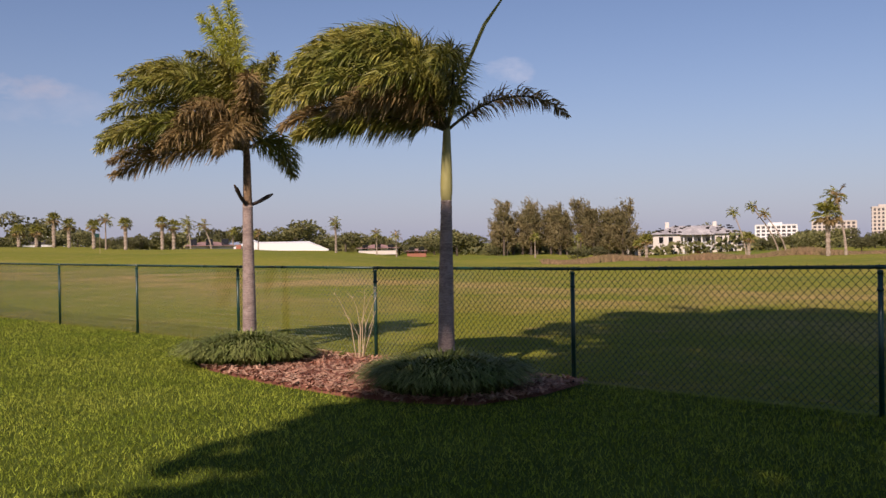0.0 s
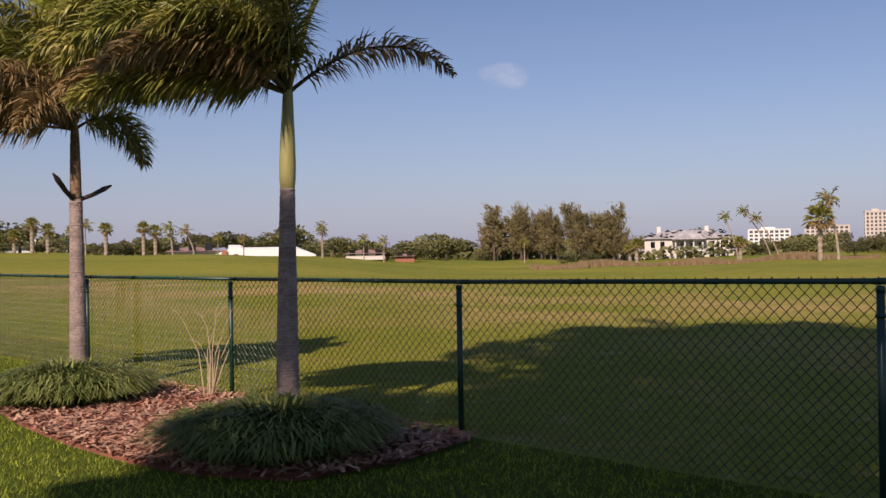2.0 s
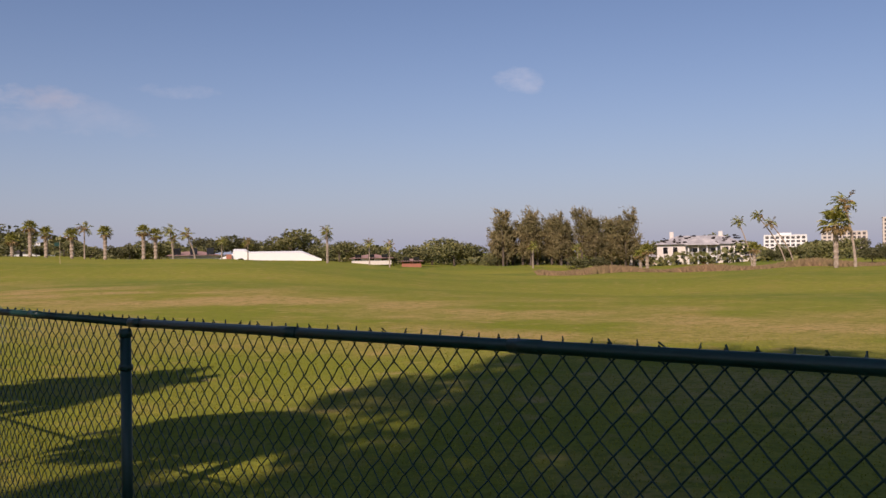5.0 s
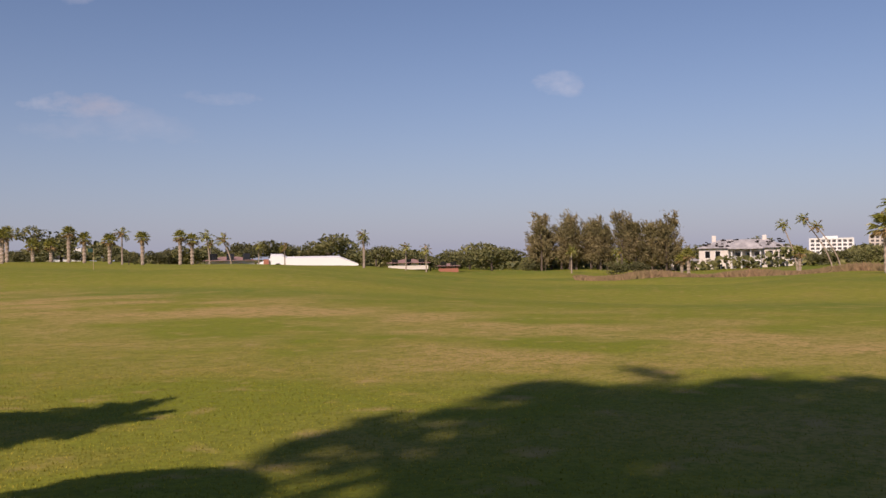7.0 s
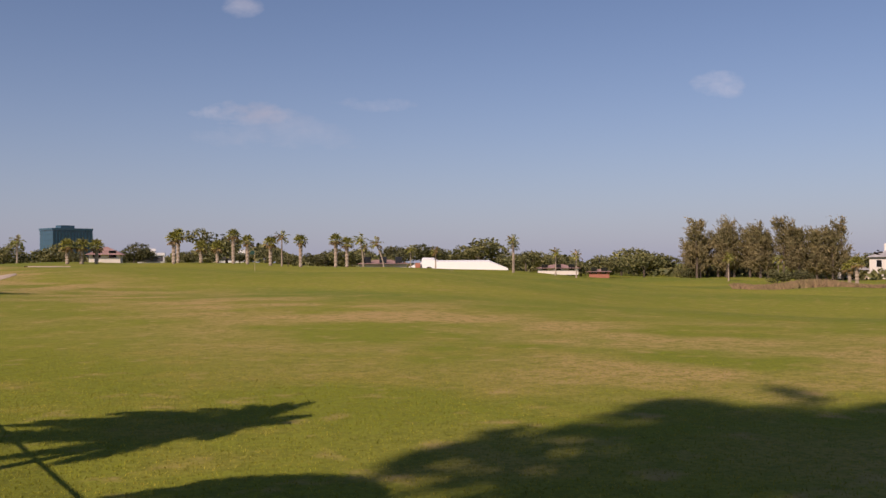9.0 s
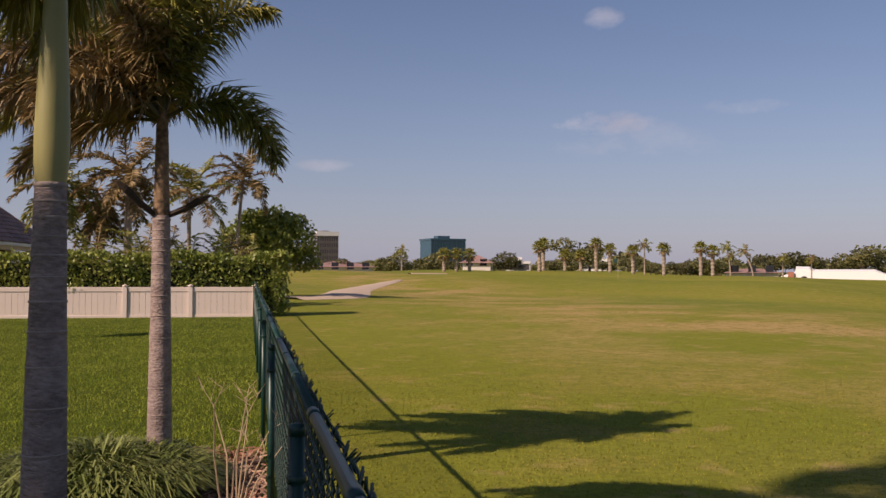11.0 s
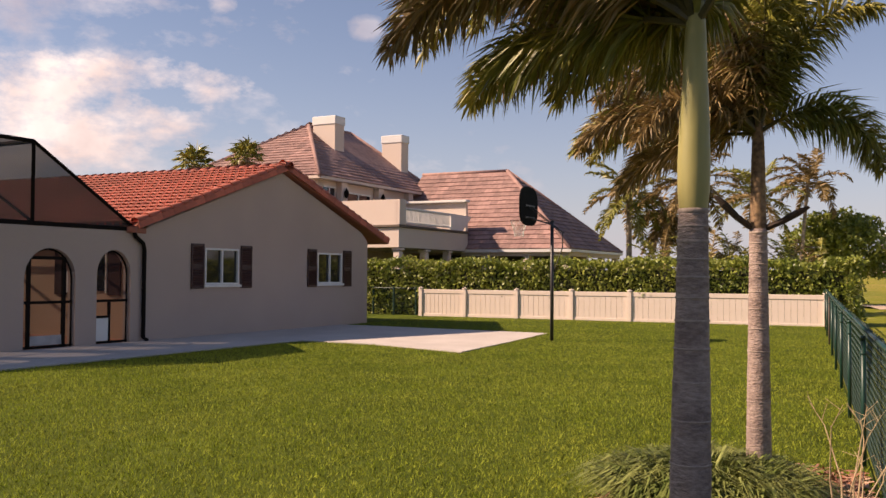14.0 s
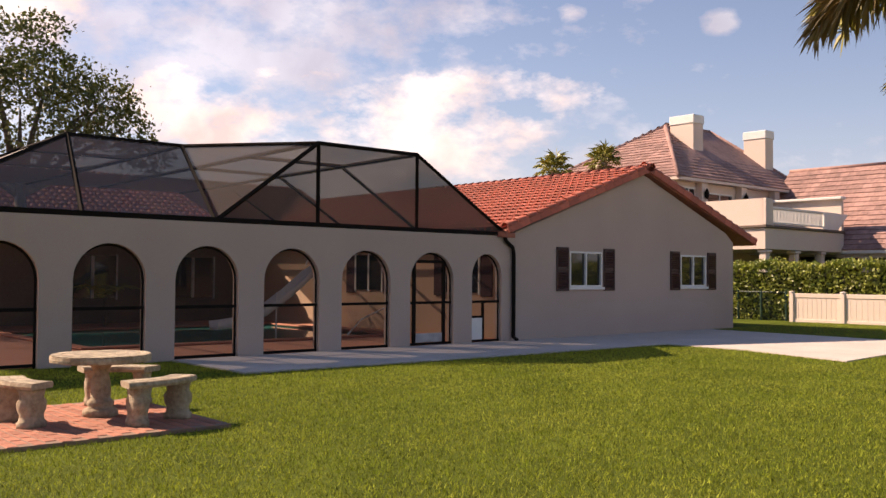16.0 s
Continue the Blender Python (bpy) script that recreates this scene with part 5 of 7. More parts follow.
def build_cage():
    root = thing("pool_screen_enclosure", "dark bronze pool screen enclosure standing on the arcade wall", "screen enclosure", HOUSE)
    top_a, top_b, z0 = 4.43, 4.36, 2.70

    def bar(p, q, r=0.045, label=""):
        d = (Vector(q) - Vector(p)).normalized()
        b = Build().tube([p, q], r, 4)
        return part("beam", b, "bronze", root)

    part("sill_beam", Build().box(-0.2, 0.0, -22, -0.05, 2.645, 2.74, 0.01), "bronze", root)
    # section A: upright trapezoid front, flat top, sloping sides
    a = [(-0.1, -8.15, z0), (-0.1, -0.25, z0), (-0.1, -3.13, top_a), (-0.1, -5.83, top_a)]
    for i in range(4):
        bar(a[i], a[(i + 1) % 4])
    for y in (-5.83, -3.13):
        bar((-0.1, y, top_a), (-0.1, y, z0), 0.05)
    for x in (-3.2, -6.3, -9.4):
        bar((x, -3.13, top_a), (x, -0.3, z0), 0.045)
        bar((x, -5.83, top_a), (x, -3.13, top_a), 0.045)
    for y in (-5.83, -3.13):
        bar((-0.1, y, top_a), (-12.6, y, top_a - 0.08), 0.05)
    # section B: leaning mansard front
    b_ = [(-0.1, -8.2, z0), (-0.1, -13.6, z0), (-2.1, -10.36, top_b), (-2.1, -7.98, top_b)]
    for i in range(4):
        bar(b_[i], b_[(i + 1) % 4])
    bar((-0.1, -10.75, z0), (-2.1, -10.36, top_b), 0.05)
    for x in (-5, -8, -11):
        bar((x, -7.98, top_b), (x, -10.36, top_b), 0.045)
        bar((x, -10.36, top_b), (x, -13.6, z0), 0.045)
    for y in (-7.98, -10.36):
        bar((-2.1, y, top_b), (-12.6, y, top_b - 0.05), 0.05)
    bar((-0.1, -8.18, z0), (-12.6, -8.18, z0 + 0.1), 0.05)

    def sheet(*pts):
        overhead = max(p[0] for p in pts) - min(p[0] for p in pts) > 3
        part("screen_panel", Build().add(pts, [tuple(range(len(pts)))]), "screen_roof" if overhead else "screen", root)

    sheet(*a)
    sheet((-0.1, -8.17, z0), (-0.1, -5.83, top_a), (-2.1, -7.98, top_b))
    sheet((-2.1, -7.98, top_b), (-0.1, -5.83, top_a), (-12.6, -5.83, top_a - 0.08), (-12.6, -7.98, top_b - 0.05))
    bar((-2.1, -7.98, top_b), (-0.1, -5.83, top_a), 0.04)
    sheet((-0.1, -5.83, top_a), (-0.1, -3.13, top_a), (-12.6, -3.13, top_a - 0.08), (-12.6, -5.83, top_a - 0.08))
    sheet((-0.1, -3.13, top_a), (-0.1, -0.25, z0), (-12.6, -0.25, z0), (-12.6, -3.13, top_a - 0.08))
    part("screen_panel", Build().add(b_, [(0, 1, 2, 3)]), "screen_dusty", root)
    sheet((-2.1, -7.98, top_b), (-2.1, -10.36, top_b), (-12.6, -10.36, top_b - 0.05), (-12.6, -7.98, top_b - 0.05))
    sheet((-2.1, -10.36, top_b), (-0.1, -13.6, z0), (-12.6, -13.6, z0), (-12.6, -10.36, top_b - 0.05))


build_cage()


def build_pool():
    deck = Build()
    ring = [(-13, -22, -9.6, 0), (-3.0, -22, -0.24, 0), (-9.6, -22, -3.0, -9.6), (-9.6, -1.4, -3.0, 0)]
    for x0, y0, x1, y1 in ring:
        deck.box(x0, x1, y0, y1, -0.1, 0.045)
    solid("pool_deck", deck, "paver", "salmon-red pool deck inside the screen", "pool deck", kind="structure", m=HOUSE)
    root = thing("swimming_pool", "blue-green swimming pool set into the deck", "swimming pool", HOUSE)
    part("water", Build().box(-9.6, -3.0, -9.6, -1.4, -0.09, 0.03), "water", root)
    cop = Build()
    for x0, x1, y0, y1 in ((-9.75, -9.45, -9.75, -1.25), (-3.15, -2.85, -9.75, -1.25), (-9.45, -3.15, -9.75, -9.45), (-9.45, -3.15, -1.55, -1.25)):
        cop.box(x0, x1, y0, y1, 0.046, 0.10, 0.02)
    part("coping", cop, "brick", root, "brick coping")
    sl = thing("pool_slide", "pale curved pool slide with a ladder", "pool slide", HOUSE)
    line = [Vector((-5.2, -5.6, 0.28)), Vector((-5.1, -5.0, 0.35)), Vector((-5.0, -4.3, 0.62)), Vector((-4.95, -3.6, 1.1)), Vector((-5.0, -3.0, 1.55)), Vector((-5.2, -2.5, 1.78))]
    chute = Build()
    v, f = [], []
    prof = [(-0.27, 0.16), (-0.25, 0.16), (-0.2, 0.0), (0.2, 0.0), (0.25, 0.16), (0.27, 0.16), (0.22, -0.05), (-0.22, -0.05)]
    for i, p in enumerate(line):
        for a, c in prof:
            v.append((p.x + a, p.y, p.z + c))
    n = len(prof)
    for i in range(len(line) - 1):
        f += [(i * n + k, i * n + (k + 1) % n, (i + 1) * n + (k + 1) % n, (i + 1) * n + k) for k in range(n)]
    part("chute", chute.add(v, f), "white", sl, smooth=True)
    for x in (-5.4, -4.9):
        part("rail", Build().tube([(x, -1.9, 0.05), (x, -2.1, 1.2), (x, -2.3, 2.15), (x, -2.6, 2.2), (x, -2.75, 1.9)], 0.022, 6), "white", sl)
    for k in range(5):
        part("step", Build().box(-5.4, -4.9, -2.02 - 0.06 * k, -1.9 - 0.06 * k, 0.3 + 0.3 * k, 0.33 + 0.3 * k), "white", sl)
    for y in (-4.45, -3.9):
        part("leg", Build().tube([(-5.0, y, 0.03), (-5.0, y, 0.9 + (y + 4.45) * 0.5)], 0.025, 6), "white", sl)
    hr = thing("pool_handrail", "bent chrome handrail at the pool edge", "handrail", HOUSE)
    part("bar", Build().tube([(-3.6, -1.0, 0.05), (-3.6, -1.0, 0.7), (-3.65, -1.2, 0.8), (-3.8, -2.0, 0.45), (-3.8, -2.4, 0.1), (-3.8, -2.5, -0.1)], 0.022, 6), "white", hr)
    plant = thing("court_palm", "small palm growing in the pool court", "palm tree", HOUSE @ pose(-11.5, -6.0, 0))
    part("trunk", Build().tube([(0, 0, 0), (0.05, 0, 0.9)], [0.06, 0.05], 6), "bark", plant)
    for k in range(10):
        pts = bezier_arc((0.05, 0, 0.9), k * 0.63, 0.8, 1.1, 0.9, Vector((0, 0, 0)), 8)
        v, f = frond_mesh(pts, 40, 0.25, 0.025, 0.2, Vector((0, 0, 0)), 700 + k)
        part("frond", Build().add(v, f), "frond", plant)


build_pool()

# ---- stone table and benches on the brick pad ----
TABLE = pose(-10.7, 2.2, 0.05)


def build_stone_set():
    t = thing("stone_table", "round cast-stone garden table with a mosaic top", "table", TABLE)
    part("pedestal", Build().lathe([(0.19, 0), (0.19, 0.06), (0.17, 0.08), (0.13, 0.10), (0.145, 0.13), (0.145, 0.16), (0.105, 0.19), (0.11, 0.26), (0.105, 0.36), (0.085, 0.46), (0.08, 0.50), (0.10, 0.54), (0.13, 0.58), (0.15, 0.60)], sides=20), "stone", t, smooth=True)
    part("tabletop", Build().lathe([(0.49, 0.60), (0.535, 0.61), (0.54, 0.64), (0.535, 0.675), (0.49, 0.682)], sides=40), "stone", t)
    g = random.Random(2)
    stones = Build()
    for r0, r1, n in ((0.415, 0.527, 26), (0.295, 0.405, 18), (0.16, 0.285, 12), (0.02, 0.15, 6)):
        for k in range(n):
            a0, a1 = 2 * math.pi * (k + 0.04) / n, 2 * math.pi * (k + 0.96) / n
            z = 0.686 + g.uniform(0, 0.003)
            stones.add([(r * math.cos(a), r * math.sin(a), z) for r, a in ((r0, a0), (r1, a0), (r1, a1), (r0, a1))], [(0, 1, 2, 3)])
    part("mosaic", stones, "mosaic", t, "inlaid stone chips")

    def bench(name, az):
        b = thing(name, "curved cast-stone bench with carved scroll supports", "bench", TABLE @ pose(0, 0, 0, 0, 0, az), "benches round the stone table")
        n, r0, r1, half = 14, 0.77, 1.07, radians(27)
        v, f = [], []
        for k in range(n + 1):
            a = -half + 2 * half * k / n
            for r, z in ((r0, 0.40), (r1, 0.40), (r1 + 0.012, 0.43), (r1, 0.462), (r0, 0.462), (r0 - 0.012, 0.43)):
                v.append((r * math.cos(a), r * math.sin(a), z))
        for k in range(n):
            f += [(6 * k + j, 6 * k + (j + 1) % 6, 6 * k + 6 + (j + 1) % 6, 6 * k + 6 + j) for j in range(6)]
        f += [tuple(range(5, -1, -1)), tuple(6 * n + j for j in range(6))]
        part("seat", Build().add(v, f), "stone", b)
        chips = Build()
        for k in range(12):
            for ra, rb in ((r0 + 0.02, r0 + 0.155), (r0 + 0.17, r1 - 0.02)):
                a0, a1 = -half + 2 * half * (k + 0.05) / 12, -half + 2 * half * (k + 0.95) / 12
                z = 0.466 + g.uniform(0, 0.002)
                chips.add([(r * math.cos(a), r * math.sin(a), z) for r, a in ((ra, a0), (rb, a0), (rb, a1), (ra, a1))], [(0, 1, 2, 3)])
        part("mosaic", chips, "mosaic", b)
        for s in (-1, 1):
            a = s * half * 0.68
            leg = Build()
            prof = [(0.15, 0.0), (0.15, 0.06), (0.125, 0.075), (0.115, 0.13), (0.145, 0.19), (0.15, 0.26), (0.115, 0.31), (0.125, 0.36), (0.145, 0.40)]
            sides = 12
            ring = []
            for hw, z in prof:
                for k in range(sides):
                    t_ = 2 * math.pi * k / sides
                    x = hw * math.copysign(abs(math.cos(t_)) ** 0.6, math.cos(t_))
                    y = (0.085 + 0.25 * (hw - 0.12)) * math.copysign(abs(math.sin(t_)) ** 0.6, math.sin(t_))
                    ring.append((x, y, z))
            m_ = pose(0.92 * math.cos(a), 0.92 * math.sin(a), 0, 0, 0, math.degrees(a))
            faces = [(i * sides + k, i * sides + (k + 1) % sides, (i + 1) * sides + (k + 1) % sides, (i + 1) * sides + k) for i in range(len(prof) - 1) for k in range(sides)]
            faces += [tuple(range(sides - 1, -1, -1)), tuple((len(prof) - 1) * sides + k for k in range(sides))]
            leg.add([m_ @ Vector(p) for p in ring], faces)
            part("scroll_support", leg, "stone", b, smooth=True)

    for az in (14, -92, 140):
        bench("stone_bench", az)


build_stone_set()

# ---- basketball hoop ----


def build_hoop():
    root = thing("basketball_hoop", "basketball hoop with black backboard on a dark steel pole", "basketball hoop", pose(-6.195, 19.88, float(ground_z(-6.2, 19.88)), 0, 0, 173))
    # local +x points from pole to rim
    part("pole", Build().tube([(0, 0, -0.3), (0, 0, 3.0)], 0.045, 12), "steel", root, smooth=True)
    part("pole_cap", Build().lathe([(0.048, 3.0), (0.05, 3.02), (0.03, 3.035)], sides=12), "steel", root)
    for y in (-0.12, 0.12):
        part("arm", Build().tube([(-0.28, y, 2.72), (0.0, y * 0.6, 2.93), (0.62, y, 3.12)], 0.016, 6), "steel", root)
        part("arm", Build().tube([(0.0, y * 0.6, 2.93), (0.62, y, 3.42)], 0.014, 6), "steel", root)
    part("brace", Build().tube([(-0.28, 0, 2.74), (-0.28, 0, 2.35), (-0.05, 0, 1.75)], 0.014, 6), "steel", root)
    board = []
    for k in range(32):
        t = 2 * math.pi * k / 32
        y = 0.57 * math.copysign(abs(math.cos(t)) ** 0.55, math.cos(t))
        z = 3.40 + 0.46 * math.copysign(abs(math.sin(t)) ** 0.75, math.sin(t)) + 0.03 * (1 if math.sin(t) > 0 else 0) * math.sin(t)
        board.append((y, z))
    n = len(board)
    b = Build().add([(x, y, z) for x in (0.62, 0.66) for y, z in board], [tuple(range(n)), tuple(range(2 * n - 1, n - 1, -1))] + [(i, i + n, (i + 1) % n + n, (i + 1) % n) for i in range(n)])
    bb = part("backboard", b, "black", root, "black fan-shaped backboard")
    rimring = Build()
    line = [(0.64, y, z) for y, z in board] + [(0.64, *board[0])]
    part("edge_trim", rimring.tube(line, 0.026, 6, cap=False), "black", bb)
    part("back_brace", Build().box(0.59, 0.62, -0.3, 0.3, 3.10, 3.14).box(0.59, 0.62, -0.3, 0.3, 3.40, 3.44), "steel", bb)
    hoop = [(0.90 + 0.23 * math.cos(2 * math.pi * k / 24), 0.23 * math.sin(2 * math.pi * k / 24), 3.05) for k in range(25)]
    rim = part("rim", Build().tube(hoop, 0.009, 6, cap=False).tube([(0.66, 0, 3.05), (0.68, 0, 3.05)], 0.03, 6), "shutter", root)
    net = Build()
    for k in range(12):
        for s in (1, -1):
            pts = []
            for j in range(5):
                a = 2 * math.pi * (k + s * j * 0.5) / 12
                r = (0.22, 0.19, 0.15, 0.125, 0.12)[j]
                pts.append((0.90 + r * math.cos(a), r * math.sin(a), 3.04 - 0.10 * j))
            net.tube(pts, 0.005, 3, cap=False)
    part("net", net, "net", rim, "white net")


build_hoop()

# ---- the neighbour's house ----
NEXT = HOUSE


def roof_face(parent, corners, seed, name="roof_slope"):
    """corners: eave left, eave right, then upwards round; plane filled with flat tiles."""
    c = [Vector(p) for p in corners]
    u = (c[1] - c[0]).normalized()
    n = u.cross(c[-1] - c[0]).normalized()
    w = n.cross(u)
    fm = slope_frame(c[0], u, w)
    inv = fm.inverted()
    poly = [tuple((inv @ p)[:2]) for p in c]
    b = Build().add([p for p in c], [tuple(range(len(c)))])
    flat_tiles(b, fm, poly, seed=seed)
    ob = part(name, b, "roof_mauve", parent, "courses of mauve-red flat concrete tiles")
    return tagged(ob, kind="stuff")


def build_neighbour():
    root = thing("neighbour_house", "two-storey cream stucco house with mauve tile hip roofs", "house", NEXT)
    e = 6.2
    SE, NE, SW, NW = (-7.8, 18.3, e), (-7.8, 30.5, e), (-17.2, 18.3, e), (-17.2, 30.5, e)
    P1, P2 = (-12.5, 23.9, 9.6), (-12.5, 28.0, 9.75)
    roof_face(root, [SW, SE, P1], 1)
    roof_face(root, [SE, NE, P2, P1], 2)
    roof_face(root, [NE, NW, P2], 3)
    roof_face(root, [NW, SW, P1, P2], 4)
    part("upper_wall", Build().box(-16.8, -8.3, 18.8, 30.0, 0, 6.12), "cream", root)
    sof = Build().box(-17.2, -7.8, 18.3, 30.5, 6.06, 6.19)
    part("soffit", sof, "cream", root)
    hips = Build()
    for a, c in ((SE, P1), (NE, P2), (SW, P1), (P1, P2)):
        hips.tube([a, c], 0.11, 6)
    part("hip_tiles", hips, "roof_mauve", root, smooth=True)
    # chimneys
    for x0, x1, y0, y1, z0, z1 in ((-11.7, -10.3, 23.2, 24.05, 7.5, 9.85), (-10.8, -9.5, 28.7, 29.5, 7.0, 9.55)):
        ch = part("chimney", Build().box(x0, x1, y0, y1, z0, z1, 0.02), "cream", root)
        part("chimney_cap", Build().box(x0 - 0.04, x1 + 0.04, y0 - 0.04, y1 + 0.04, z1 - 0.40, z1 + 0.05, 0.03), "white", ch, "white painted cap")
    # windows of the upper floor, and their blinds
    for y0, y1, z0, z1 in ((19.3, 20.2, 4.5, 5.75), (21.2, 23.4, 4.2, 5.6), (24.6, 26.4, 4.2, 5.6), (27.6, 28.6, 4.5, 5.6)):
        w = part("window", Build().box(-8.33, -8.28, y0, y1, z0, z1), "pane", root, "dark upper window")
        fr = Build().box(-8.29, -8.24, y0 - 0.06, y1 + 0.06, z1, z1 + 0.08).box(-8.29, -8.24, y0 - 0.06, y1 + 0.06, z0 - 0.08, z0).box(-8.29, -8.24, (y0 + y1) / 2 - 0.03, (y0 + y1) / 2 + 0.03, z0, z1)
        part("window_frame", fr, "white", w)
    for y in (20.6, 24.0, 27.1):
        part("wall_pier", Build().box(-8.28, -7.95, y - 0.25, y + 0.25, 3.3, 6.06, 0.01), "cream", root)
    for y in (20.6, 24.0):
        part("wall_lantern", Build().lathe([(0.05, -0.2), (0.10, -0.1), (0.12, 0.1), (0.06, 0.2), (0.01, 0.3)], (-7.85, y, 5.5), 8), "bronze", root, "dark wall lantern")
    # balcony over the porch
    part("balcony_floor", Build().box(-8.3, -3.6, 18.3, 25.2, 2.85, 3.72), "cream", root)
    part("drip_edge", Build().box(-8.28, -3.5, 18.2, 25.2, 3.724, 3.84, 0.02), "shade_brown", root)
    para = Build()
    for y0, y1 in ((18.3, 18.5),):
        q = [(x, y, z) for y in (y0, y1) for x, z in ((-7.9, 3.845), (-3.7, 3.845), (-3.7, 4.95), (-5.0, 4.95), (-7.9, 4.95))]
        para.add(q, [(0, 1, 2, 3, 4), (9, 8, 7, 6, 5), (0, 5, 6, 1), (1, 6, 7, 2), (2, 7, 8, 3), (3, 8, 9, 4), (4, 9, 5, 0)])
    part("parapet", para, "cream", root)
    part("parapet_end", Build().box(-3.75, -3.55, 18.3, 18.85, 3.845, 4.95, 0.02), "cream", root)
    rail = part("balustrade", Build().box(-3.70, -3.60, 18.9, 23.3, 4.54, 4.63, 0.01), "white", root, "white balustrade")
    part("bottom_rail", Build().box(-3.70, -3.60, 18.9, 23.3, 3.92, 3.99, 0.01), "white", rail)
    bal = Build().box(-0.03, 0.03, -0.035, 0.035, 3.99, 4.54, 0.008).mesh("baluster", M["white"])
    for k in range(36):
        part("baluster", bal, "", rail).location = (-3.65, 18.98 + 0.12 * k, 0)
    fin = [(x, y, z) for x in (-3.72, -3.58) for y, z in ((23.3, 3.845), (24.6, 3.845), (25.6, 4.60), (23.3, 4.63))]
    part("balcony_wall", Build().add(fin, [(3, 2, 1, 0), (4, 5, 6, 7), (0, 1, 5, 4), (1, 2, 6, 5), (2, 3, 7, 6), (3, 0, 4, 7)]), "white", root)
    part("back_wall", Build().box(-8.3, -3.6, 25.0, 25.2, 3.845, 5.3, 0.01), "cream", root)
    part("cornice", Build().box(-8.3, -3.5, 24.8, 25.25, 5.3, 5.42, 0.02), "white", root)
    # wing
    z = 2.95
    a, b_, c, d = (-8.4, 25.0, z), (1.9, 25.0, z), (1.9, 33.5, z), (-8.4, 33.5, z)
    r0, r1 = (-8.4, 29.25, 7.3), (-3.2, 29.25, 7.3)
    roof_face(root, [a, b_, r1, r0], 5)
    roof_face(root, [b_, c, r1], 6)
    roof_face(root, [c, d, r0, r1], 7)
    wh = Build().tube([b_, r1], 0.11, 6).tube([r0, r1], 0.1, 6).tube([c, r1], 0.1, 6)
    part("hip_tiles", wh, "roof_mauve", root, smooth=True)
    part("gutter", Build().box(-8.4, 1.95, 24.95, 25.05, z - 0.16, z - 0.02).box(1.85, 1.95, 25.05, 33.5, z - 0.16, z - 0.02), "white", root)
    part("porch_ceiling", Build().box(-8.4, 1.85, 25.05, 33.4, z - 0.2, z - 0.1), "cream", root)
    # porch depth: the shade under the roof is put into this wall colour
    part("porch_wall", Build().box(-8.4, 0.2, 29.5, 32.4, 0, z - 0.2).box(-8.6, -8.4, 18.8, 29.5, 0, 2.85), "shade_brown", root)
    col = Build().box(-0.16, 0.16, -0.16, 0.16, 0, 2.5, 0.02).box(-0.22, 0.22, -0.22, 0.22, 2.5, 2.62, 0.03).mesh("column", M["cream"])
    for x, y in ((-3.8, 18.6), (-3.8, 21.0), (-3.8, 23.3), (-2.6, 25.3), (-0.4, 25.3), (1.6, 25.3), (1.6, 28.0), (1.6, 30.7), (1.6, 33.2), (-7.0, 18.6)):
        p = part("column", col, "", root)
        p.location = (x, y, 0.2)
    part("beam", Build().box(-3.95, 1.8, 25.2, 25.45, 2.60, 2.76).box(1.45, 1.8, 25.45, 33.3, 2.60, 2.76), "cream", root)
    # small roof that joins the yard side
    roof_face(root, [(-17, 15.6, 3.6), (-9.0, 15.6, 3.6), (-9.0, 18.75, 5.0), (-17, 18.75, 5.0)], 8)
    part("lower_wall", Build().box(-16.8, -9.4, 16.0, 18.75, 0, 3.5), "cream", root)


build_neighbour()

# ---- neighbouring trees ----
NOWIND = Vector((0, 0, 0))
WEST = Vector((-0.35, 0.25, 0))


def simple_palm(name, label, x, y, h, r, n, length, leaf, mat, seed, wind=WEST, group="", lean=(0, 0), bark="bark_pale", spread=(-25, 75), leaflets=46, width=0.05, droop=0.9, boots=0.0):
    """A palm farther off: bowed trunk and n feather fronds."""
    z0 = float(ground_z(x, y))
    root = thing(name, label, "palm tree", pose(x, y, z0), group)
    pts = [(lean[0] * (k / 6) ** 1.6, lean[1] * (k / 6) ** 1.6, h * k / 6) for k in range(7)]
    rad = [r * (1.25 if k == 0 else 1.0 - 0.25 * k / 6) for k in range(7)]
    if boots:
        rad = [r * (0.8 + boots * k / 6) for k in range(7)]
    part("trunk", Build().tube([(pts[0][0], pts[0][1], -0.4)] + pts, [rad[0]] + rad, 8), bark, root, smooth=True)
    g = random.Random(seed)
    for k in range(n):
        az, el = 2 * math.pi * (k * 0.618 % 1), radians(spread[0] + (spread[1] - spread[0]) * ((k + 0.5) / n))
        line = bezier_arc(pts[-1], az, el, length * g.uniform(0.85, 1.1), droop * g.uniform(0.7, 1.2), wind, 8)
        v, f = frond_mesh(line, leaflets, leaf, width, 0.25, wind * 0.6, seed * 50 + k)
        fr = Build().add(v, f).tube(line, 0.02 * length / 2, 4, cap=False)
        part("frond", fr, mat if g.random() > 0.2 else "frond_old", root)
    return root


simple_palm("coconut_palm", "slender leaning coconut palm blown by the wind", 0.0, 45.3, 6.0, 0.10, 15, 2.3, 0.55, "frond_old", 61, Vector((-0.55, 0.15, 0)), lean=(0.4, 0.2), leaflets=110, width=0.06)
simple_palm("coconut_palm", "coconut palm with drooping yellowing fronds", -2.2, 44.0, 5.2, 0.12, 16, 2.6, 0.6, "frond", 62, Vector((-0.4, 0.1, 0)), leaflets=110, width=0.06)
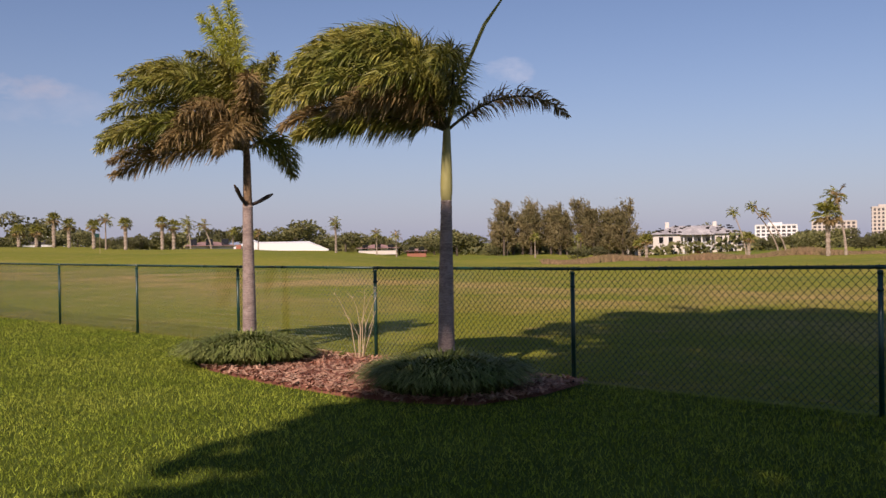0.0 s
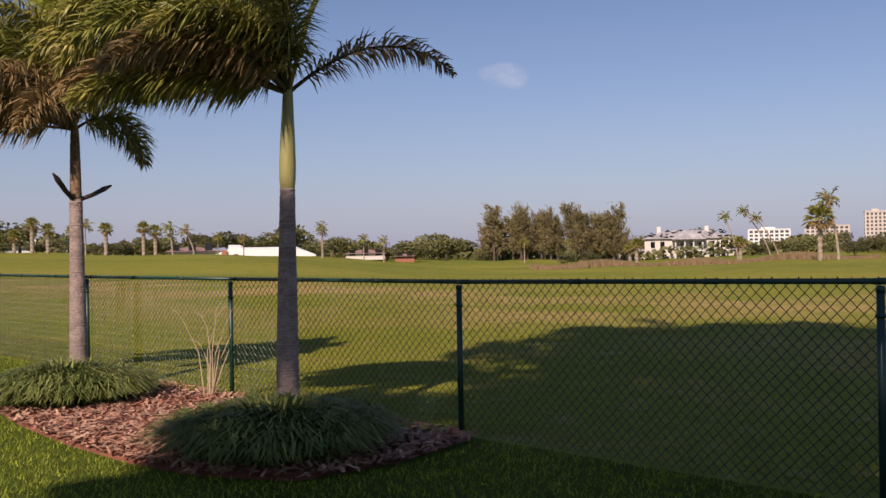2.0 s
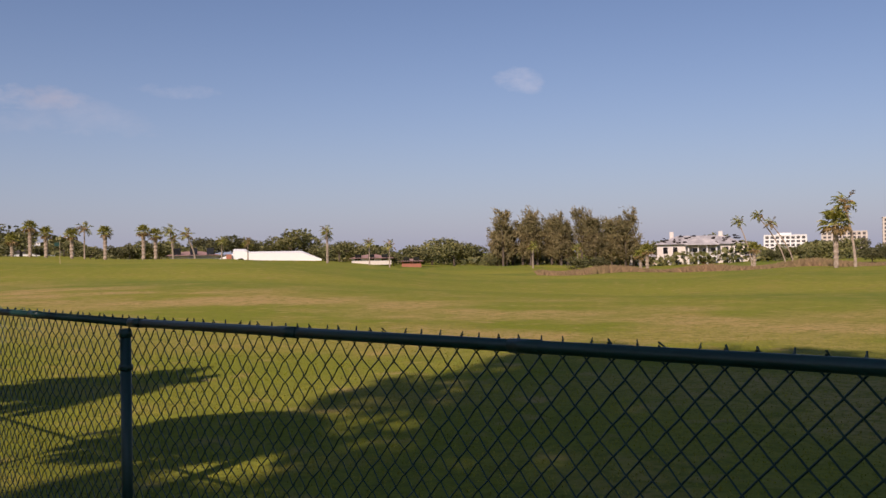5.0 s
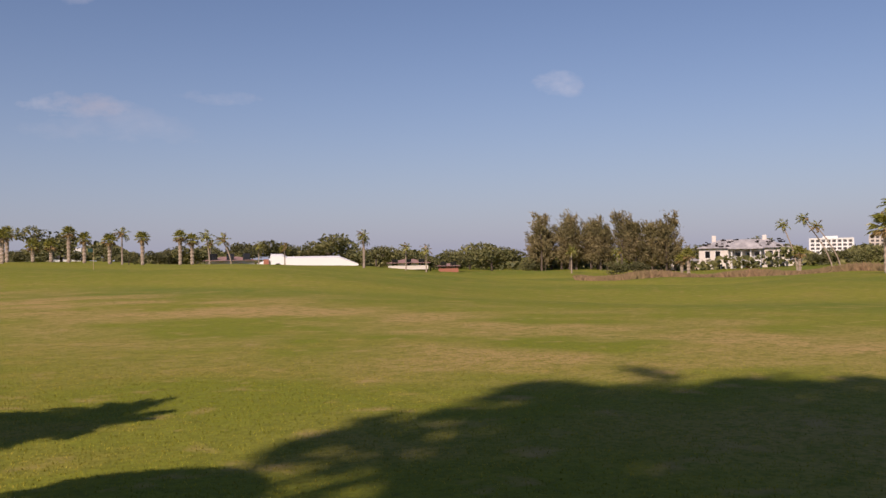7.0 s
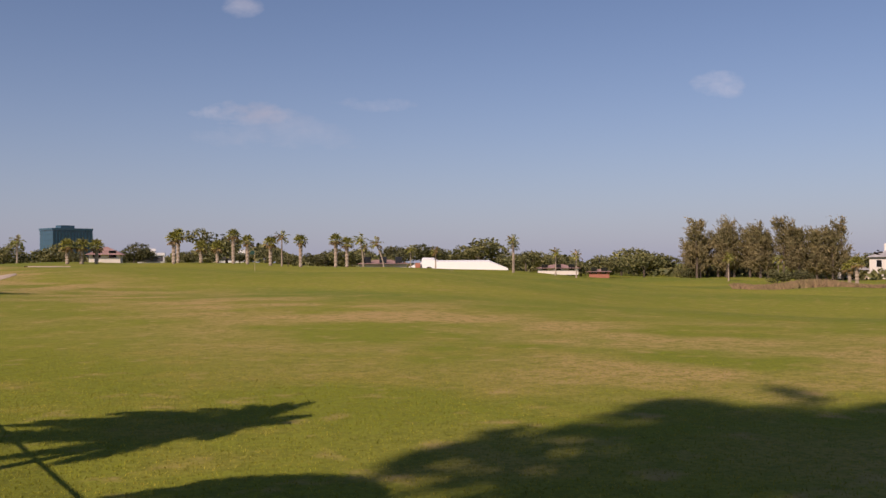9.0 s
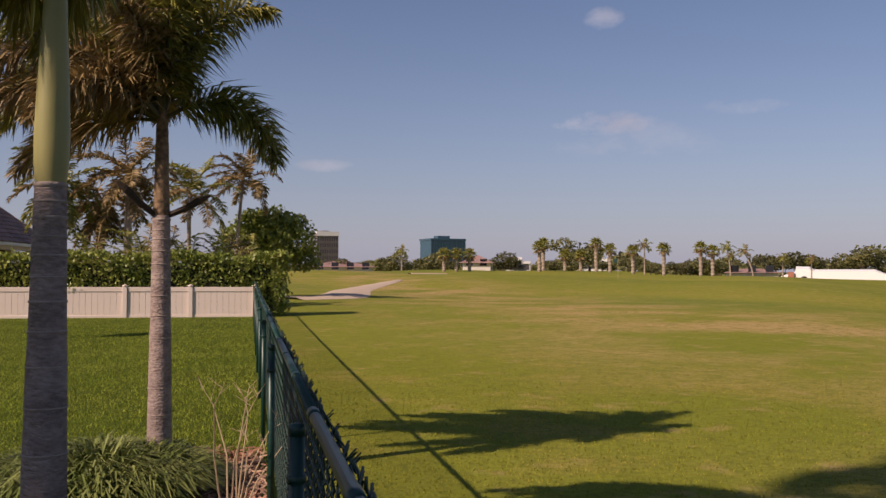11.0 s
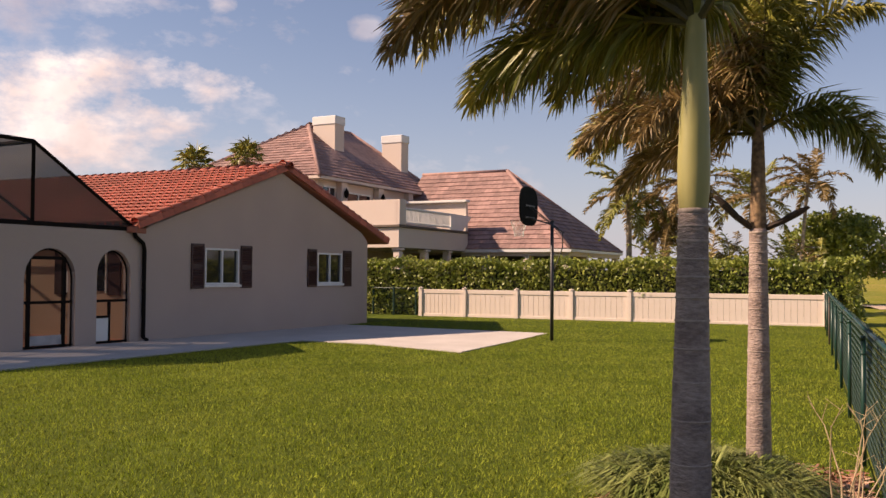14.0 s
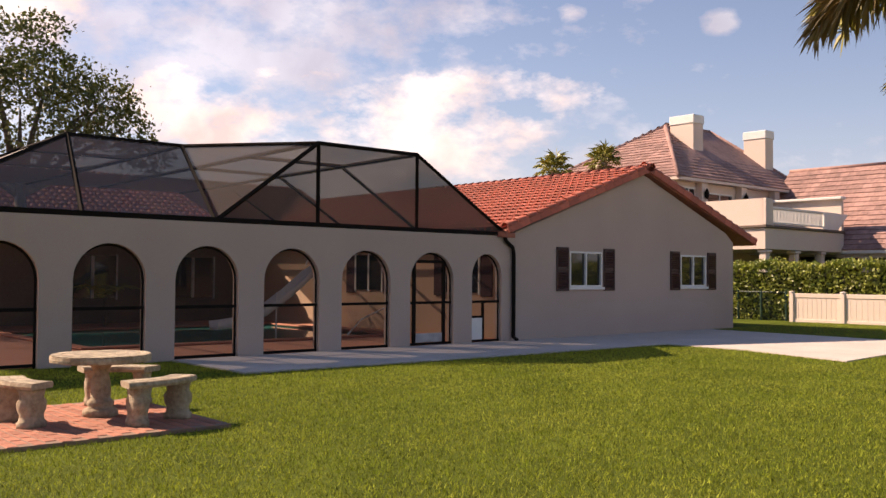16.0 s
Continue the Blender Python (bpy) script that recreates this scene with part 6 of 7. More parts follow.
simple_palm("royal_palm", "tall palm with a pale trunk and drooping old fronds", -6.8, 36.0, 5.0, 0.14, 18, 2.4, 0.5, "frond", 63, WEST, leaflets=110, width=0.06, spread=(-60, 70))
simple_palm("royal_palm", "tall palm with a grey trunk and hanging brown fronds", -4.2, 35.5, 5.4, 0.17, 20, 2.5, 0.5, "frond_old", 64, WEST, leaflets=110, width=0.06, spread=(-70, 70))
simple_palm("royal_palm", "palm with a shaggy brown skirt of old fronds", -5.5, 38.0, 4.4, 0.16, 22, 2.2, 0.5, "frond_old", 65, WEST, leaflets=110, width=0.06, spread=(-80, 50))
for i, (x, y, h) in enumerate(((-3.6, 34.0, 1.6), (-2.0, 35.5, 1.3), (-0.6, 36.6, 1.5), (-5.5, 34.4, 1.4), (0.4, 38.5, 1.4), (-3.0, 39.5, 1.9))):
    simple_palm("areca_palm", "feathery green clump palm behind the hedge", x, y, h, 0.07, 16, 2.1, 0.4, "frond", 70 + i, WEST, "clump palms behind the hedge", spread=(10, 85), leaflets=50, droop=1.0)
make_tree("round_tree", "round leafy green tree at the edge of the golf course", pose(1.7, 47.2, 0.3), (0.22, 1.6),
          [(0, 0, 3.0, 1.7, 1.7, 1.4), (-1.2, 0.3, 2.8, 1.4, 1.4, 1.2), (1.2, -0.2, 2.9, 1.4, 1.4, 1.2), (0.3, 0.2, 4.0, 1.2, 1.2, 0.8), (2.0, 0.0, 2.0, 0.9, 0.9, 0.7), (-0.8, 0, 4.0, 0.9, 0.9, 0.6), (1.4, 0.3, 3.9, 0.8, 0.8, 0.6)], 9000, 0.13, "leaf", 12)
make_tree("yard_tree", "tall dark leafy tree rising behind the pool enclosure", pose(-29.6, 9.3, 0.9), (0.3, 3.5),
          [(0, 0, 5.8, 2.6, 2.6, 1.8), (-1.5, -2.2, 6.4, 2.4, 2.4, 1.7), (0.8, 1.8, 6.0, 1.8, 1.8, 1.2), (-0.5, -0.8, 7.6, 1.8, 1.8, 1.2), (0.6, 3.0, 5.4, 1.3, 1.3, 0.8), (0.2, 0.8, 7.0, 1.5, 1.5, 0.9), (-2, -4, 6, 2.5, 2.5, 1.8), (1.2, 3.6, 4.6, 0.9, 0.9, 0.6), (1.0, 2.4, 6.4, 0.9, 0.9, 0.5), (0.4, 0.4, 8.4, 0.9, 0.9, 0.5), (-0.6, -2.4, 8.0, 1.0, 1.0, 0.6)], 18050, 0.088, "leaf_dark", 13)

# ---- the far side of the golf course ----


def at_az(az, dist):
    """A plan point by bearing (degrees from +X) and distance from the fence."""
    return dist * math.cos(radians(az)), dist * math.sin(radians(az))


def bearing(px_az, dist):
    x, y = at_az(px_az, dist)
    return x, y, float(ground_z(x, y))


tree_kinds = []
rng = random.Random(17)
for k in range(7):
    lobes = []
    n = rng.randint(6, 9)
    for j in range(n):
        lobes.append((rng.uniform(-2.6, 2.6), rng.uniform(-2.6, 2.6), rng.uniform(2.0, 4.6), rng.uniform(1.2, 2.2), rng.uniform(1.2, 2.2), rng.uniform(0.9, 1.5)))
    base = make_tree("far_tree", ["spreading dark green tree beyond the fairway", "olive green broadleaf tree beyond the fairway", "dense rounded tree on the far edge of the course"][k % 3], pose(0, 0, -50), (0.2, 2.2), lobes, 2200, 0.27, "leaf_far", 200 + k, "trees along the far edge", limbs=True)
    tree_kinds.append(base)
used = set()
for i in range(110):
    az = -4 + 108 * (i + rng.random()) / 110
    dist = rng.uniform(165, 235) if az < 82 else rng.uniform(150, 210)
    if 34 < az < 41 and dist < 215:
        dist = 240
    if 22 < az < 32:
        dist = rng.uniform(265, 300)
    if 49 < az < 57:
        dist = rng.uniform(212, 240)
    x, y, z = bearing(az, dist)
    s = rng.uniform(0.62, 1.28) * (dist / 200) * (1.15 if 44 < az < 57 else 0.9 if az < 68 else 0.55)
    m_ = pose(x, y, z - 0.2, 0, 0, rng.uniform(0, 360)) @ Matrix.Diagonal((s * 1.15, s * 1.15, s, 1))
    kind = tree_kinds[rng.randrange(7)]
    if kind.name not in used:
        used.add(kind.name)
        kind.matrix_world = m_
    else:
        copy_thing(kind, m_)
for kind in tree_kinds:
    if kind.name not in used:
        kind.matrix_world = pose(*bearing(100, 220))

# low scrub that closes the skyline behind the trees
g = np.random.default_rng(77)
n = 26000
az = np.radians(-6 + 114 * g.random(n))
dist = 225 + 60 * g.random(n)
x, y = dist * np.cos(az), dist * np.sin(az)
h = np.where(az > 1.2, 0.7, 1.0) * (2.6 + 1.6 * np.sin(az * 40) * np.sin(az * 23 + 1) + 1.0 * np.sin(az * 95))
z = ground_z(x, y) + g.random(n) ** 0.7 * np.maximum(h, 0.8)
c = np.stack([x, y, z], 1)
a = g.normal(size=(n, 3))
a /= np.linalg.norm(a, axis=1)[:, None]
s = np.cross(a, g.normal(size=(n, 3)))
s /= np.linalg.norm(s, axis=1)[:, None]
k = (0.5 + 0.5 * g.random(n))[:, None]
v = np.stack([c - a * k, c + s * k * 0.7, c + a * k, c - s * k * 0.7], 1).reshape(-1, 3)
tagged(new("far_woods", fast_mesh("far_woods", v, np.arange(4 * n).reshape(-1, 4), "leaf_far")), "low woods closing the far edge of the course", "woods", kind="stuff")


def casuarina(x, y, h, seed):
    """A tall feathery pine: many upswept plumes."""
    z0 = float(ground_z(x, y))
    root = thing("casuarina_tree", "tall feathery olive-brown casuarina in a grove", "tree", pose(x, y, z0 - 0.2), "casuarina grove")
    part("trunk", Build().tube([(0, 0, -0.3), (0.1, 0, h * 0.5), (-0.3, 0.3, h * 0.95)], [0.3, 0.2, 0.05], 6), "bark", root)
    g = np.random.default_rng(seed)
    plumes, v, f = 60, [], []
    for i in range(plumes):
        u = 0.12 + 0.86 * g.random()
        ang = 2 * math.pi * g.random()
        reach = (1.0 - 0.70 * u) * h * 0.24 * (0.5 + 0.8 * g.random()) + 0.3
        base = Vector((0.1 * math.cos(ang), 0.1 * math.sin(ang), h * u * 0.9))
        tip = Vector((-0.8 * u + reach * math.cos(ang), 0.8 * u + reach * math.sin(ang), h * u * 0.9 + reach * (0.6 + 0.8 * u)))
        for j in range(26):
            q = base.lerp(tip, 0.25 + 0.8 * g.random()) + Vector(g.normal(size=3) * 0.30)
            d = ((tip - base).normalized() + Vector(g.normal(size=3) * 0.55)).normalized()
            s = d.cross(Vector(g.normal(size=3))).normalized() * 0.09
            ln = 0.35 + 0.3 * g.random()
            b = len(v)
            v += [q - d * ln + s * 0.3, q + s, q + d * ln, q - s]
            f.append((b, b + 1, b + 2, b + 3))
    part("crown", Build().add(v, f), "needle", root)


for i in range(30):
    x0, y0 = 168.3 + (188.1 - 168.3) * (i + 0.5) / 30, 138.3 + (110.6 - 138.3) * (i + 0.5) / 30
    casuarina(x0 + rng.uniform(-3, 7), y0 + rng.uniform(-1.2, 1.2), rng.uniform(9.6, 14.8) * (0.82 if i in (0, 1, 29) else 1.0), 300 + i)

# cabbage palms in a row


def fan_palm(name, label, x, y, h, r, size, seed, group="cabbage palms on the course"):
    """A cabbage palm: bristly trunk and a round head of folded fan leaves."""
    root = thing(name, label, "palm tree", pose(x, y, float(ground_z(x, y))), group)
    g = np.random.default_rng(seed)
    prof = [(r * 1.1, -0.4)] + [(r * (0.85 + 0.3 * (k % 2) + 0.15 * k / 14), h * k / 14) for k in range(15)]
    part("trunk", Build().lathe(prof, (0, 0, 0), 9), "bark_pale", root)
    for k in range(30):
        az, el = 2 * math.pi * (k * 0.618 % 1), radians(-50 + 130 * ((k + 0.5) / 30) ** 0.85 + 6 * g.normal())
        d = Vector((math.cos(az) * math.cos(el), math.sin(az) * math.cos(el), math.sin(el)))
        s = d.cross(Vector((0, 0, 1))).normalized()
        hub = Vector((0, 0, h)) + d * size * 0.5
        leaf = Build().tube([(0, 0, h - 0.1), hub], 0.02, 3, cap=False)
        v, f = [], []
        for j in range(15):
            a = radians(-105 + 210 * j / 14)
            out = (d * math.cos(a) + s * math.sin(a)).normalized()
            ln = size * (0.42 + 0.18 * math.cos(a)) * g.uniform(0.85, 1.15)
            mid = hub + out * ln * 0.6
            tip = mid + (out + Vector((-0.25, 0.2, -0.75))).normalized() * ln * 0.5
            w = out.cross(Vector(g.normal(size=3))).normalized() * 0.05 * size
            b = len(v)
            v += [hub, mid + w, tip, mid - w]
            f.append((b, b + 1, b + 2, b + 3))
        part("fan_leaf", leaf.add(v, f), "frond" if el > -0.3 else "frond_old", root)
    return root


cabbage = [(49.7, 138.6, 4.2), (57.6, 135.6, 4.4), (59.6, 134.7, 3.6), (62.9, 133.2, 3.6), (67.2, 131.1, 4.2), (72.2, 128.5, 4.4), (74.0, 128.0, 3.9), (45.8, 129.4, 3.6), (33, 138, 2.6), (35, 138, 2.6), (53, 137.5, 2.4), (55.5, 137, 2.4), (81.9, 26.1, 3.9), (129.3, 72.5, 3.6), (146.0, 62.0, 3.2), (140, 80, 3.0), (37.4, 139, 2.6)]
for i, (x, y, h) in enumerate(cabbage):
    big = 1.25 if i == 12 else 1.0
    fan_palm("cabbage_palm", "cabbage palm with a stout pale bristly trunk on the golf course", x, y, h, 0.27 if i != 12 else 0.2, 1.25 * big, 400 + i)
for i, (x, y, h) in enumerate(((-24.5, 30.5, 6.3), (-24.2, 34.1, 7.0))):
    fan_palm("cabbage_palm", "bushy palm crown rising behind the tiled roof", x, y, h, 0.16, 0.95, 90 + i, "palms behind the roof")
lean_palms = [(154.8, 66.3, 8.2, (-1.0, 2.0)), (157.0, 61.1, 9.0, (-1.8, 4.2)), (156.6, 59.5, 7.6, (-1.6, 3.4)), (83.3, 24.9, 5.6, (-0.3, 0.8)), (64.6, 132.6, 4.6, (0, 0)), (76.5, 127, 4.4, (-0.4, 0.3)), (79.5, 125.5, 3.8, (-1.0, 0.8)), (112.5, 132, 6.2, (0, 0)), (113.6, 133, 5.2, (0, 0)), (101, 150, 3.6, (0, 0)), (105, 147, 3.4, (0, 0)), (119.5, 122, 4, (0, 0)), (150, 100, 3.8, (0, 0)), (88, 146, 3.8, (0, 0)), (118, 126, 4.2, (0, 0)), (28.5, 150, 3.2, (0, 0)), (138, 102, 4.0, (0, 0))]
for i, (x, y, h, ln) in enumerate(lean_palms):
    simple_palm("feather_palm", "thin windblown palm on the far side of the course", x, y, h, 0.13, 14, 1.5, 0.5, "frond", 500 + i, Vector((-0.4, 0.3, 0)), "thin palms on the course", lean=ln, leaflets=26, width=0.10)


def block_building(name, label, x, y, wide, deep, high, turn, wall, glass_mat, floors, cols, z0=0.0, category="building", mullion=0.5):
    """A far building: body, a window band for each floor, piers, roof slab."""
    root = thing(name, label, category, pose(x, y, z0, 0, 0, turn))
    part("body", Build().box(-wide / 2, wide / 2, -deep / 2, deep / 2, 0, high), wall, root)
    fh = high / floors
    for k in range(floors):
        zf = k * fh
        bands = Build().box(-wide / 2 - 0.1, wide / 2 + 0.1, -deep / 2 - 0.1, deep / 2 + 0.1, zf + fh * 0.25, zf + fh * 0.85)
        part("window_band", bands, glass_mat, root)
    for k in range(cols + 1):
        xx = -wide / 2 + wide * k / cols
        part("pier", Build().box(xx - mullion / 2, xx + mullion / 2, -deep / 2 - 0.3, -deep / 2 - 0.105, 0, high), wall, root)
    part("roof_slab", Build().box(-wide / 2 - 0.4, wide / 2 + 0.4, -deep / 2 - 0.4, deep / 2 + 0.4, high, high + fh * 0.35), wall, root)
    part("plant_room", Build().box(-wide * 0.2, wide * 0.15, -deep * 0.2, deep * 0.2, high + fh * 0.36, high + fh * 0.9), wall, root)
    return root


block_building("office_tower", "pale office tower with dark window bands beyond the trees", 43, 415, 9.5, 12, 17.0, 8, "office_grid", "dark_glass_band", 6, 9, 0.8, "office building", 0.3)
part("sign_band", Build().box(-5.1, 5.1, -6.6, 6.6, 17.05, 19.0), "white", bpy.data.objects["office_tower"], "white top storey")
block_building("glass_office", "wide blue-green glass office block beyond the trees", 103, 436, 17.8, 14, 15.5, 10, "blue_glass", "blue_glass", 6, 12, 1.6, "office building", 0.25)
spire = thing("spire", "thin white spire beside the office block", "spire", pose(114.5, 436, 1.5))
part("shaft", Build().lathe([(0.7, 0), (0.55, 10), (0.05, 17.5)], sides=6), "white", spire)
block_building("apartment_tower", "pale high-rise apartments in the distance", 657, 223, 28, 16, 12.0, -70, "tower", "dark_glass_band", 5, 9, 0, "apartment block", 1.2)
block_building("apartment_tower", "pale tall apartment tower in the distance", 668, 194, 13, 16, 21, -70, "tower", "dark_glass_band", 8, 5, 0, "apartment block", 1.2)
block_building("apartment_tower", "white low apartments in the distance", 560, 225, 24, 12, 9.0, -68, "white", "dark_glass_band", 4, 8, 0, "apartment block", 1.0)
block_building("apartment_tower", "white low apartments in the distance", 640, 250, 10, 12, 9.0, -68, "white", "dark_glass_band", 4, 5, 0, "apartment block", 1.0)
block_building("white_house", "flat white modern house behind the palms", 86, 205, 12, 6, 2.2, 66, "white", "dark_glass_band", 1, 4, 2.0, "house", 0.5)
block_building("white_house", "flat white modern house behind the trees", 62, 190, 6, 5, 1.6, 70, "white", "dark_glass_band", 1, 3, 1.9, "house", 0.5)


def low_house(name, label, x, y, wide, deep, wall_h, roof_h, turn, wall, roof):
    z = float(ground_z(x, y))
    root = thing(name, label, "house", pose(x, y, z - 0.1, 0, 0, turn))
    part("wall", Build().box(-wide / 2, wide / 2, -deep / 2, deep / 2, 0, wall_h), wall, root)
    o = 0.6
    e = [(-wide / 2 - o, -deep / 2 - o, wall_h), (wide / 2 + o, -deep / 2 - o, wall_h), (wide / 2 + o, deep / 2 + o, wall_h), (-wide / 2 - o, deep / 2 + o, wall_h), (-wide / 2 + deep * 0.45, 0, wall_h + roof_h), (wide / 2 - deep * 0.45, 0, wall_h + roof_h)]
    part("roof", Build().add(e, [(0, 1, 5, 4), (1, 2, 5), (2, 3, 4, 5), (3, 0, 4), (3, 2, 1, 0)]), roof, root)
    n = max(2, int(wide / 2.6))
    for k in range(n):
        xx = -wide / 2 + wide * (k + 0.5) / n
        part("window", Build().box(xx - 0.6, xx + 0.6, -deep / 2 - 0.05, -deep / 2 - 0.002, 0.9, 2.1), "pane", root)


low_house("far_house", "low pale house with a grey-pink roof across the course", 19.0, 158.5, 10.5, 9, 1.3, 1.1, 0, "villa", "roof_mauve")
low_house("far_house", "low brick-red house across the course", 133, 129.5, 4.0, 4, 1.25, 0.5, -45, "brick", "roof_mauve")
low_house("far_house", "low grey-roofed house across the course", 127, 135, 8, 7, 1.3, 0.8, -44, "villa", "roof_mauve")
low_house("far_house", "low house half hidden behind a mound", 84, 133, 8, 6, 0.9, 0.7, -32, "villa", "roof_mauve")
low_house("far_house", "low pavilion with a hipped roof across the course", 44, 158, 5, 5, 1.4, 1.4, -20, "villa", "roof_mauve")


def build_tent():
    """Long white covered structure under a tarpaulin."""
    root = thing("white_tent", "long low white tarpaulin-covered structure across the course", "tent", pose(118.6, 157.6, 0.2, 0, 0, -36.8))
    v = []
    prof = [(-10.8, 0.7), (-8.0, 1.6), (-7.9, 2.5), (-5.4, 2.45), (-4.5, 1.95), (6.6, 1.95), (10.6, 0.4)]
    for yy, zf in ((-3, 0.0), (-3, 0.9), (0, 1.1), (3, 0.9), (3, 0.0)):
        v += [(x, yy, z * zf) for x, z in prof]
    n = len(prof)
    f = [(r * n + k, r * n + k + 1, (r + 1) * n + k + 1, (r + 1) * n + k) for r in range(4) for k in range(n - 1)]
    part("cover", Build().add(v, f), "tent", root)
    part("brick_pile", Build().box(-9.3, -8.2, -3.6, -3.1, 0.4, 1.6), "brick", root)
    part("dark_bin", Build().lathe([(0.5, 0), (0.6, 0.2), (0.5, 0.55), (0.2, 0.65)], (-6.3, -3.6, 0.1), 8), "core", root)


build_tent()


def build_villa():
    root = thing("villa", "large two-storey pale villa with an unfinished tile roof", "house", pose(213, 108, -3.4, 0, 0, -62.6))
    part("main_block", Build().box(-8.5, 12.5, -5, 6, 0, 6.2), "villa", root)
    part("side_wing", Build().box(-15.5, -8.55, -4.2, 5, 0, 3.2), "villa", root)
    part("garage_wing", Build().box(12.55, 15.5, -4.2, 5, 0, 3.2), "villa", root)

    def hip(x0, x1, y0, y1, z, h, name="roof"):
        o, d = 0.7, (y1 - y0) / 2
        e = [(x0 - o, y0 - o, z), (x1 + o, y0 - o, z), (x1 + o, y1 + o, z), (x0 - o, y1 + o, z), (x0 + d * 0.9, (y0 + y1) / 2, z + h), (x1 - d * 0.9, (y0 + y1) / 2, z + h)]
        part(name, Build().add(e, [(0, 1, 5, 4), (1, 2, 5), (2, 3, 4, 5), (3, 0, 4), (3, 2, 1, 0)]), "villa_roof", root)

    hip(-8.5, 12.5, -5, 6, 6.2, 2.2)
    hip(-15.5, -8.6, -4.2, 5, 3.2, 1.5)
    hip(12.6, 15.5, -4.2, 5, 3.2, 1.2)
    hip(-1.0, 6.0, -7.4, -4.6, 6.0, 1.5)
    g = random.Random(4)
    piles = Build()
    for k in range(46):
        xx, yy = g.uniform(-8, 12), g.uniform(-5.2, 0)
        zz = 6.25 + (yy + 5.7) * 0.36
        piles.box(xx, xx + g.uniform(0.4, 1.0), yy, yy + 0.3, zz, zz + g.uniform(0.15, 0.35))
    tagged(part("tile_stacks", piles, "bronze", root), kind="stuff")
    part("balcony", Build().box(-1.0, 6.0, -7.2, -5.02, 3.0, 3.3), "white", root)
    for xx in (-0.8, 1.5, 3.6, 5.8):
        part("column", Build().lathe([(0.22, 0), (0.2, 3), (0.18, 6.0)], (xx, -7.0, 0), 8), "white", root)
    part("balcony_rail", Build().box(-0.9, 5.9, -7.15, -7.05, 4.1, 4.2), "white", root)
    bal = Build().box(-0.04, 0.04, -0.04, 0.04, 3.3, 4.1).mesh("baluster", M["white"])
    for k in range(24):
        part("baluster", bal, "", root).location = (-0.7 + 0.28 * k, -7.1, 0)
    for xx, zz in ((-7.0, 3.9), (-4.6, 3.9), (0.2, 3.6), (2.6, 3.6), (4.6, 3.6), (7.6, 3.9), (10.2, 3.9), (-7.0, 0.8), (-4.6, 0.8), (0.2, 0.3), (7.6, 0.8), (10.2, 0.8)):
        w = part("window", Build().box(xx, xx + 1.1, -5.06, -5.002, zz, zz + 1.6), "pane", root)
        part("window_frame", Build().box(xx - 0.12, xx - 0.002, -5.1, -5.002, zz, zz + 1.7), "white", w)
        part("window_frame", Build().box(xx + 1.102, xx + 1.2, -5.1, -5.002, zz, zz + 1.7), "white", w)
    part("door", Build().box(2.4, 3.8, -5.06, -5.002, 0, 2.4), "brick", root, "reddish entrance door")
    for xx in (-14.6, -12.4, -10.4):
        part("window", Build().box(xx, xx + 1.2, -4.26, -4.202, 0.7, 2.1), "pane", root)
    part("panel", Build().box(-9.9, -8.9, -4.3, -4.262, 0.3, 1.6), "sand", root, "plywood panel")
    for xx in (-5.5, 6.5):
        part("chimney", Build().box(xx, xx + 1.0, 0, 1.0, 7.5, 9.4, 0.05), "villa", root)
    part("site_fence", Build().box(-17, 17, -9.0, -8.9, -0.2, 1.1), "dark_glass_band", root, "low dark site screen")
    sand_v = Build().lathe([(4.5, 0.0), (3.4, 0.5), (1.8, 0.9), (0.2, 1.0)], (-8.0, -11, -0.1), 14)
    solid("sand_heap", sand_v, "sand", "pale sand heap in front of the villa", "sand heap", m=pose(213, 108, -3.4, 0, 0, -62.6), smooth=True)


build_villa()

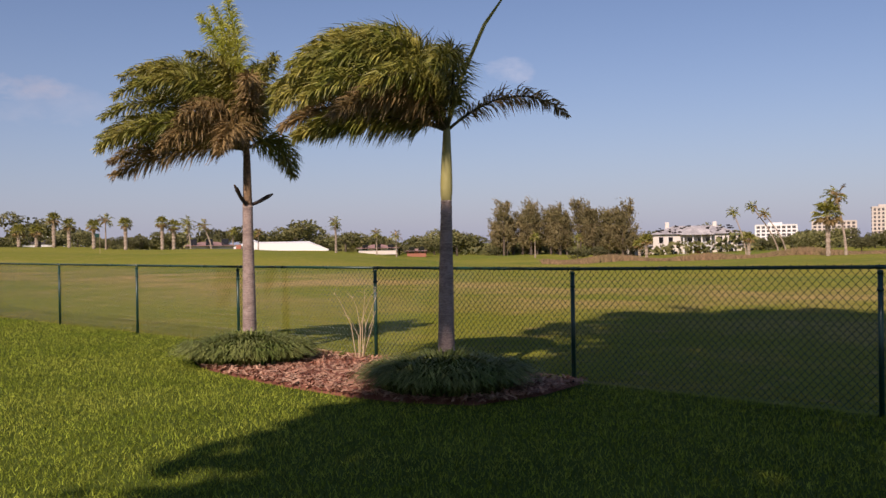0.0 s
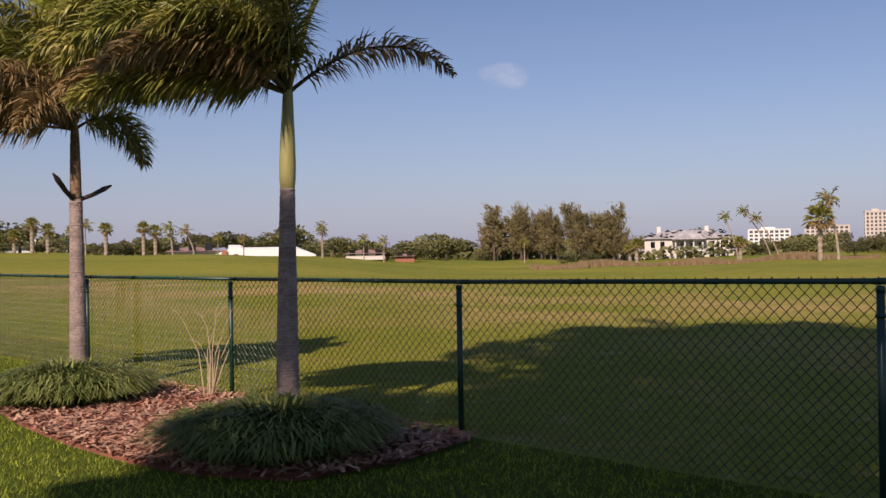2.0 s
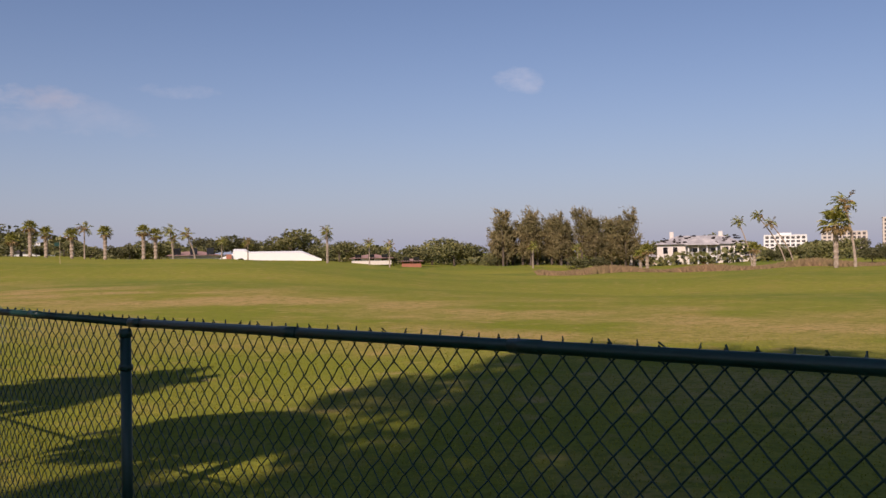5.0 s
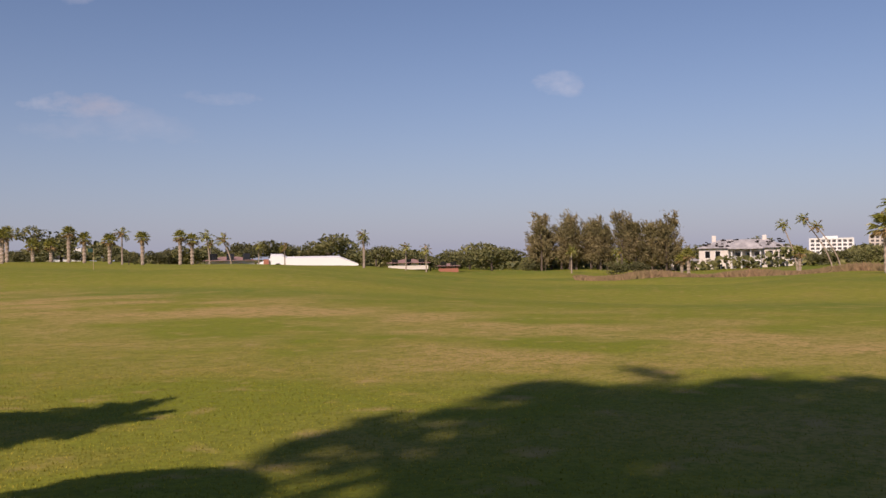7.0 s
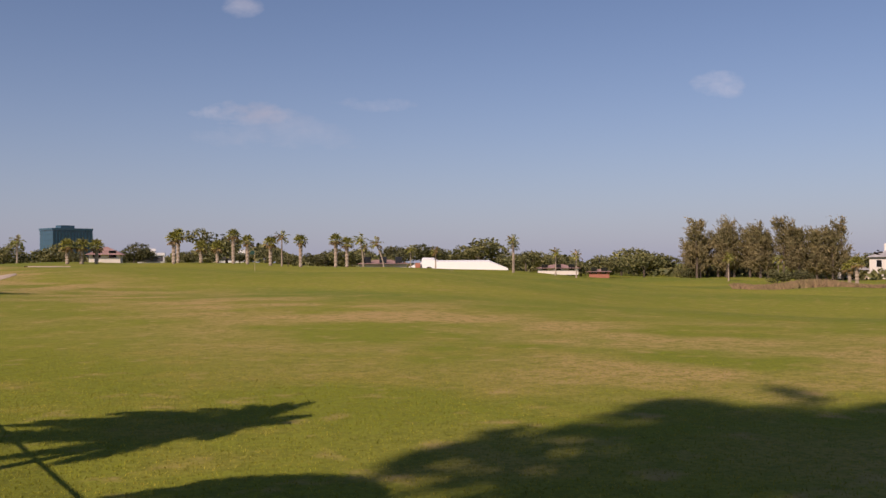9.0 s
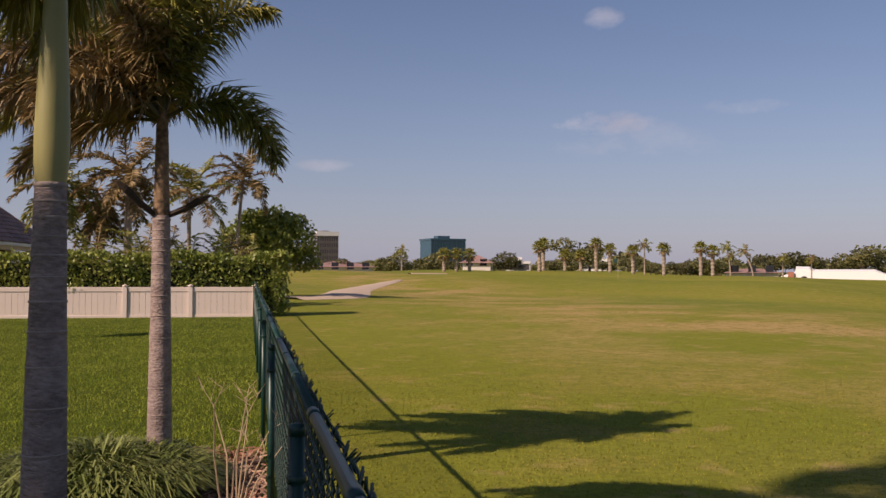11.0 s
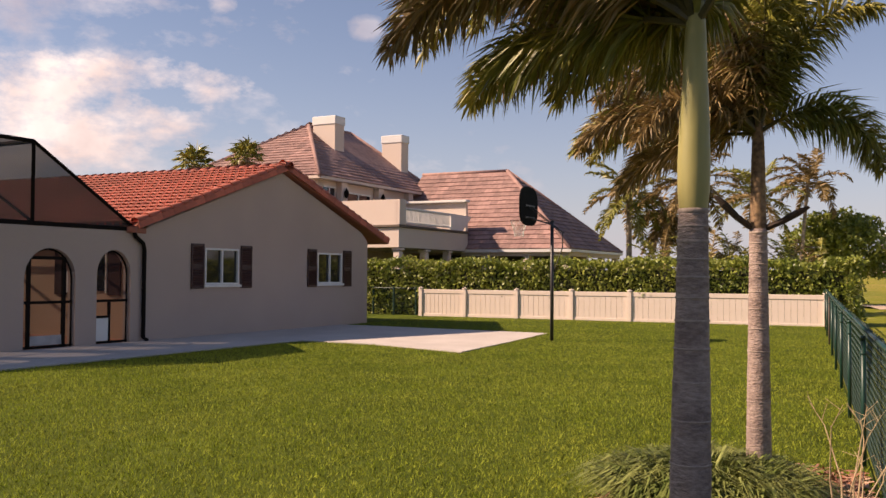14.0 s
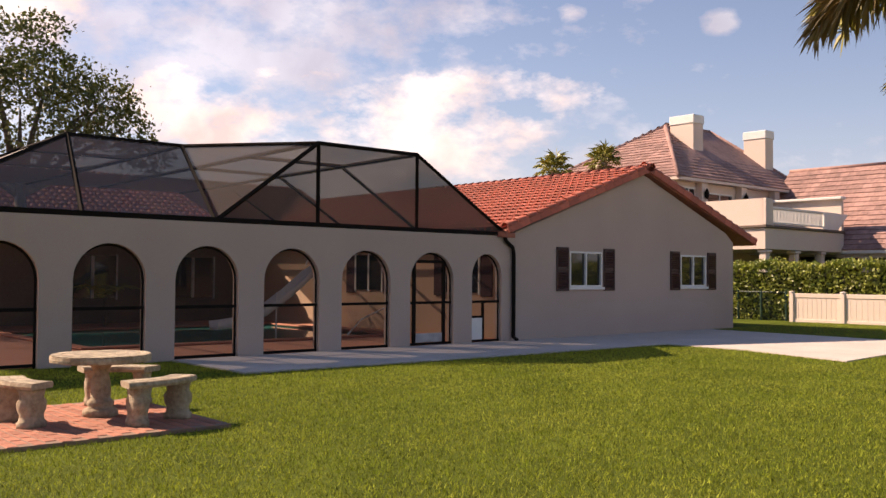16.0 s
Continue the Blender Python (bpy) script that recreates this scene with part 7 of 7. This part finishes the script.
# reeds along the pond edge in front of the villa
g = np.random.default_rng(15)
n = 9000
az = np.radians(15 + 21 * g.random(n))
dist = 128 + 7 * g.random(n) + 4 * np.sin(az * 40)
x, y = dist * np.cos(az), dist * np.sin(az)
z = ground_z(x, y)
h = 0.35 + 0.8 * g.random(n) * (0.6 + 0.4 * np.sin(az * 60))
w = 0.06 + 0.08 * g.random(n)
lx = 0.3 * g.normal(size=n)
v = np.stack([np.stack([x - w, y + w, z - 0.1], 1), np.stack([x + w, y - w, z - 0.1], 1), np.stack([x + lx, y - lx, z + h], 1)], 1).reshape(-1, 3)
tagged(new("reeds", fast_mesh("reeds", v, np.arange(3 * n).reshape(-1, 3), "reed")), "dry brown reeds along the pond edge", "reeds", kind="stuff")

flag = thing("golf_flag", "golf flagstick with a small dark flag on the green", "golf flag", pose(38.3, 84.0, float(ground_z(38.3, 84.0))))
part("stick", Build().tube([(0, 0, -0.1), (0, 0, 2.1)], 0.02, 5), "straw", flag)
part("pennant", Build().add([(0, 0, 2.1), (0, 0, 1.7), (-0.4, 0.3, 1.72), (-0.4, 0.3, 2.08), (0.01, 0.01, 2.1), (0.01, 0.01, 1.7)], [(0, 1, 2, 3), (3, 2, 5, 4)]), "vinyl_green", flag)

# ---- brick pad, brick by brick ----


def build_pad():
    root = thing("brick_pad", "square pad of red bricks set in the lawn", "brick pad", pose(PAD_C[0], PAD_C[1], 0.0, 0, 0, math.degrees(PAD_TURN)), kind="structure")
    (x0, y0), (x1, y1) = PAD[0], PAD[2]
    part("joint_bed", Build().box(x0, x1, y0, y1, -0.1, 0.047), "joint", root)
    brick = Build().box(-0.107, 0.107, -0.052, 0.052, 0.0, 0.052, 0.006).mesh("brick", M["brick"])
    g = random.Random(5)
    rows, cols = int((y1 - y0) / 0.122), int((x1 - x0) / 0.226)
    count = 0
    for r in range(rows):
        for c in range(cols):
            x = x0 + 0.115 + c * 0.226 + (0.113 if r % 2 else 0)
            if x + 0.1 > x1 or count > 298:
                continue
            ob = part("brick", brick, "", root)
            ob.location = (x, y0 + 0.062 + r * 0.122, g.uniform(-0.002, 0.002))
            ob.rotation_euler = (0, 0, g.uniform(-0.015, 0.015))
            count += 1


build_pad()
